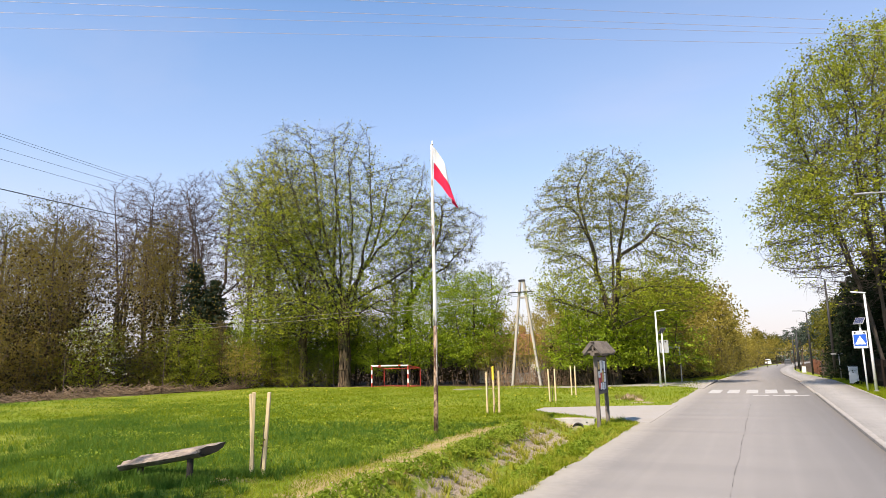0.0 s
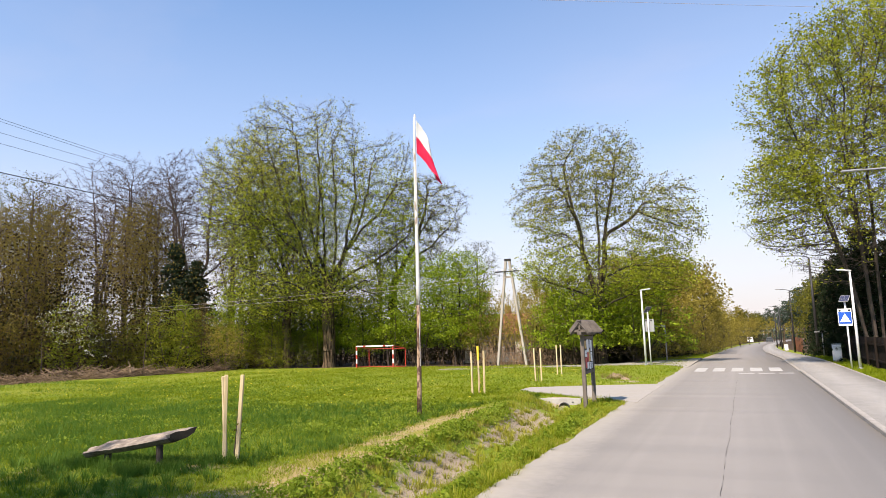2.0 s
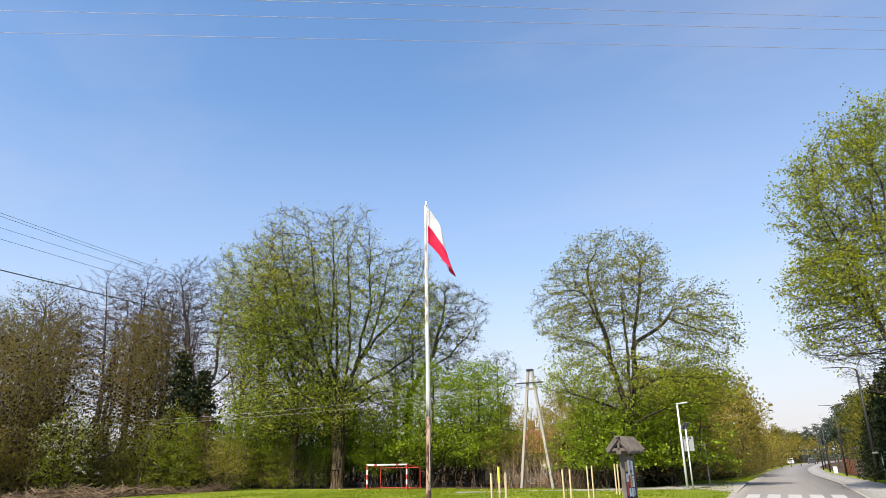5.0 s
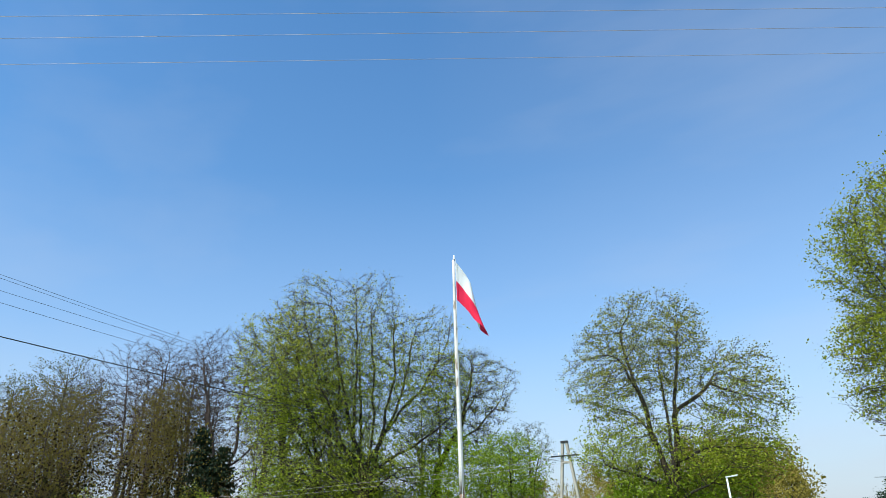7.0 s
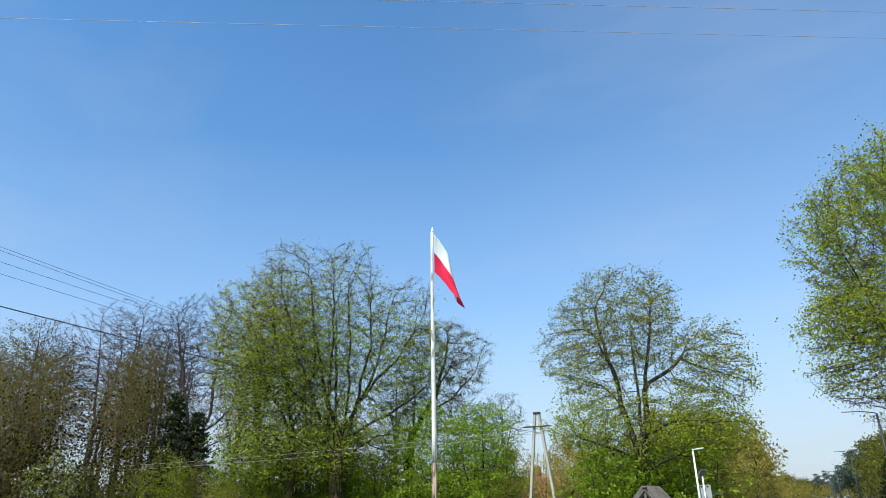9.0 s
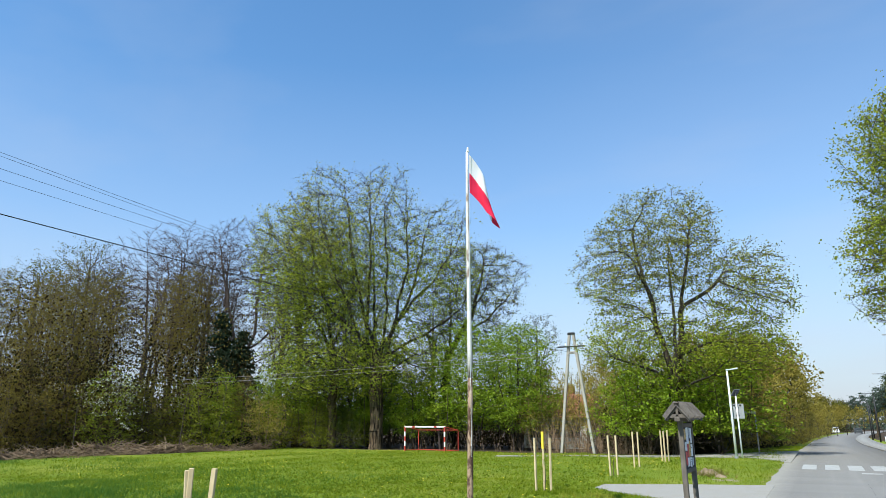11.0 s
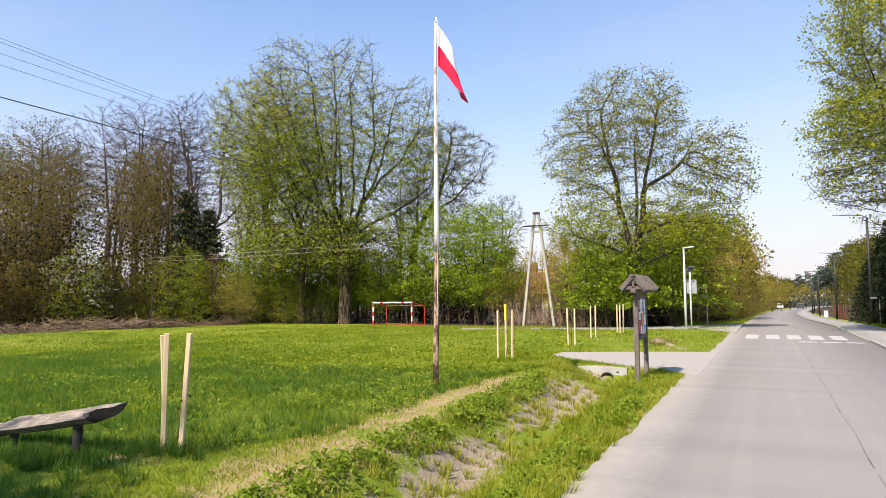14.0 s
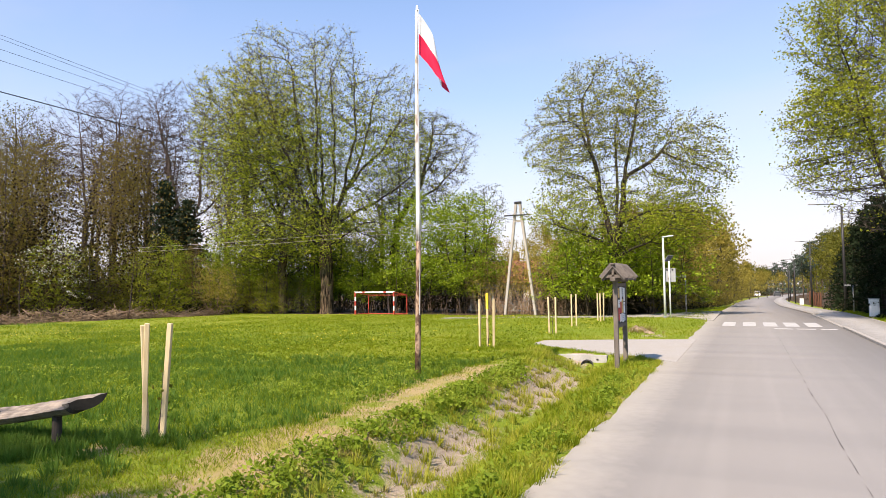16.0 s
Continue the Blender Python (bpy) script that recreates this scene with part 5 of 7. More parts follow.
olive_far = plant("garden_tree", tree_model(63, 7.6, 0.25, 3.0, 0.10, 12, (0, 2, 3, 4), "round", 2, spread=(0.45, 1.0), up=0.1, twig=1.2, coarse=True), BARK_DARK, LEAF_OLIVE, (11.5, 66.0), "far garden tree with dull olive leaves", group="garden trees", per=6, size=0.25, spread=0.3, fine=False, flat=0.4, scale=0.9)
rr = random.Random(3)
for x, y, s in ((-5.9, 54.5, 0.98), (-5.3, 59.0, 1.05), (-8.0, 52.5, 0.82), (-4.8, 64.0, 1.1), (-4.3, 70.0, 1.1), (-7.5, 58.0, 0.98), (-3.2, 76.0, 1.2), (-7.0, 66.0, 1.1), (-2.9, 85.0, 1.05), (-6.5, 76.0, 1.3), (-2.6, 96.0, 0.85), (-1.9, 109.0, 0.75), (-0.9, 124.0, 0.72), (0.4, 141.0, 0.7), (-5.0, 104.0, 1.2), (2.2, 160.0, 0.75), (4.4, 180.0, 0.8), (8.8, 205.0, 0.85), (14.7, 235.0, 0.9), (19.9, 258.0, 0.95)):
    more(gold if y < 70 else gold_far, (x, y), rr.uniform(0, 360), s)
for x, y, s in ((-18.4, 51.5, 0.72), (-8.8, 52.0, 0.8), (-9.0, 47.6, 0.6), (-13.0, 57.5, 0.9), (-16.0, 58.0, 0.9), (-4.6, 57.0, 0.45), (-4.2, 61.5, 0.45)):
    more(gold, (x, y), rr.uniform(0, 360), s, "golden-green young tree behind the thicket" if x < -5 else "")
gold_bush = plant("roadside_bush", bush(64, 4.2, 2.0, 900, 6), BARK_TWIG, LEAF_GOLD, (-5.9, 49.2), "golden-green roadside bush, leafy to the ground", "bush", "roadside bushes", fine="stems", per=6, size=0.12, spread=0.16, flat=0.6, keep=gaps(1.2, 53, 0.8))
for x, y, s in ((-6.2, 52.0, 0.9), (-5.2, 55.5, 0.75), (-5.2, 59.5, 0.95), (-4.6, 63.5, 0.8), (-4.2, 67.5, 0.9), (-3.1, 72.0, 0.85), (-2.9, 77.0, 1.0), (-2.8, 83.0, 0.9), (-2.6, 90.0, 1.0), (-2.3, 98.0, 1.05), (-3.0, 107.0, 1.0), (-2.7, 117.0, 1.1), (-2.2, 128.0, 1.1), (-1.6, 141.0, 1.1), (-0.8, 155.0, 1.1), (0.2, 170.0, 1.1), (-5.6, 47.6, 1.0)):
    more(gold_bush, (x, y), rr.uniform(0, 360), s)
more(under_linden, (-4.0, 61.5), 0, 0.55, "dark green bush among the roadside trees")
for x, y, s in ((9.0, 62.0, 0.8), (10.5, 70.0, 0.95), (9.6, 80.0, 0.9), (10.7, 92.0, 1.0), (8.6, 69.0, 0.55), (13.4, 84.0, 1.1), (14.5, 98.0, 1.1), (11.0, 106.0, 1.05), (12.7, 122.0, 1.1), (14.6, 142.0, 1.5), (17.8, 165.0, 1.75), (21.4, 190.0, 2.0), (25.8, 215.0, 2.2), (18.5, 152.0, 1.8), (22.5, 178.0, 2.0), (29.9, 245.0, 1.6), (25.8, 262.0, 1.6)):
    more(olive_far, (x, y), rr.uniform(0, 360), s)

# the tall tree behind the fence, on the road's other side
def alder_leaves(p, rng):
    """Leaves sit in the crown's upper and outer shell; the low inner twigs are bare."""
    out = np.sqrt(((p[:, 0] - 0.8) / 6.0) ** 2 + (p[:, 1] / 5.0) ** 2)
    share = np.clip((p[:, 2] - 5.0) / 4.0, 0.12, 1.0) * np.clip((np.maximum(out, (p[:, 2] - 9.0) / 9.0) - 0.35) * 2.6, 0.08, 1.0)
    return (rng.uniform(0, 1, len(p)) < share) & gaps(1.3, 47, 1.1, 0.35)(p, rng)


alder_stems = [[(math.cos(a) * 0.5, math.sin(a) * 0.5, 0), (math.cos(a) * (0.6 + o * 0.25), math.sin(a) * (0.6 + o * 0.25), 4.0), (math.cos(a) * (0.6 + o * 0.7), math.sin(a) * (0.6 + o * 0.7), 8.0), (math.cos(a) * (0.6 + o), math.sin(a) * (0.6 + o), 12.0 - o * 0.4)] for a, o in ((3.2, 2.6), (2.3, 1.8), (4.2, 2.2), (5.4, 1.6), (0.4, 1.8), (1.4, 1.4), (3.7, 0.8))]
plant("alder_tree", grow(71, alder_stems, [(1.25, 0, 11.8, 6.1, 5.6, 6.7, 1.0), (-1.5, 0, 7.8, 4.4, 4.0, 4.1, 0.5)], 17000, 0.16, up=0.05, twigs=4, twig=0.8, wander=0.2), BARK, LEAF_ALDER, (7.25, 37.2), "tall many-stemmed tree with bright green outer leaves behind the fence", per=8, size=0.125, spread=0.2, flat=0.6, keep=alder_leaves, rz=24, twig_bark=BARK_LIMB)
plant("maple_tree", tree_model(72, 17.0, 3.0, 5.5, 0.28, 24, (0, 3, 5, 7), "round", 3, (0, 0), twig=1.0, coarse=True), BARK, LEAF_GOLD, (12.0, 37.0), "tall maple with golden spring leaves behind the fence", per=9, size=0.13)


def pine_model(seed):
    sk = Skeleton(seed)
    rng = sk.rng
    sk.line(curve_line(rng, np.array([0, 0, -0.2]), np.array([0.2, 0, 13.0]), 0, 6, 0.05), 0.2, 0.05, 7)
    for i in range(26):
        z = rng.uniform(7.0, 12.8)
        a, r = rng.uniform(0, 6.283), rng.uniform(0.8, 2.3) * (1.2 - abs(z - 9.5) / 5)
        e = np.array([math.cos(a) * r, math.sin(a) * r, z + r * 0.25])
        sk.line(np.array([[0.1, 0, z], e]), 0.04, 0.012, 3)
        for q in range(8):
            sk.tips.append((*e, *(e + rng.normal(0, 0.45, 3) * np.array([1, 1, 0.5]))))
    return sk


for i, (x, y, s) in enumerate(((-1.4, 293.0, 1.7), (0.2, 303.0, 1.6), (1.8, 293.0, 1.45), (3.6, 303.0, 1.35), (4.9, 294.9, 1.3), (6.6, 300.9, 1.4), (-8.0, 296.0, 1.7), (-14.0, 300.0, 1.8), (-20.0, 292.0, 1.7), (24.0, 305.0, 2.0), (31.0, 300.0, 2.0))):
    more(gold_far if i % 3 == 0 else olive_far, (x, y), rr.uniform(0, 360), s, "tree closing the far end of the road")

pine = plant("pine_tree", pine_model(81), BARK, LEAF_FIR, (18.5, 152.0), "distant pine with a high dark crown", group="distant pines", per=9, size=0.34, spread=0.3)
for x, y, s in ((19.5, 128.0, 0.8), (23.0, 140.0, 0.9), (8.2, 146.5, 0.55), (9.0, 157.7, 0.68), (9.6, 142.7, 0.66), (11.0, 152.6, 0.8), (11.6, 140.6, 0.78), (13.2, 147.4, 0.92), (14.6, 150.0, 1.0), (16.0, 165.0, 1.05), (5.6, 302.9, 0.75), (7.4, 307.9, 0.8), (8.9, 302.9, 0.85), (10.6, 312.8, 0.9), (11.7, 302.8, 1.0), (13.5, 310.7, 1.1)):
    more(pine, (x, y), rr.uniform(0, 360), s)
for i in range(34):
    y = rr.uniform(140, 290)
    more(pine, (float(bend(y)) + rr.choice((rr.uniform(8, 40), rr.uniform(-40, -8))), y), rr.uniform(0, 360), rr.uniform(0.5, 0.8))


# deep wood behind the front rows: countless leaves, coloured dark for shade, and stems
def deep_wood():
    rng = np.random.default_rng(91)
    n = 62000
    x = rng.uniform(-95, -19.0, n)
    y = wood_edge(x) + 6.0 + rng.uniform(0, 14, n) ** 1.1
    z = rng.uniform(0, 1, n) ** 1.15 * (6.0 + 3.0 * lump(x, y, 0.09)) * np.interp(x, [-95, -45, -36, -24, -8], [1.15, 1.15, 1.0, 0.75, 0.45])
    p = np.stack([x, y, z], -1)
    half = rng.uniform(0, 1, n) < 0.5
    tagged(new("undergrowth", leaf_soup("undergrowth", p[half], rng.uniform(0.12, 0.26, half.sum()), rng, LEAF_SHADE_OLIVE, 0.4)), "dense olive undergrowth deep in the wood, its shade in the leaf colour", "undergrowth", kind="stuff")
    tagged(new("undergrowth", leaf_soup("undergrowth", p[~half], rng.uniform(0.12, 0.26, (~half).sum()), rng, LEAF_SHADE_BROWN, 0.4)), "dense brown twiggy undergrowth deep in the wood, its shade in the leaf colour", "undergrowth", kind="stuff")
    n = 52000
    x = rng.uniform(-95, -33.0, n)
    y = wood_edge(x) + 9.0 + rng.uniform(0, 15, n)
    z = 2.5 + rng.uniform(0, 1, n) ** 1.3 * (8.6 + 3.0 * lump(x, y, 0.12)) * np.interp(x, [-95, -42, -33], [1.1, 1.0, 0.6])
    half = rng.uniform(0, 1, n) < 0.5
    for q, m in ((half, LEAF_SHADE_BROWN), (~half, LEAF_BROWN)):
        tagged(new("undergrowth", leaf_soup("undergrowth", np.stack([x, y, z], -1)[q], rng.uniform(0.1, 0.22, q.sum()), rng, m, 0.3)), "brown mass of twigs and buds inside the wood, half coloured as shaded", "undergrowth", kind="stuff")
    n = 40000
    y = 44 + 230 * rng.uniform(0, 1, n) ** 1.9
    x = rng.uniform(-12, -3.3, n) + bend(y)
    x = np.where(y < 62, np.minimum(x, np.interp(y, [44, 52, 62], [-6.4, -5.6, -4.2])), x)
    z = rng.uniform(0, 1, n) ** 1.2 * (2.6 + 1.6 * lump(x, y, 0.2))
    tagged(new("undergrowth", leaf_soup("undergrowth", np.stack([x, y, z + drop(y)], -1), rng.uniform(0.12, 0.28, n), rng, LEAF_SHADE_OLIVE, 0.4)), "dense undergrowth beneath the roadside trees, coloured dark as shade", "undergrowth", kind="stuff")
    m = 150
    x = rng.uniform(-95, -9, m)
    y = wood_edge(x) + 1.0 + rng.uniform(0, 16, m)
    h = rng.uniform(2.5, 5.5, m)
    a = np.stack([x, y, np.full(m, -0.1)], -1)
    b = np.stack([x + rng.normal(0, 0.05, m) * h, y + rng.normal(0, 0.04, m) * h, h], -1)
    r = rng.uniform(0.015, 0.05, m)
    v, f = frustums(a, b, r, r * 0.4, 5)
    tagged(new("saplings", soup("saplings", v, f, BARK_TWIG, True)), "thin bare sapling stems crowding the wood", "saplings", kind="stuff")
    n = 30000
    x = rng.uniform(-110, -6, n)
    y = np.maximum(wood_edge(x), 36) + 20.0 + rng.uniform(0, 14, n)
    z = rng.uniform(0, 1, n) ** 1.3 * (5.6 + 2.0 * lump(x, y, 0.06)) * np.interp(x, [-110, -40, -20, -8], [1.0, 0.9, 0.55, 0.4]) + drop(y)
    tagged(new("undergrowth", leaf_soup("undergrowth", np.stack([x, y, z], -1), rng.uniform(0.18, 0.36, n), rng, LEAF_SHADE_BROWN, 0.3)), "brown thicket far back in the wood, its shade in the leaf colour", "undergrowth", kind="stuff")
    # dry stems in the thicket by the line pole and the goal
    n = 420
    x = np.where(rng.uniform(0, 1, n) < 0.85, rng.uniform(-15.5, -8.6, n), rng.uniform(-25, -15, n))
    y = wood_edge(x) + 0.9 + rng.uniform(0, 1, n) ** 1.5 * 4.0
    h = rng.uniform(0.6, 2.4, n) * np.where(x > -15.5, 1.15, 0.7)
    a = np.stack([x, y, drop(y) - 0.05], -1)
    b = a + np.stack([rng.normal(0, 0.28, n) * h, rng.normal(0, 0.2, n) * h, h], -1)
    r = rng.uniform(0.006, 0.013, n)
    v, f = frustums(a, b, r, r * 0.3, 3, True)
    tagged(new("dry_stems", soup("dry_stems", v, f, BARK_TAN)), "dry tan reed-like stems at the thicket's foot", "stems", kind="stuff")
    # far woods closing the horizon
    for n, lo, hi, small, big in ((24000, 1.25, 1.95, 1.0, 2.2), (14000, 1.95, 1.25 + 2 * np.pi, 4.0, 8.0)):
        a = rng.uniform(lo, hi, n)
        r = rng.uniform(330, 420, n)
        p = np.stack([np.cos(a) * r, 60 + np.sin(a) * r, rng.uniform(-12, 7, n)], -1)
        p[:, 2] += 4 * lump(p[:, 0], p[:, 1], 0.02)
        tagged(new("far_woods", leaf_soup("far_woods", p, rng.uniform(small, big, n), rng, LEAF_FIR, 0.2)), "far dark woods on the horizon", "woods", kind="stuff")


deep_wood()


# ---- things ----
def flagpole():
    t = thing("flagpole", (-6.05, 14.85, ground_at(-6.05, 14.85)), "tall peeling white pole, bare brown below, with a flag", "flagpole")
    top = Vector((0.06, 0.02, 7.53))
    pts = [top * u + Vector((0.02 * math.sin(u * 5), 0, 0)) for u in np.linspace(0, 1, 15)]
    rad = [0.062 - 0.034 * u for u in np.linspace(0, 1, 15)]
    part("lower_pole", Shape().tube(pts[:6], rad[:6], 12), POLE_LOW, t, "bare rusty-brown weathered lower pole", True)
    part("upper_pole", Shape().tube(pts[5:], rad[5:], 12), POLE_HIGH, t, "white painted upper pole", True)
    part("cap", Shape().tube([top, top + Vector((0, 0, 0.10))], [0.032, 0.022], 10), STEEL_WHITE, t)
    # cloth: hoist down the pole, fly hanging away on a light wind
    right = Vector((0.90, 0.43, 0.0))
    depth = Vector((-0.43, 0.90, 0.0))
    hoist_top = top + Vector((0.03, 0.0, -0.06))

    steps_u = 60
    spine = [hoist_top + Vector((0, 0, -0.44))]
    for i in range(steps_u):
        fall = 0.80 + 0.62 * (i / steps_u) ** 0.8
        spine.append(spine[-1] + (right * math.cos(fall) + Vector((0, 0, -math.sin(fall)))) * (1.22 / steps_u))

    def cloth_at(u, v):
        """The fly hangs steeper and twists, its upper half turning to the back."""
        k = min(int(u * steps_u), steps_u - 1)
        p = spine[k].lerp(spine[k + 1], u * steps_u - k)
        twist = 0.95 * u ** 1.4
        across = Vector((0, 0, math.cos(twist))) + depth * math.sin(twist) - right * (0.3 * u * math.sin(twist))
        wave = 0.07 * math.sin(7.0 * u + 1.6 * v) * u ** 0.6 + 0.035 * math.sin(15 * u - 3 * v) * u
        return p + across * ((v - 0.5) * 0.88) + depth * wave + right * (0.035 * math.sin(9 * u + 4 * v) * u)

    for name, v0, v1, m in (("white_half", 0.5, 1.0, FLAG_WHITE), ("red_half", 0.0, 0.5, FLAG_RED)):
        s, nu, nv = Shape(), 30, 9
        vs = [cloth_at(i / nu, v0 + (v1 - v0) * j / nv) for i in range(nu + 1) for j in range(nv + 1)]
        fs = [(i * (nv + 1) + j, (i + 1) * (nv + 1) + j, (i + 1) * (nv + 1) + j + 1, i * (nv + 1) + j + 1) for i in range(nu) for j in range(nv)]
        part(name, s.add(vs, fs), m, t, "white cloth half" if v0 else "red cloth half", True)
    part("halyard", Shape().tube([top + Vector((0.05, -0.04, 0)), Vector((0.09, -0.07, 4.0)), Vector((0.10, -0.08, 1.2))], 0.004, 5), STEEL_WHITE, t)


def mottled(name, dark, pale, scale, share):
    """Paint flaked off in patches."""
    k = Nodes(name)
    patch = k.noise(scale, 5.0, 0.6, (1, 1, 0.45))
    col = k.mix(k.ramp(patch, share - 0.04, share + 0.04), dark, pale)
    col = k.mix(k.math("MULTIPLY", k.ramp(k.noise(30.0), 0.4, 0.7), 0.5), col, tuple(c * 0.6 for c in pale))
    k.bump(patch, 0.6, 0.008)
    return k.done(col, 0.8)


POLE_LOW = mottled("rusty_pole", (0.055, 0.024, 0.014), (0.36, 0.25, 0.17), 8.5, 0.50)
POLE_HIGH = mottled("peeling_pole", (0.27, 0.20, 0.15), (0.68, 0.65, 0.61), 6.0, 0.42)
flagpole()


def bench():
    """A thick split-log seat, leaning forward a little, on two short posts."""
    a, b = Vector((-8.44, 7.78, 0.0)), Vector((-6.47, 7.95, 0.0))
    d = (b - a).normalized()
    mid = (a + b) / 2
    t = thing("log_bench", (mid.x, mid.y, ground_at(mid.x, mid.y)), "weathered grey half-log bench on short posts in the grass", "bench", rz=math.degrees(math.atan2(d.y, d.x)))
    half, n, m = (b - a).length / 2, 26, 14
    rng = random.Random(4)
    vs, fs = [], []
    for i in range(n + 1):
        u = i / n
        x = -half + 2 * half * u
        z = 0.25 + 0.30 * u
        front = -0.155 - 0.02 * math.sin(u * 5.0) + rng.uniform(-0.006, 0.006)
        rear = 0.155 + 0.02 * math.sin(u * 8.0 + 1) + rng.uniform(-0.01, 0.01)
        cut = max(0.0, (u - 0.84) / 0.16)
        if u < 0.10:
            rear -= 0.13
        for k in range(m):
            q = k / (m - 1) if k < 7 else None
            if k < 7:
                y = front + (rear - front) * k / 6
                h = 0.012 * math.sin(k * 1.7 + i * 0.4) * (0 < k < 6) + rng.uniform(-0.003, 0.003)
            else:
                c = (k - 6) / (m - 6)
                y = rear + (front - rear) * c
                h = -0.022 - 0.11 * math.sin(math.pi * c) ** 0.8
            tilt = 0.36
            over = -0.36 * cut * (1 - (y - front) / (rear - front))
            vs.append((x + over, y * math.cos(tilt) - h * math.sin(tilt), z + y * math.sin(tilt) + h * math.cos(tilt)))
    for i in range(n):
        for k in range(m):
            j = (k + 1) % m
            fs.append((i * m + k, i * m + j, (i + 1) * m + j, (i + 1) * m + k))
    # the cut's underside gets a dark colour for its shade
    dark = [f for q, f in enumerate(fs) if q // m >= 0.82 * n and q % m >= 6]
    for name, faces, wood, label in (("seat", [f for f in fs if f not in dark], WOOD_BENCH, "split log seat, worn pale and cracked"), ("cut_end", dark, WOOD_DARK_SHADE, "slanting cut under the raised end, its shade put in the colour")):
        used = sorted({i for f in faces for i in f})
        at = {i: k for k, i in enumerate(used)}
        part(name, Shape().add([vs[i] for i in used], [tuple(at[i] for i in f) for f in faces]), wood, t, label)
    for end, label in ((0, "pale end grain"), (n, "cut end, its shade put in the colour")):
        ring = [Vector(vs[end * m + k]) + Vector((0.004 if end else -0.004, 0, 0)) for k in range(m)]
        part("end_face", Shape().add(ring, [tuple(range(m))]), WOOD_DARK_SHADE if end else WOOD_BENCH, t, label)
    # posts coloured dark for the shade below the seat
    for x, h in ((-half * 0.62, 0.20), (half * 0.42, 0.37)):
        part("post", Shape().tube([(x, 0, -0.25), (x, 0, h)], [0.055, 0.05], 12), WOOD_DARK_SHADE, t, "short log post, coloured dark for its shade")


bench()


def stake_group(x, y, offsets, label, height=1.36, tips=0, lean=0.03):
    """Wooden stakes driven in round a sapling."""
    rng = random.Random(int(y * 100))
    for i, (dx, dy, tx, ty) in enumerate(offsets):
        px, py = x + dx, y + dy
        g = ground_at(px, py)
        t = thing("tree_stake", (px, py, g), label, "stake", "stakes round the saplings")
        h = height * rng.uniform(0.985, 1.015)
        s = Shape().bar((0, 0, -0.25), (tx, ty, h), 0.054, 0.054, 0.006, rng.uniform(0, 1.5))
        part("shaft", s, WOOD_STAKE, t)
        if tips and i == 1:
            part("painted_top", Shape().bar((tx * 0.80, ty * 0.80, h * 0.80), (tx * 1.13, ty * 1.13, h * 1.13), 0.066, 0.066, 0.006), PAINT_YELLOW, t, "bright yellow painted top")


def sapling(x, y, h):
    g = ground_at(x, y)
    rng = np.random.default_rng(int(y * 10))
    t = thing("sapling", (x, y, g), "thin young sapling with a few leaves between stakes", "sapling", "saplings")
    pts = curve_line(rng, np.zeros(3), np.array([0.03, 0.0, h]), 0, 5, 0.012)
    part("stem", Shape().tube(pts, [0.012, 0.011, 0.010, 0.008, 0.006, 0.004], 6), BARK_TWIG, t)
    p = pts[rng.integers(2, 6, 26)] + rng.normal(0, 0.06, (26, 3))
    part("leaves", leaf_soup("leaves", p, rng.uniform(0.04, 0.07, 26), rng, LEAF_OLIVE), LEAF_OLIVE, t)


PALE = "pale fresh-sawn wooden stake in the grass"
stake_group(-5.95, 8.37, ((-0.15, -0.05, 0.015, -0.10), (-0.14, -0.115, 0.04, -0.01), (0.0, 0.0, 0.085, 0.03)), PALE + ", one of three", 1.28)
sapling(-6.0, 8.40, 0.75)
stake_group(-6.82, 20.7, ((-0.20, 0.0, 0.0, 0.0), (-0.02, 0.15, 0.0, 0.0), (0.22, 0.0, 0.02, 0.0)), PALE + ", one of three", 1.40, tips=1)
stake_group(-6.48, 26.4, ((-0.07, 0.0, -0.03, 0.0), (0.17, 0.0, 0.0, 0.0)), PALE + ", one of a pair", 1.34)
stake_group(-6.83, 30.8, ((0.02, 0.0, 0.0, 0.0), (0.22, 0.0, 0.01, 0.0)), PALE + ", one of a pair", 1.36)
stake_group(-6.5, 34.9, ((-0.04, 0.0, 0.0, 0.0), (0.09, 0.0, 0.0, 0.0), (0.14, 0.5, 0.02, 0.0)), PALE + ", one of three", 1.38)
sapling(-6.8, 20.8, 0.8)
sapling(-6.48, 26.5, 0.8)


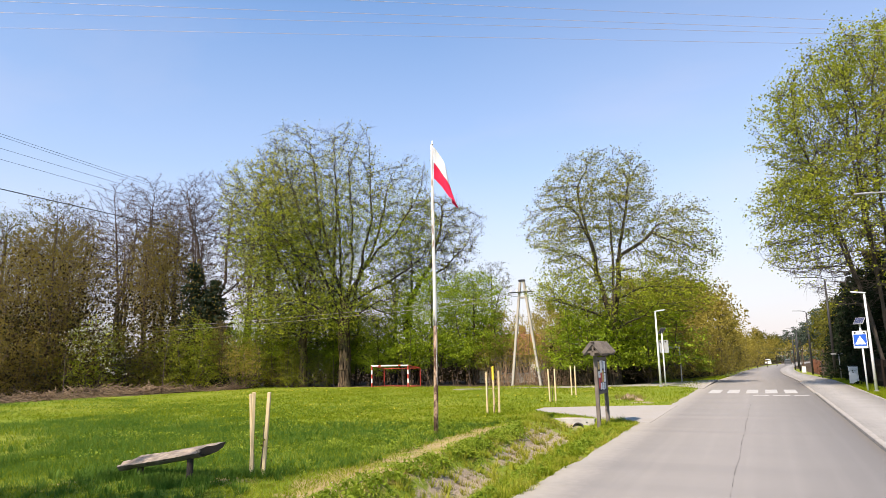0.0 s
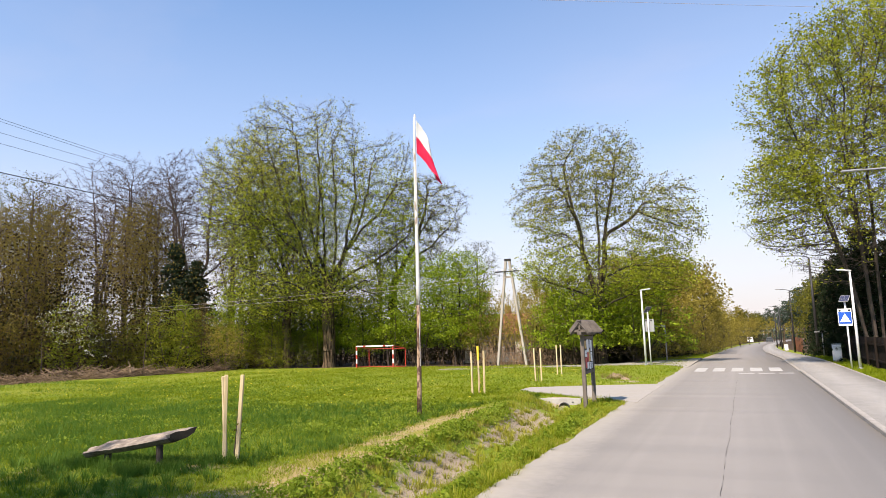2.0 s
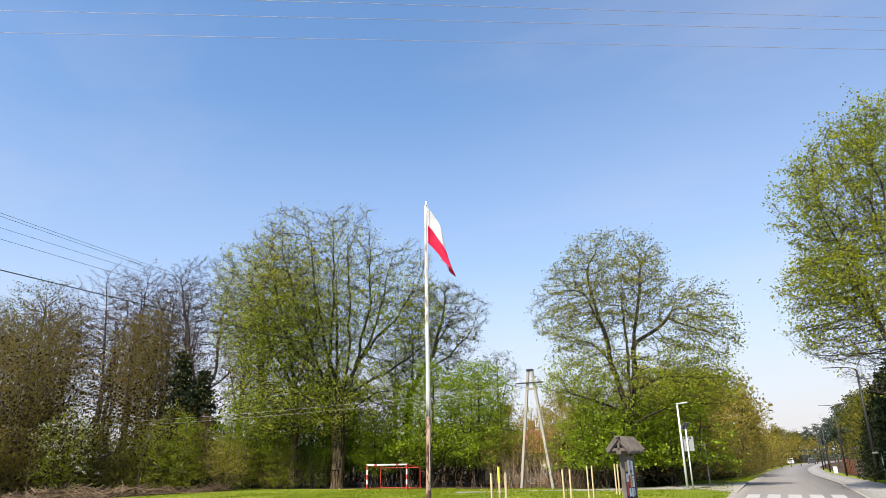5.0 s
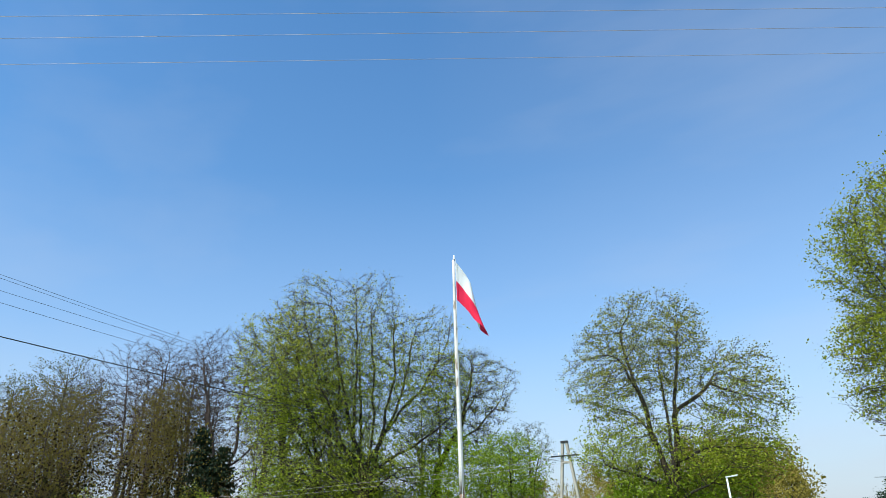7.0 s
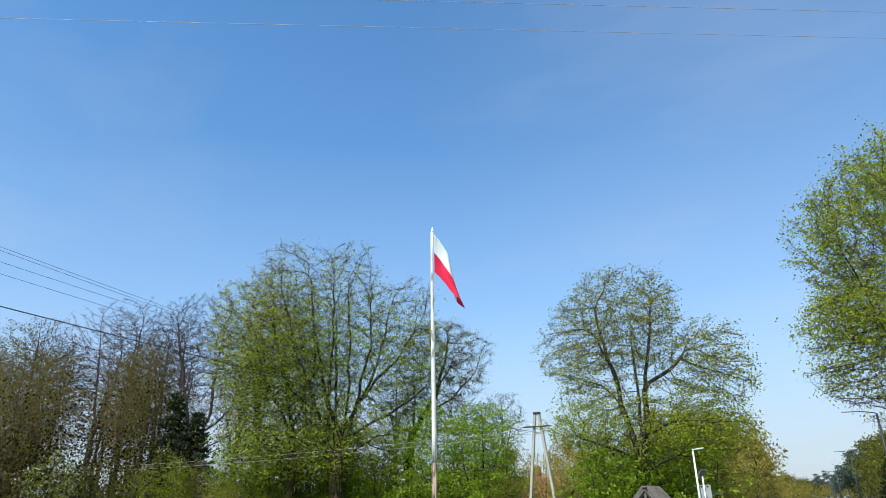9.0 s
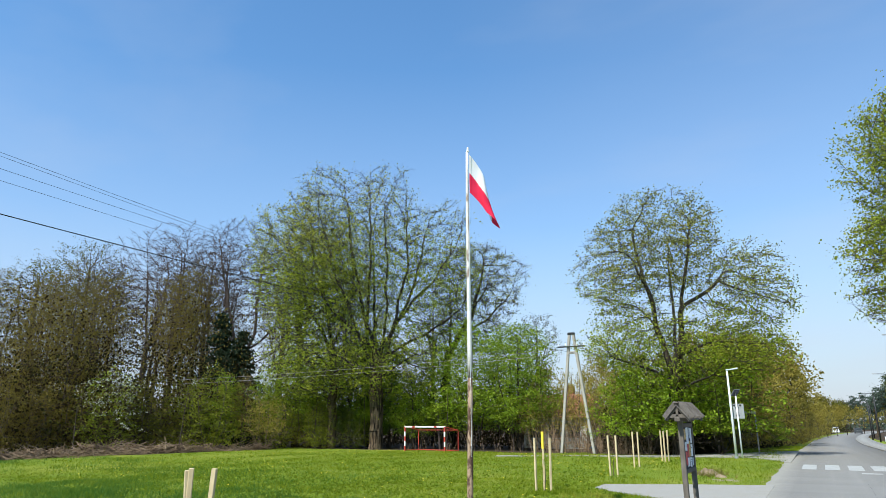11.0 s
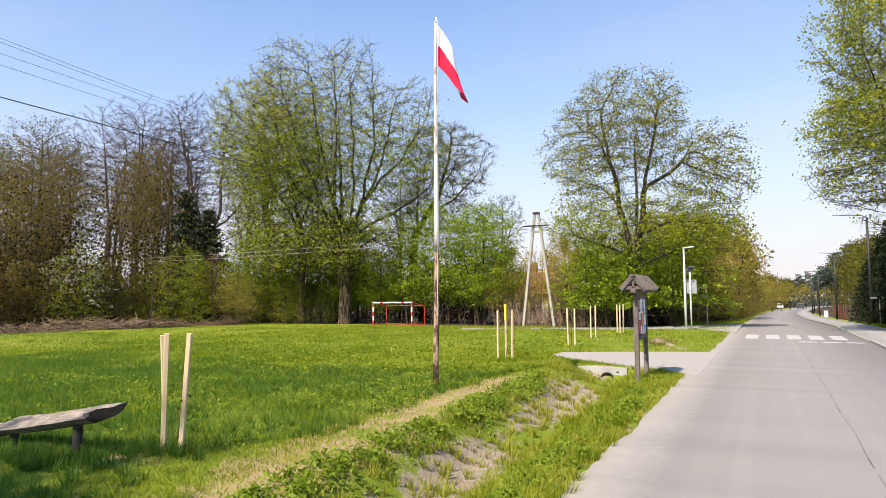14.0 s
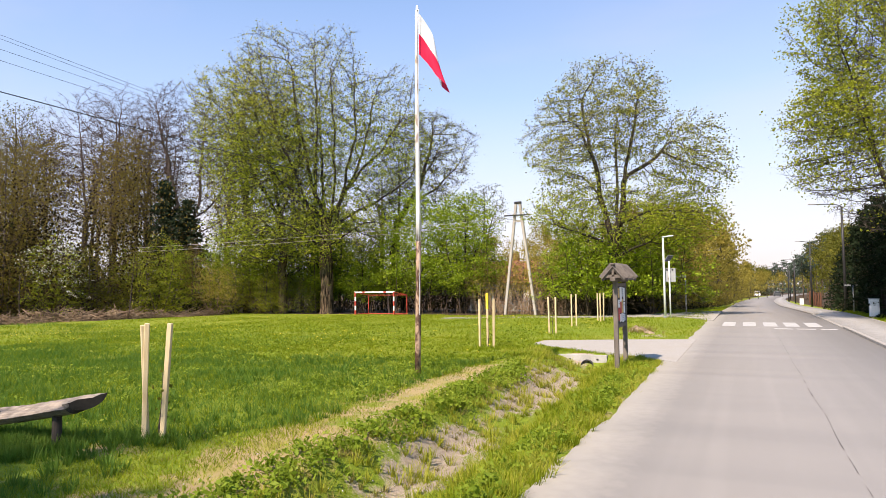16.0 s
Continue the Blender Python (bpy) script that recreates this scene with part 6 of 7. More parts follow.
def goal():
    """A small football goal with red and white posts."""
    a, b = Vector((-23.3, 39.55, 0)), Vector((-20.3, 39.35, 0))
    d = (b - a).normalized()
    mid = (a + b) / 2
    t = thing("football_goal", (mid.x, mid.y, ground_at(mid.x, mid.y)), "small steel football goal, red and white posts, no net", "goal", rz=math.degrees(math.atan2(d.y, d.x)))
    w, h, bk = (b - a).length / 2, 1.46, 1.0

    def banded(name, p0, p1, bands, start):
        p0, p1 = Vector(p0), Vector(p1)
        root = part(name, Shape().bar(p0, p1, 0.082, 0.082), GOAL_WHITE, t, "white post with red bands")
        for i in range(bands):
            if (i + start) % 2 and (bands < 9 or i in (3, 11)):
                q0, q1 = p0 + (p1 - p0) * (i / bands), p0 + (p1 - p0) * ((i + 1) / bands)
                part("red_band", Shape().bar(q0, q1, 0.09, 0.09, 0.003), GOAL_RED, root, "red painted band")

    banded("post", (-w, 0, 0), (-w, 0, h), 5, 1)
    banded("post", (w, 0, 0), (w, 0, h), 5, 1)
    banded("crossbar", (-w - 0.04, 0, h), (w + 0.04, 0, h), 15, 0)
    for s in (-1, 1):
        part("back_post", Shape().bar((s * w + 0.35, bk, 0), (s * w + 0.35, bk, h * 0.86), 0.045, 0.045), GOAL_RED, t, "red back post")
        part("top_stay", Shape().bar((s * w, 0, h), (s * w + 0.35, bk, h * 0.86), 0.05, 0.05), GOAL_RED, t, "red stay")
        part("ground_bar", Shape().bar((s * w, 0.04, 0.04), (s * w + 0.35, bk, 0.04), 0.05, 0.05), GOAL_RED, t, "red ground bar")
    part("back_bar", Shape().bar((-w + 0.35, bk, h * 0.86), (w + 0.35, bk, h * 0.86), 0.04, 0.04), GOAL_RED, t, "red back bar")
    part("ground_bar", Shape().bar((-w + 0.35, bk, 0.04), (w + 0.35, bk, 0.04), 0.05, 0.05), GOAL_RED, t, "red ground bar")


goal()


def notice_board():
    """A roofed wooden notice board; its long side faces the road."""
    y0, y1 = 17.15, 18.23
    x = -2.49
    g = ground_at(x, (y0 + y1) / 2)
    t = thing("notice_board", (x, (y0 + y1) / 2, g), "weathered grey wooden notice board with a gabled roof and posters", "notice board")
    half = (y1 - y0) / 2
    for s in (-1, 1):
        part("post", Shape().bar((0, s * half, -0.3), (0, s * half, 1.86), 0.095, 0.095, 0.01), WOOD_GREY, t, "square weathered post")
    part("panel", Shape().box((0, 0, 1.33), (0.05, 2 * half - 0.114, 0.86), None, 0.006), WOOD_DARK_SHADE, t, "dark back panel")
    for z in (0.90, 1.78):
        part("rail", Shape().box((0, 0, z), (0.10, 2 * half - 0.13, 0.08), None, 0.01), WOOD_GREY, t, "horizontal rail")
    part("beam", Shape().box((0, 0, 1.89), (0.11, 2 * half + 0.56, 0.08), None, 0.01), WOOD_GREY, t)
    # gabled roof of boards, ridge along the board
    run, rise, over = 0.23, 0.27, 0.27
    ridge = 2.205
    for s in (-1, 1):
        root = part("roof_slope", Shape().add([(0, -half - over, ridge - 0.02), (0, half + over, ridge - 0.02), (s * run, half + over, ridge - rise - 0.02), (s * run, -half - over, ridge - rise - 0.02),
                                              (0, -half - over, ridge - 0.05), (0, half + over, ridge - 0.05), (s * run, half + over, ridge - rise - 0.05), (s * run, -half - over, ridge - rise - 0.05)],
                                             [(0, 1, 2, 3), (4, 7, 6, 5), (0, 3, 7, 4), (1, 5, 6, 2), (2, 6, 7, 3), (0, 4, 5, 1)]), WOOD_SHINGLE, t, "grey boarded roof slope")
        n = 13
        rng = random.Random(8 + s)
        for i in range(n):
            yy = -half - over + (2 * half + 2 * over) * (i + 0.5) / n
            part("roof_board", Shape().bar((s * 0.01, yy, ridge + rng.uniform(0, 0.006)), (s * (run + rng.uniform(0.015, 0.045)), yy, ridge - rise * 1.05), 0.013, (2 * half + 2 * over) / n - 0.008, 0.004), WOOD_SHINGLE, root)
    part("ridge_board", Shape().box((0, 0, ridge + 0.01), (0.09, 2 * half + 2 * over + 0.04, 0.03), None, 0.006), WOOD_GREY, t)
    for e in (-1, 1):
        yy = e * (half + over - 0.06)
        for s in (-1, 1):
            part("rafter", Shape().bar((0, yy, ridge - 0.06), (s * run, yy, ridge - rise - 0.06), 0.045, 0.06), WOOD_GREY, t)
        part("collar_beam", Shape().box((0, yy, ridge - rise + 0.02), (2 * run * 0.9, 0.05, 0.07), None, 0.006), WOOD_GREY, t)
        part("king_post", Shape().box((0, yy, ridge - 0.16), (0.05, 0.05, 0.2), None, 0.006), WOOD_GREY, t)
        # dark sheet added behind the rafters for the shade under the roof
        part("gable_shade", Shape().add([(-run * 0.86, yy - e * 0.10, ridge - rise - 0.01), (run * 0.86, yy - e * 0.10, ridge - rise - 0.01), (0, yy - e * 0.10, ridge - 0.06), (-run * 0.86, yy - e * 0.12, ridge - rise - 0.01), (run * 0.86, yy - e * 0.12, ridge - rise - 0.01), (0, yy - e * 0.12, ridge - 0.06)], [(0, 1, 2), (3, 5, 4), (0, 3, 4, 1), (1, 4, 5, 2), (2, 5, 3, 0)]), WOOD_DARK_SHADE, t, "dark recessed sheet standing for the gable's shade")
    # posters on both faces
    rng = random.Random(17)
    spots = [(-0.33, 1.60, 0.21, 0.20, 3), (-0.08, 1.57, 0.24, 0.32, 0), (0.16, 1.62, 0.15, 0.21, 1), (0.35, 1.56, 0.17, 0.30, 0), (-0.31, 1.37, 0.24, 0.17, 0), (-0.10, 1.28, 0.17, 0.24, 2), (0.10, 1.31, 0.21, 0.30, 3), (0.33, 1.27, 0.20, 0.24, 0), (-0.33, 1.14, 0.19, 0.26, 2), (-0.12, 1.06, 0.22, 0.17, 0), (0.13, 1.05, 0.18, 0.19, 0), (0.34, 1.05, 0.17, 0.16, 1)]
    for side in (1, -1):
        for q, (yy, z, w, h, k) in enumerate(spots[:12 if side > 0 else 4]):
            sheet = part("poster", Shape().box((side * (0.030 + 0.002 * (q % 3)), yy, z), (0.004, w, h), Matrix.Rotation(rng.uniform(-0.09, 0.09), 4, "X"), 0.001), PAPERS[k], t, "posted paper sheet")
            for r in range((2, 0, 3, 1)[q % 4]):
                part("text_bar", Shape().box((side * 0.0385, yy + rng.uniform(-0.03, 0.03), z + h * (0.25 - 0.22 * r)), (0.002, w * rng.uniform(0.3, 0.6), 0.010), None, 0.0005), INK, sheet)


notice_board()


def culvert():
    """Concrete headwall with a pipe through it."""
    y, cx, cz, r = 19.66, -3.66, -0.27, 0.165
    x0, x1, z0, z1 = -4.42, -3.18, -0.75, 0.0
    t = thing("culvert_headwall", (cx, y, -0.6), "pale concrete culvert headwall with a black pipe mouth", "headwall")
    turns = sorted([2 * math.pi * (i + 0.5) / 28 for i in range(28)] + [math.atan2(b, a) % (2 * math.pi) for a in (x0 - cx, x1 - cx) for b in (z0 - cz, z1 - cz)])
    n = len(turns)
    front = []
    for i in range(n):
        a = turns[i]
        c, s = math.cos(a), math.sin(a)
        k = min((x1 - cx) / c if c > 0 else (x0 - cx) / c if c < 0 else 9, (z1 - cz) / s if s > 0 else (z0 - cz) / s)
        front.append(((c * r, s * r), (c * k, s * k)))
    sh = Shape()
    vs = []
    for dy in (-0.08, 0.08):
        for (ax, az), (bx, bz) in front:
            vs += [(ax, dy, az + cz + 0.6), (bx, dy, bz + cz + 0.6)]
    fs = []
    for i in range(n):
        j = (i + 1) % n
        A, B = 2 * i, 2 * j
        fs += [(A, B, B + 1, A + 1), (2 * n + A, 2 * n + A + 1, 2 * n + B + 1, 2 * n + B), (A, 2 * n + A, 2 * n + B, B), (A + 1, B + 1, 2 * n + B + 1, 2 * n + A + 1)]
    part("wall", sh.add(vs, fs), CONCRETE, t)
    pipe = Shape()
    vs = []
    for dy, rr_ in ((-0.16, r), (1.6, r), (1.6, r - 0.025), (-0.16, r - 0.025)):
        vs += [(rr_ * math.cos(2 * math.pi * i / 24), dy, rr_ * math.sin(2 * math.pi * i / 24) + cz + 0.6) for i in range(24)]
    fs = [(k * 24 + i, k * 24 + (i + 1) % 24, ((k + 1) % 4) * 24 + (i + 1) % 24, ((k + 1) % 4) * 24 + i) for k in range(4) for i in range(24)]
    part("pipe", pipe.add(vs, fs), PIPE, t, "black plastic pipe", True)
    part("pipe_end", Shape().tube([(0, 1.5, cz + 0.6), (0, 1.55, cz + 0.6)], r - 0.03, 16), PIPE, t)
    for dx in (-0.45, 0.25):
        part("lifting_eye", Shape().box((dx, -0.085, 0.50), (0.05, 0.02, 0.03), None, 0.004), STEEL_DARK, t)


culvert()


def soil_heap(x, y, r, h):
    """A low uneven heap of bare soil with straw on it."""
    n, m, vs, fs = 28, 9, [], []
    for j in range(m + 1):
        for i in range(n):
            a, q = 2 * math.pi * i / n, j / m
            k = 1 + 0.35 * noise.noise((math.cos(a) * 1.3, math.sin(a) * 1.3, 5.0))
            px, py = math.cos(a) * r * q * k, math.sin(a) * r * 0.75 * q * k
            vs.append((px, py, h * (1 - q * q) * (1 + 0.5 * noise.noise((px * 6, py * 6, 2.0))) - 0.05 * q))
    fs = [(j * n + i, j * n + (i + 1) % n, (j + 1) * n + (i + 1) % n, (j + 1) * n + i) for j in range(m) for i in range(n)]
    piece("soil_heap", Shape().add(vs, fs), SOIL_HEAP, (x, y, ground_at(x, y)), "low heap of bare tan soil and straw by the side road", "soil heap", smooth=True)


SOIL_HEAP = surface("heap_soil", (0.09, 0.065, 0.04), (0.30, 0.225, 0.145), 2.5, 14.0, 0.95, bump=0.8, depth=0.03)
soil_heap(-3.72, 28.3, 0.5, 0.2)
soil_heap(-3.2, 27.6, 0.28, 0.1)


# ---- crossing signs and lamps ----
def crossing_lamp(x, y, height, aim, label):
    t = thing("crossing_lamp", (x, y, ground_at(x, y)), label, "street lamp", "crossing lamps")
    part("pole", Shape().tube([(0, 0, -0.2), (0, 0, height * 0.5), (0, 0, height)], [0.065, 0.055, 0.04], 12), STEEL_WHITE, t, "white tapered pole", True)
    part("base_plate", Shape().tube([(0, 0, 0.0), (0, 0, 0.06)], 0.11, 12), STEEL_GREY, t)
    d = Vector((math.cos(aim), math.sin(aim), 0.10))
    head = part("lamp_head", Shape().bar(Vector((0, 0, height - 0.02)) - d * 0.06, Vector((0, 0, height)) + d * 0.52, 0.15, 0.05, 0.015), STEEL_WHITE, t, "flat white lamp head")
    part("lens", Shape().bar(Vector((0, 0, height - 0.035)) + d * 0.15, Vector((0, 0, height - 0.035)) + d * 0.48, 0.11, 0.02, 0.004), WHITE_SIGN, head)


def sign_post(x, y, height, label):
    t = thing("crossing_sign", (x, y, ground_at(x, y)), label, "road sign", "crossing signs")
    part("pole", Shape().tube([(0, 0, -0.2), (0, 0, height)], 0.038, 12), STEEL_WHITE, t, "white tubular pole", True)
    return t


def solar_panel(t, z, tilt_x, aim):
    m = Matrix.Rotation(aim, 4, "Z") @ Matrix.Rotation(tilt_x, 4, "X")
    p = part("solar_panel", Shape().box((0, 0, z), (0.40, 0.025, 0.44), m, 0.005), STEEL_GREY, t, "tilted solar panel")
    for i in range(4):
        for j in range(4):
            c = Vector((0, 0, z)) + m.to_3x3() @ Vector((-0.14 + 0.093 * i, -0.015, -0.15 + 0.10 * j))
            part("cell", Shape().box(c, (0.086, 0.006, 0.092), m, 0.001), SOLAR, p)
    part("bracket", Shape().bar((0, 0, z - 0.30), (0, 0.02, z), 0.03, 0.03), STEEL_GREY, t)


# the near face of the crossing sign on the far side of the road
crossing_lamp(5.80, 34.2, 4.35, math.pi + 0.1, "slim white crossing lamp on a tapered pole by the pavement")
blue = sign_post(5.50, 34.35, 3.05, "blue crossing sign with a white triangle under a solar panel")
plate = part("sign_plate", Shape().box((-0.06, -0.06, 2.27), (0.54, 0.025, 0.76), None, 0.012), WHITE_SIGN, blue, "white backing plate")
part("blue_field", Shape().box((-0.06, -0.077, 2.24), (0.49, 0.008, 0.52), None, 0.003), BLUE, plate, "blue square field")
part("triangle", Shape().add([(-0.27, -0.084, 2.06), (0.15, -0.084, 2.06), (-0.06, -0.084, 2.44), (-0.27, -0.08, 2.06), (0.15, -0.08, 2.06), (-0.06, -0.08, 2.44)], [(0, 1, 2), (3, 5, 4), (0, 3, 4, 1), (1, 4, 5, 2), (2, 5, 3, 0)]), WHITE_SIGN, plate, "white triangle")
part("mark", Shape().bar((-0.10, -0.088, 2.09), (-0.05, -0.088, 2.30), 0.05, 0.006, 0.001), BLACK_PAINT, plate, "dark plain mark")
part("mark", Shape().bar((-0.02, -0.088, 2.09), (-0.06, -0.088, 2.20), 0.04, 0.006, 0.001), BLACK_PAINT, plate, "dark plain mark")
for dx in (-0.24, 0.12):
    part("warning_light", Shape().tube([(dx, -0.065, 2.57), (dx, -0.09, 2.57)], 0.045, 12), STEEL_DARK, plate, "round dark warning light")
part("lower_plate", Shape().box((-0.06, -0.06, 1.92), (0.54, 0.02, 0.02), None, 0.003), BLUE, plate)
solar_panel(blue, 3.10, -0.85, -0.5)

# the pair on this side, seen from behind
crossing_lamp(-3.92, 39.4, 4.30, 0.15, "slim white crossing lamp on a tapered pole at the verge")
back = sign_post(-3.66, 39.5, 3.0, "crossing sign seen from its grey back under a solar panel")
plate = part("sign_plate", Shape().box((0.05, 0.06, 2.25), (0.52, 0.025, 0.72), None, 0.012), STEEL_GREY, back, "grey metal sign back")
for z in (2.05, 2.42):
    part("clamp", Shape().box((0.0, 0.035, z), (0.16, 0.04, 0.05), None, 0.004), STEEL_DARK, plate)
for dx in (-0.12, 0.16):
    part("warning_light", Shape().tube([(dx, 0.04, 2.53), (dx, 0.075, 2.53)], 0.05, 12), STEEL_DARK, plate, "round dark warning light")
solar_panel(back, 3.15, 0.75, 0.9)

name_sign = thing("finger_sign", (-3.2, 43.6, ground_at(-3.2, 43.6)), "grey post with a short finger sign at the side road", "road sign")
part("pole", Shape().tube([(0, 0, -0.2), (0, 0, 2.30)], 0.035, 10), STEEL_GREY, name_sign, "grey pole", True)
part("finger", Shape().box((-0.36, 0, 2.26), (0.66, 0.03, 0.13), None, 0.006), STEEL_GREY, name_sign, "grey finger plate")
far_sign = thing("finger_sign", (5.95, 50.0, ground_at(5.95, 50.0)), "dark post with a short cross plate before the spruces", "road sign")
part("pole", Shape().tube([(0, 0, -0.2), (0, 0, 1.72)], 0.035, 10), STEEL_GREY, far_sign, "grey pole", True)
part("finger", Shape().box((-0.1, 0, 1.70), (0.70, 0.03, 0.10), None, 0.006), STEEL_GREY, far_sign, "grey plate")


def cabinet(x, y, w, h, label):
    t = thing("utility_cabinet", (x, y, ground_at(x, y)), label, "cabinet", "utility cabinets")
    part("body", Shape().box((0, 0, h / 2), (w, 0.30, h), None, 0.012), WHITE_SIGN, t)
    part("door", Shape().box((0, -0.157, h * 0.52), (w * 0.86, 0.016, h * 0.8), None, 0.006), STEEL_WHITE, t, "pale door")
    part("cap", Shape().box((0, 0, h + 0.015), (w + 0.05, 0.36, 0.05), None, 0.012), STEEL_GREY, t, "grey cap")
    part("plinth", Shape().box((0, 0, 0.04), (w + 0.02, 0.32, 0.12), None, 0.01), KERB, t)


cabinet(5.82, 42.0, 0.42, 0.95, "pale grey utility cabinet beside the pavement")
cabinet(5.75, 89.5, 0.40, 0.80, "small white utility cabinet on the verge")


def street_lamp(x, y, h, arm, label):
    z = ground_at(x, y)
    t = thing("street_lamp", (x, y, z), label, "street lamp", "street lamps")
    part("pole", Shape().tube([(0, 0, -0.3), (0, 0, h * 0.5), (0, 0, h)], [0.10, 0.085, 0.065], 12), STEEL_DARK, t, "dark pole", True)
    pts = [(-arm * (1 - math.cos(a)), 0, h + 0.25 * math.sin(a)) for a in np.linspace(0, math.pi / 2, 7)]
    part("arm", Shape().tube(pts, 0.03, 8), STEEL_DARK, t, "curved arm", True)
    part("lamp_head", Shape().bar((-arm, 0, h + 0.25), (-arm - 0.45, 0, h + 0.27), 0.12, 0.07, 0.02), STEEL_GREY, t, "pale lamp head")


street_lamp(5.95, 53.5, 7.0, 1.5, "tall dark street lamp before the spruces")
street_lamp(6.15, 81.0, 6.6, 0.9, "dark street lamp with a curved arm on the verge")
street_lamp(5.95, 103.5, 5.7, 0.8, "dark street lamp on the verge")
street_lamp(6.0, 120.0, 5.6, 0.8, "dark street lamp on the verge")
street_lamp(7.4, 142.0, 5.6, 0.8, "dark street lamp on the verge")
# lamp above the crossing on a long arm
long_arm = thing("street_lamp", (9.2, 31.8, ground_at(9.2, 31.8)), "tall street lamp with a long arm reaching over the pavement", "street lamp", "street lamps")
part("pole", Shape().tube([(0, 0, -0.3), (0, 0, 8.2)], [0.11, 0.07], 12), STEEL_GREY, long_arm, "grey pole", True)
part("arm", Shape().tube([(0, 0, 8.0), (-1.6, 0, 8.25), (-2.9, 0, 8.3)], 0.035, 8), STEEL_GREY, long_arm, "long arm", True)
part("lamp_head", Shape().bar((-2.9, 0, 8.3), (-3.6, 0, 8.33), 0.16, 0.07, 0.02), STEEL_GREY, long_arm, "pale flat lamp head")


def fence(x0, y0, x1, y1, h, material, label, gap=0.012, width=0.14):
    n = max(2, int(math.hypot(x1 - x0, y1 - y0) / (width + gap)))
    t = thing("board_fence", (x0, y0, ground_at(x0, y0)), label, "fence", rz=math.degrees(math.atan2(y1 - y0, x1 - x0)))
    board = Shape().box((0, 0, h / 2), (width, 0.022, h), None, 0.004).mesh("board", material)
    rng = random.Random(n)
    length = math.hypot(x1 - x0, y1 - y0)
    for i in range(n):
        o = part("board", board, material, t)
        o.location = (length * (i + 0.5) / n, rng.uniform(-0.006, 0.006), rng.uniform(-0.01, 0.03) + float(drop(y0 + (y1 - y0) * i / n)) - float(drop(y0)))
    for z in (0.35, h - 0.3):
        part("rail", Shape().box((length / 2, 0.04, z), (length, 0.05, 0.08), None, 0.006), material, t)
    for i in range(int(length / 2.4) + 1):
        part("post", Shape().box((min(i * 2.4, length - 0.05), 0.09, h / 2), (0.09, 0.09, h + 0.06), None, 0.008), material, t)


fence(6.45, 22.0, 6.55, 44.0, 1.36, WOOD_FENCE, "dark brown solid board fence behind the verge")
fence(6.75, 78.0, 7.1, 97.0, 1.45, FENCE_RED, "red-brown board fence along the verge")


# ---- overhead line ----
def h_pole(x, y, h, label):
    """Two-legged line pole with its legs joined at the top."""
    t = thing("line_pole", (x, y, ground_at(x, y)), label, "utility pole")
    part("leg", Shape().bar((-0.98, 0, -0.3), (-0.12, 0, h), 0.16, 0.16, 0.025), CONCRETE_POLE, t, "pale square concrete leg")
    part("leg", Shape().bar((1.08, -0.15, -0.3), (0.12, 0, h), 0.16, 0.16, 0.025), CONCRETE_POLE, t, "pale square concrete leg")
    part("top_block", Shape().box((0, 0, h + 0.03), (0.42, 0.24, 0.14), None, 0.02), STEEL_DARK, t, "dark top clamp")
    part("spacer", Shape().box((0, 0, h - 1.1), (0.42, 0.12, 0.14), None, 0.015), CONCRETE_POLE, t)
    arm = part("crossarm", Shape().box((0, -0.14, h - 0.75), (1.7, 0.08, 0.08), None, 0.008), STEEL_DARK, t, "thin steel crossarm")
    for dx in (-0.78, -0.35, 0.35, 0.78):
        part("insulator", Shape().tube([(dx, -0.14, h - 0.71), (dx, -0.14, h - 0.62), (dx, -0.14, h - 0.55)], [0.03, 0.045, 0.025], 8), WHITE_SIGN, arm)
    return t


h_pole(-12.56, 41.2, 6.85, "pale two-legged concrete line pole at the meadow's edge")
near_pole = thing("line_pole", (-13.2, 2.2, ground_at(-13.2, 2.2)), "pale concrete line pole carrying wires over the meadow", "utility pole")
part("shaft", Shape().tube([(0, 0, -0.3), (0, 0, 7.6)], [0.16, 0.10], 10), CONCRETE_POLE, near_pole, "", True)
part("crossarm", Shape().box((0, 0, 7.1), (1.6, 0.08, 0.08), None, 0.008), STEEL_DARK, near_pole, "steel crossarm")
far_pole = thing("line_pole", (12.1, 14.9, ground_at(12.1, 14.9)), "pale concrete line pole across the road", "utility pole")
part("shaft", Shape().tube([(0, 0, -0.3), (0, 0, 6.4)], [0.16, 0.10], 10), CONCRETE_POLE, far_pole, "", True)


def wire(a, b, sag, r, material, label):
    a, b = Vector(a), Vector(b)
    pts = []
    for u in np.linspace(0, 1, 41):
        p = a.lerp(b, float(u))
        p.z -= 4 * sag * float(u) * (1 - float(u))
        pts.append(p - a)
    piece("overhead_wire", Shape().tube(pts, r, 5), material, a, label, "wire", group="overhead wires", smooth=True)


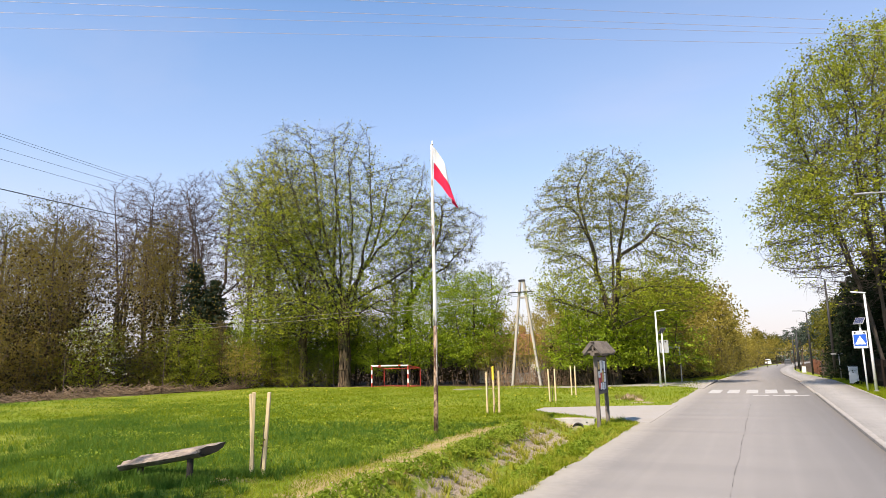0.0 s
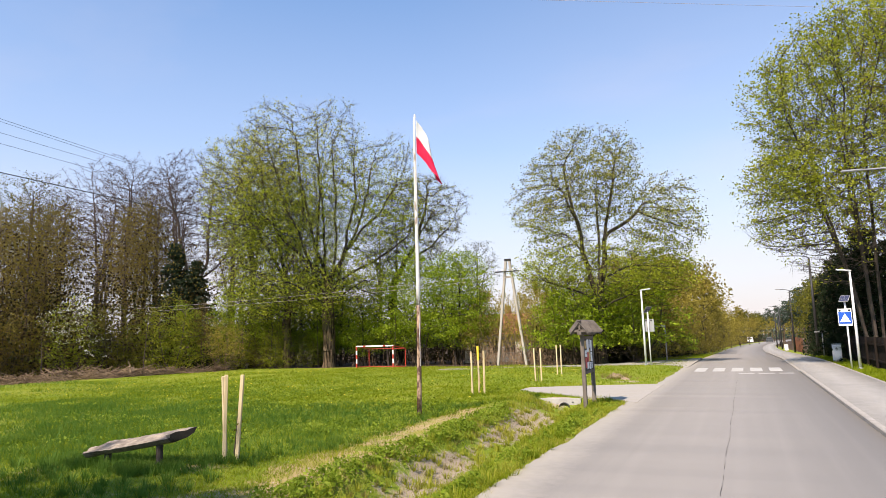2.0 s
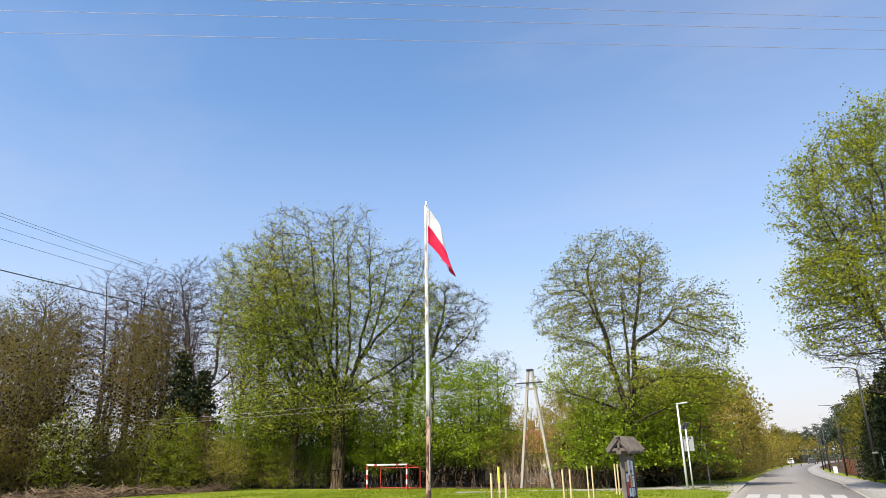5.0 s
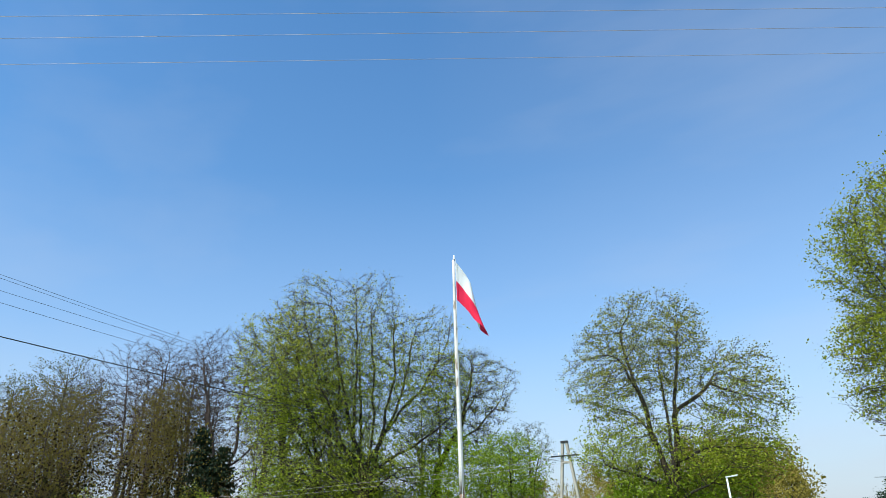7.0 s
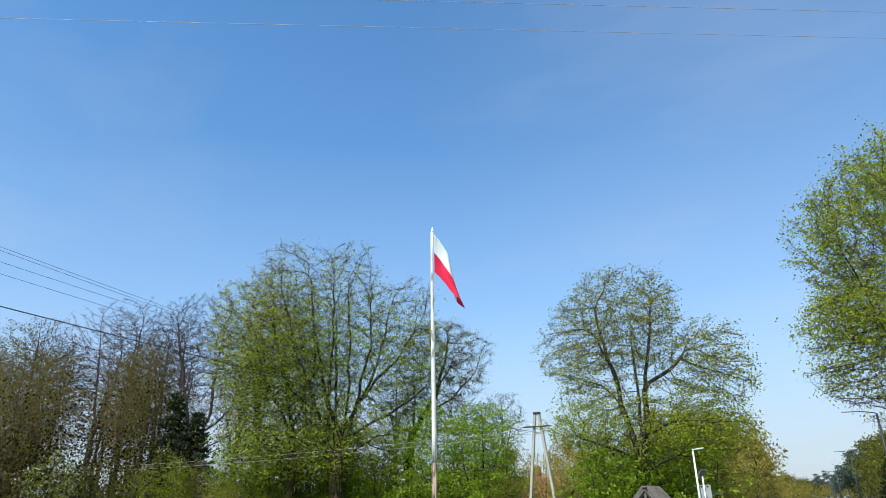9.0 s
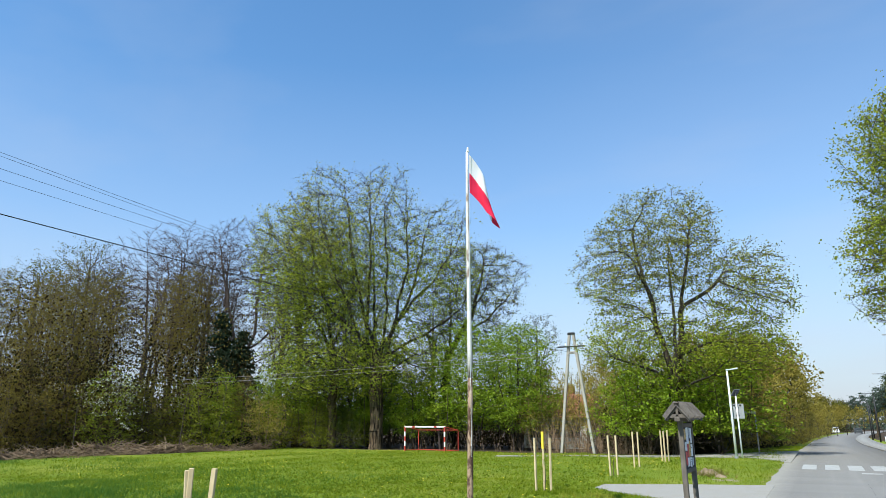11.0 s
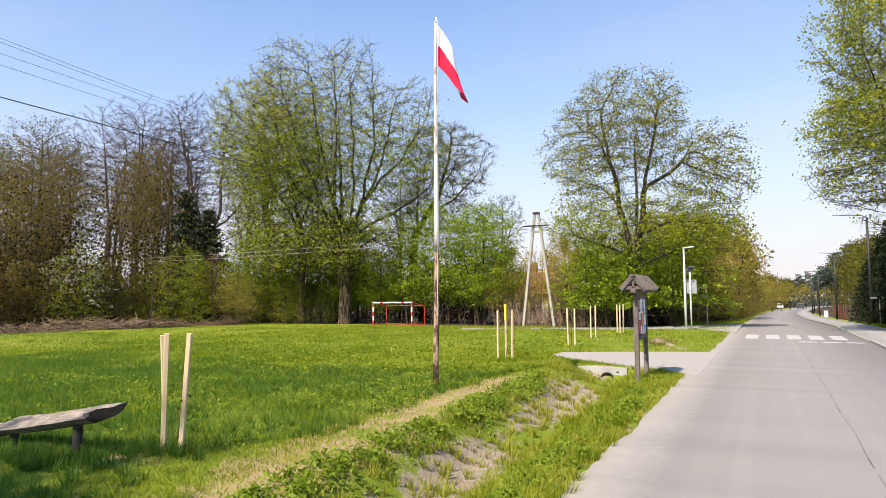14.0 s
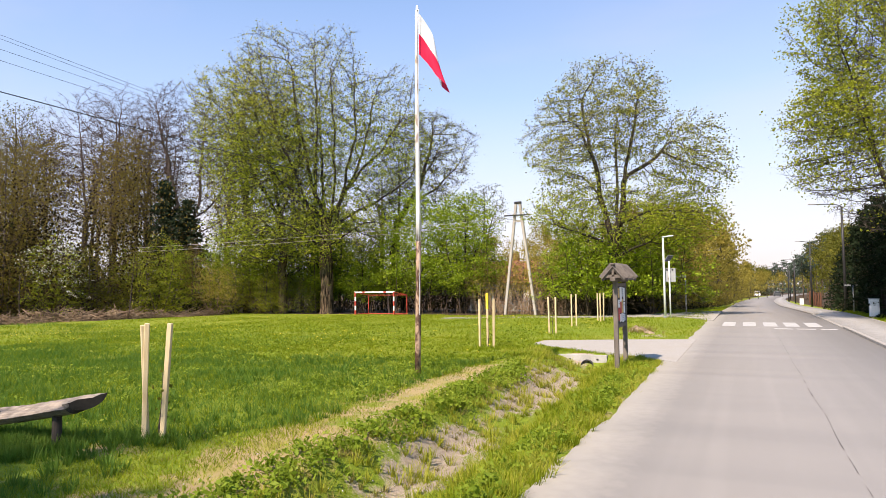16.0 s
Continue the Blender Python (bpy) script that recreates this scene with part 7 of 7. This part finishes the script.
THIN = "thin grey overhead wire between line poles"
for i, (dx, dz) in enumerate(((-0.1, -0.04), (0.35, -0.16), (-0.35, -0.34), (0.1, -0.75))):
    wire((-13.2 + dx, 2.2, 7.35 + dz), (-12.45 + (-0.78, -0.35, 0.35, 0.78)[i], 41.06, (6.15, 6.1, 6.15, 5.85)[i]), 0.35, 0.004, WIRE_DARK, THIN)
wire((-13.3, 2.2, 5.9), (-12.5, 41.1, 5.75), 0.25, 0.011, CABLE, "black insulated overhead cable along the meadow")
for y0, z0, y1, z1 in ((3.70, 7.10, 10.4, 6.0), (3.99, 6.99, 10.89, 6.13), (4.34, 6.97, 11.38, 6.31), (4.72, 6.90, 11.97, 6.43)):
    sy, sz = (y1 - y0) / 14, (z1 - z0) / 14
    wire((-13.2, y0 - 4.2 * sy, z0 - 4.2 * sz), (12.0, y0 + 21 * sy, z0 + 21 * sz), 0.02, 0.0024, WIRE, "thin grey overhead wire crossing the road")
for dz in (0.0, -0.28):
    wire((-12.6, 41.1, 6.0 + dz), (-46.0, 33.0, 4.6 + dz), 0.3, 0.007, WIRE, "thin overhead wire passing before the trees")
wire((-12.3, 41.1, 6.1), (-4.0, 52.0, 4.8), 0.3, 0.010, CABLE, "thin overhead wire to the houses")


# ---- buildings and vehicles far off ----
def house(x, y, w, d, h, rz, label):
    t = thing("house", (x, y, ground_at(x, y)), label, "house", rz=rz)
    part("wall", Shape().box((0, 0, h / 2), (w, d, h), None, 0.01), PLASTER, t, "white plastered wall")
    o = 0.4
    roof = part("roof", Shape().add([(-w / 2 - o, -d / 2 - o, h - 0.1), (w / 2 + o, -d / 2 - o, h - 0.1), (w / 2 + o, d / 2 + o, h - 0.1), (-w / 2 - o, d / 2 + o, h - 0.1), (-w / 2 - o, 0, h + 1.6), (w / 2 + o, 0, h + 1.6)],
                                    [(0, 1, 5, 4), (2, 3, 4, 5), (0, 4, 3), (1, 2, 5), (0, 3, 2, 1)]), ROOF_TILE, t, "red-brown tiled roof")
    part("chimney", Shape().box((w * 0.2, 0.3, h + 1.7), (0.5, 0.5, 1.0), None, 0.02), ROOF_TILE, roof)
    for dx in (-w * 0.3, 0.0, w * 0.3):
        win = part("window", Shape().box((dx, -d / 2 - 0.02, h * 0.55), (1.0, 0.06, 1.1), None, 0.01), WHITE_SIGN, t, "white framed window")
        part("pane", Shape().box((dx, -d / 2 - 0.055, h * 0.55), (0.84, 0.02, 0.94), None, 0.004), DARK_GLASS, win)


house(-17.3, 51.8, 4.6, 4.0, 2.3, 8, "white plastered house half hidden behind bare bushes")


def vehicle(x, y, l, w, h, body, label, name, rz=90.0):
    z = float(drop(y)) + 0.012
    t = thing(name, (x, y, z), label, "vehicle", rz=rz)
    r = 0.32
    part("body", Shape().prism([(-l / 2, -w / 2), (l / 2, -w / 2), (l / 2, w / 2), (-l / 2, w / 2)], r * 0.7, h * 0.55), body, t)
    part("cabin", Shape().add([(-l / 2 + 0.1, -w / 2 + 0.08, h * 0.55), (l / 2 - 0.9, -w / 2 + 0.08, h * 0.55), (l / 2 - 0.9, w / 2 - 0.08, h * 0.55), (-l / 2 + 0.1, w / 2 - 0.08, h * 0.55), (-l / 2 + 0.3, -w / 2 + 0.18, h), (l / 2 - 1.5, -w / 2 + 0.18, h), (l / 2 - 1.5, w / 2 - 0.18, h), (-l / 2 + 0.3, w / 2 - 0.18, h)],
                              [(0, 1, 5, 4), (1, 2, 6, 5), (2, 3, 7, 6), (3, 0, 4, 7), (4, 5, 6, 7)]), body, t)
    part("windscreen", Shape().box((-l / 2 + 0.18, 0, h * 0.78), (0.03, w - 0.4, h * 0.28), Matrix.Rotation(0.25, 4, "Y"), 0.004), DARK_GLASS, t)
    for sx in (-1, 1):
        for sy in (-1, 1):
            wheel = part("wheel", Shape().tube([(sx * l * 0.32, sy * (w / 2 - 0.18), r), (sx * l * 0.32, sy * (w / 2 + 0.01), r)], r, 14), RUBBER, t)
            part("rim", Shape().tube([(sx * l * 0.32, sy * (w / 2 + 0.01), r), (sx * l * 0.32, sy * (w / 2 + 0.02), r)], r * 0.6, 10), STEEL_GREY, wheel)


vehicle(2.7, 219.0, 4.0, 1.7, 1.55, CAR_WHITE, "small white van parked far down the road", "van")
vehicle(7.8, 214.0, 4.2, 1.75, 1.45, CAR_DARK, "dark car far down the road", "car")


# ---- ground cover ----
def brush_pile():
    rng = np.random.default_rng(66)
    n = 1500
    u = rng.uniform(0, 1, n)
    across = rng.normal(0, 0.42, n)
    mound = 0.2 + 0.42 * np.exp(-((u - 0.42) / 0.16) ** 2) + 0.34 * np.exp(-((u - 0.74) / 0.07) ** 2) + 0.12 * np.sin(u * 40)
    x = np.interp(u, [0, 0.35, 0.7, 1], [-37.2, -36.6, -35.8, -33.2]) + across
    y = np.interp(u, [0, 0.35, 0.7, 1], [21.6, 26.4, 31.4, 37.0]) + rng.normal(0, 0.4, n)
    z = rng.uniform(0, 1, n) * np.clip(mound, 0.08, 1) * np.exp(-(across / 0.6) ** 2) + 0.02
    a = rng.uniform(0, 6.283, n)
    ln = rng.uniform(0.3, 1.3, n)
    d = np.stack([np.cos(a), np.sin(a), rng.normal(0.04, 0.22, n)], -1) * ln[:, None] / 2
    p = np.stack([x, y, z + land(x, y)], -1)
    p[:, 2] += np.abs(d[:, 2])
    r = rng.uniform(0.008, 0.026, n)
    v, f = frustums(p - d, p + d, r, r * 0.5, 5)
    tagged(new("brushwood_pile", soup("brushwood_pile", v, f, BRUSH, True)), "long low pile of dry cut brushwood at the wood's edge", "brushwood", kind="stuff")


BRUSH = surface("dry_brushwood", (0.05, 0.032, 0.02), (0.33, 0.235, 0.15), 0.9, 20.0, 0.9)
brush_pile()


def blades(name, n, box, height, width, material, label, seed, allow):
    """Grass blades over a stretch of ground."""
    rng = np.random.default_rng(seed)
    x, y = rng.uniform(box[0], box[1], n), box[2] + (box[3] - box[2]) * rng.uniform(0, 1, n) ** 1.25
    ok = rng.uniform(0, 1, n) < allow(x, y)
    x, y = x[ok], y[ok]
    n = len(x)
    tuft = 0.65 + 0.9 * np.clip(lump(x, y, 0.8) + 0.3, 0, 1)
    h = height * rng.uniform(0.5, 1.25, n) * tuft
    a = rng.uniform(0, 6.283, n)
    w = width * rng.uniform(0.7, 1.3, n)
    z = land(x, y) - 0.01
    base = np.stack([x, y, z], -1)
    across = np.stack([np.cos(a), np.sin(a), np.zeros(n)], -1) * w[:, None]
    tip = base + np.stack([rng.normal(0, 0.55, n) * h, rng.normal(0, 0.55, n) * h, h], -1)
    v = np.stack([base - across, base + across, tip], 1).reshape(-1, 3)
    tagged(new(name, soup(name, v, np.arange(n * 3).reshape(n, 3), material)), label, "grass", kind="stuff")


def on_meadow(x, y):
    way = np.interp(y, [-10, 7, 9, 12, 14, 16.5, 18.5], [-4.2, -4.22, -4.45, -4.85, -4.95, -4.85, -4.7])
    k = 1 - 0.85 * np.exp(-((x - way) / 0.45) ** 4) * (y < 17.5)
    side = x - ditch_line(y)
    k = k * (1 - 0.92 * np.exp(-((side + 0.42) / 0.42) ** 2) * (y < 19.8))
    k = k * (1 - 0.55 * np.exp(-(side / 0.3) ** 2) * (y < 19.8))
    apron = (y > 18.6) & (y < 25.2) & (x > -5.9) & (y > 18.75 + (-1.7 - x) * 0.78) & (y < 25.2 + (x + 1.7) * 0.42)
    k = k * ~apron * (x < ROAD_L - 0.02 + 0.08 * np.sin(y * 5))
    k = k * (y < wood_edge(x) + 1.0)
    return k


blades("grass", 200000, (-13.5, -1.6, 4.8, 24.0), 0.06, 0.006, GRASS_BLADE, "fresh green meadow grass", 101, on_meadow)
blades("grass", 60000, (-24.0, -1.6, 16.0, 41.0), 0.09, 0.013, GRASS_BLADE, "fresh green meadow grass further off", 102, on_meadow)
blades("grass", 46000, (-34.0, -13.0, 8.0, 40.0), 0.09, 0.014, GRASS_BLADE, "fresh green meadow grass by the wood", 103, on_meadow)
blades("long_grass", 100000, (-22.0, -5.4, 6.0, 17.5), 0.12, 0.006, GRASS_DEEP, "longer deep green grass in the meadow", 107, lambda x, y: on_meadow(x, y) * np.clip(0.6 + 1.8 * lump(x, y, 0.2), 0.05, 1))
blades("long_grass", 60000, (-38.0, -12.0, 6.0, 27.0), 0.13, 0.011, GRASS_DEEP, "longer deep green grass towards the wood", 109, lambda x, y: on_meadow(x, y) * np.clip(0.6 + 1.8 * lump(x, y, 0.2) - 0.05 * (y - 14), 0.05, 1))
blades("verge_grass", 34000, (-3.2, -1.62, 4.5, 19.6), 0.10, 0.006, GRASS_YELLOW, "thick verge grass between ditch and road", 104, on_meadow)
blades("path_grass", 9000, (-6.0, -3.9, 4.8, 18.5), 0.04, 0.007, GRASS_YELLOW, "short yellow-green grass on the worn path", 108, lambda x, y: 0.8 + 0 * x)
blades("verge_grass", 9000, (-6.0, -1.75, 42.0, 72.0), 0.12, 0.016, GRASS_BLADE, "green verge grass under the roadside trees", 110, lambda x, y: (x > np.interp(y, [42, 48, 62, 72], [-3.0, -5.8, -4.4, -3.6])) * (x < -1.75))
blades("dry_grass", 11000, (-5.9, -2.0, 4.8, 19.5), 0.045, 0.006, GRASS_DRY, "short dry yellowed grass along the path and ditch", 105, lambda x, y: 0.9 + 0 * x)
blades("verge_grass", 14000, (5.2, 6.4, 18.0, 60.0), 0.12, 0.015, GRASS_BLADE, "green verge grass before the fence", 106, lambda x, y: 1.0 + 0 * x)


def tufts(name, spots, count, length, material, label, seed):
    """Clumps of splayed blades."""
    rng = np.random.default_rng(seed)
    x, y = np.array([p[0] for p in spots]), np.array([p[1] for p in spots])
    z = land(x, y)
    k = len(x) * count
    i = np.repeat(np.arange(len(x)), count)
    size = np.repeat(rng.uniform(0.6, 1.3, len(x)), count)
    a, r = rng.uniform(0, 6.283, k), rng.uniform(0, 0.06, k) * size
    base = np.stack([x[i] + r * np.cos(a), y[i] + r * np.sin(a), z[i] - 0.01], -1)
    h = length * size * rng.uniform(0.6, 1.2, k)
    out = h * rng.uniform(0.2, 0.8, k)
    tip = base + np.stack([out * np.cos(a), out * np.sin(a), h], -1)
    w = np.stack([-np.sin(a), np.cos(a), np.zeros(k)], -1) * 0.007
    v = np.stack([base - w, base + w, tip], 1).reshape(-1, 3)
    tagged(new(name, soup(name, v, np.arange(k * 3).reshape(k, 3), material)), label, "grass", kind="stuff")


def ditch_tufts():
    rng = np.random.default_rng(140)
    def spots(n, lo, hi, y0=5.0, y1=19.3):
        y = y0 + (y1 - y0) * rng.uniform(0, 1, n)
        return list(zip(ditch_line(y) + rng.uniform(lo, hi, n), y))
    tufts("ditch_grass", spots(620, -1.1, 1.3), 22, 0.15, GRASS_YELLOW, "yellow-green grass clumps in the ditch", 141)
    tufts("ditch_grass", spots(380, 0.3, 1.5), 22, 0.15, GRASS_BLADE, "fresh green grass clumps on the verge", 142)
    tufts("ditch_grass", spots(160, -1.0, -0.2), 16, 0.10, GRASS_DRY, "dry straw clumps on the ditch's sandy side", 143)
    # the deep green also paints the shade under and before the bench
    tufts("bench_grass", [(rng.uniform(-8.9, -6.9), rng.uniform(7.5, 8.3)) for i in range(110)] + [(rng.uniform(-9.5, -5.4), rng.uniform(6.0, 7.6)) for i in range(120)], 20, 0.17, GRASS_DEEP, "deep green grass that darkens the shade under and before the bench", 146)
    def meadow(n, x0, x1, y0, y1):
        x, y = rng.uniform(x0, x1, n), y0 + (y1 - y0) * rng.uniform(0, 1, n) ** 1.3
        ok = (lump(x, y, 0.45) + 0.4 * lump(x, y, 1.5) > -0.02) & (on_meadow(x, y) > 0.8) & (x < -5.15)
        return list(zip(x[ok], y[ok]))
    tufts("meadow_tuft", meadow(2600, -15, -5.1, 7.5, 17.5), 14, 0.14, GRASS_DEEP, "soft deep green tufts of longer meadow grass", 148)
    tufts("meadow_tuft", meadow(2200, -20, -5.1, 8.5, 30), 12, 0.12, GRASS_BLADE, "fresh green tufts of longer meadow grass", 149)
    tufts("dry_tuft", [(-3.7 + rng.normal(0, 0.4), 28.1 + rng.normal(0, 0.35)) for i in range(46)], 16, 0.22, GRASS_DRY, "dry straw tuft on a soil mound by the side road", 147)
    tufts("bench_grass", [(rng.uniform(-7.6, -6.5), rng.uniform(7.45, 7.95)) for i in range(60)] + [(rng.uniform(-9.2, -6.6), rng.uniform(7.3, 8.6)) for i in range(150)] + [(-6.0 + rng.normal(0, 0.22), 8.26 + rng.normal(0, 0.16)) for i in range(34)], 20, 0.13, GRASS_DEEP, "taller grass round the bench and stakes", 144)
    tufts("ditch_grass", [(rng.choice((rng.uniform(-5.9, -4.4), rng.uniform(-3.15, -2.6))), rng.uniform(18.2, 20.4)) for i in range(90)], 20, 0.13, GRASS_YELLOW, "yellow-green grass round the headwall", 145)


ditch_tufts()


def pebbles():
    rng = np.random.default_rng(150)
    n = 420
    y = rng.uniform(5.0, 19.0, n)
    x = np.where(rng.uniform(0, 1, n) < 0.6, ditch_line(y) - 0.4 + rng.normal(0, 0.25, n), -4.6 + rng.normal(0, 0.3, n))
    z = land(x, y)
    r = rng.uniform(0.004, 0.013, n)
    p = np.stack([x, y, z - 0.004], -1)
    v, f = frustums(p, p + np.stack([rng.normal(0, 0.3, n) * r, rng.normal(0, 0.3, n) * r, r * 1.1], -1), r, r * 0.55, 6)
    tops = np.arange(n)[:, None] * 12 + 6 + np.arange(6)[None]
    me = soup("pebbles", v, np.concatenate([f, tops[:, [0, 1, 2]], tops[:, [0, 2, 3]], tops[:, [0, 3, 5]], tops[:, [3, 4, 5]]]), CONCRETE)
    tagged(new("pebbles", me), "small pale stones on bare soil and path", "stones", kind="stuff")


pebbles()


def weeds():
    """Broad-leaved rosettes along the ditch's upper edge and on the verge."""
    rng = np.random.default_rng(120)
    p, s = [], []
    spots = [(float(ditch_line(y)) - 0.95 + rng.normal(0, 0.14), y) for y in np.concatenate([rng.uniform(6, 17, 125), rng.uniform(12, 16.5, 70), rng.uniform(5.2, 9, 26)])]
    spots += [(rng.uniform(-2.3, -1.85), y) for y in rng.uniform(6.5, 16, 85)]
    spots += [(rng.uniform(-7.5, -5.2), rng.uniform(11.5, 16)) for i in range(70)]
    for x, y in spots:
        z = ground_at(x, y)
        for j in range(int(rng.integers(22, 60))):
            a, r = rng.uniform(0, 6.283), rng.uniform(0.0, 0.19)
            p.append((x + r * math.cos(a), y + r * math.sin(a), z + rng.uniform(0.01, 0.15) * (1.1 - r * 3)))
            s.append(rng.uniform(0.03, 0.085))
    tagged(new("weeds", leaf_soup("weeds", np.array(p), np.array(s), rng, WEED_LEAF, 0.6, 0.26)), "broad-leaved green weeds along the ditch", "weeds", kind="stuff")


weeds()


def herbs():
    """Low clover and herb leaves in patches between the grass."""
    rng = np.random.default_rng(160)
    for n, x0, x1, y0, y1, size, bias, m, label in ((30000, -27, -5.2, 15, 38, 0.085, 0.15, CLOVER, "yellow-green clover and herbs across the meadow"), (9000, -16, -5.0, 8.5, 17, 0.06, -0.05, WEED_LEAF, "low green herbs in the near meadow"), (5000, -2.9, -1.8, 5, 18, 0.05, 0.1, WEED_LEAF, "low green herbs on the verge")):
        x, y = rng.uniform(x0, x1, n), rng.uniform(y0, y1, n)
        ok = (rng.uniform(0, 1, n) < np.clip((lump(x, y, 0.35) + 0.6 * lump(x, y, 1.7) + bias) * 2.2, 0.02, 1) * on_meadow(x, y))
        x, y = x[ok], y[ok]
        z = land(x, y) + rng.uniform(0.02, 0.09, len(x))
        tagged(new("meadow_herbs", leaf_soup("meadow_herbs", np.stack([x, y, z], -1), size * rng.uniform(0.6, 1.4, len(x)), rng, m, 1.2)), label, "herbs", kind="stuff")


herbs()


def dandelions():
    rng = np.random.default_rng(130)
    n = 700
    x, y = rng.uniform(-28, -5.5, n), rng.uniform(17, 39.5, n)
    ok = (rng.uniform(0, 1, n) < np.clip(lump(x, y, 0.12) * 2 + 0.4, 0.05, 1)) & (y < wood_edge(x))
    x, y = x[ok], y[ok]
    k = len(x)
    z = land(x, y) + rng.uniform(0.06, 0.15, k)
    r = rng.uniform(0.010, 0.022, k)
    v, f = frustums(np.stack([x, y, z], -1), np.stack([x, y, z + 0.015], -1), r, r * 0.6, 6)
    tops = np.arange(k)[:, None] * 12 + 6 + np.arange(6)[None]
    me = soup("dandelions", v, np.concatenate([f, tops[:, [0, 1, 2]], tops[:, [0, 2, 3]], tops[:, [0, 3, 5]], tops[:, [3, 4, 5]]]), DANDELION)
    tagged(new("dandelions", me), "yellow dandelion heads scattered over the meadow", "flowers", kind="stuff")


dandelions()
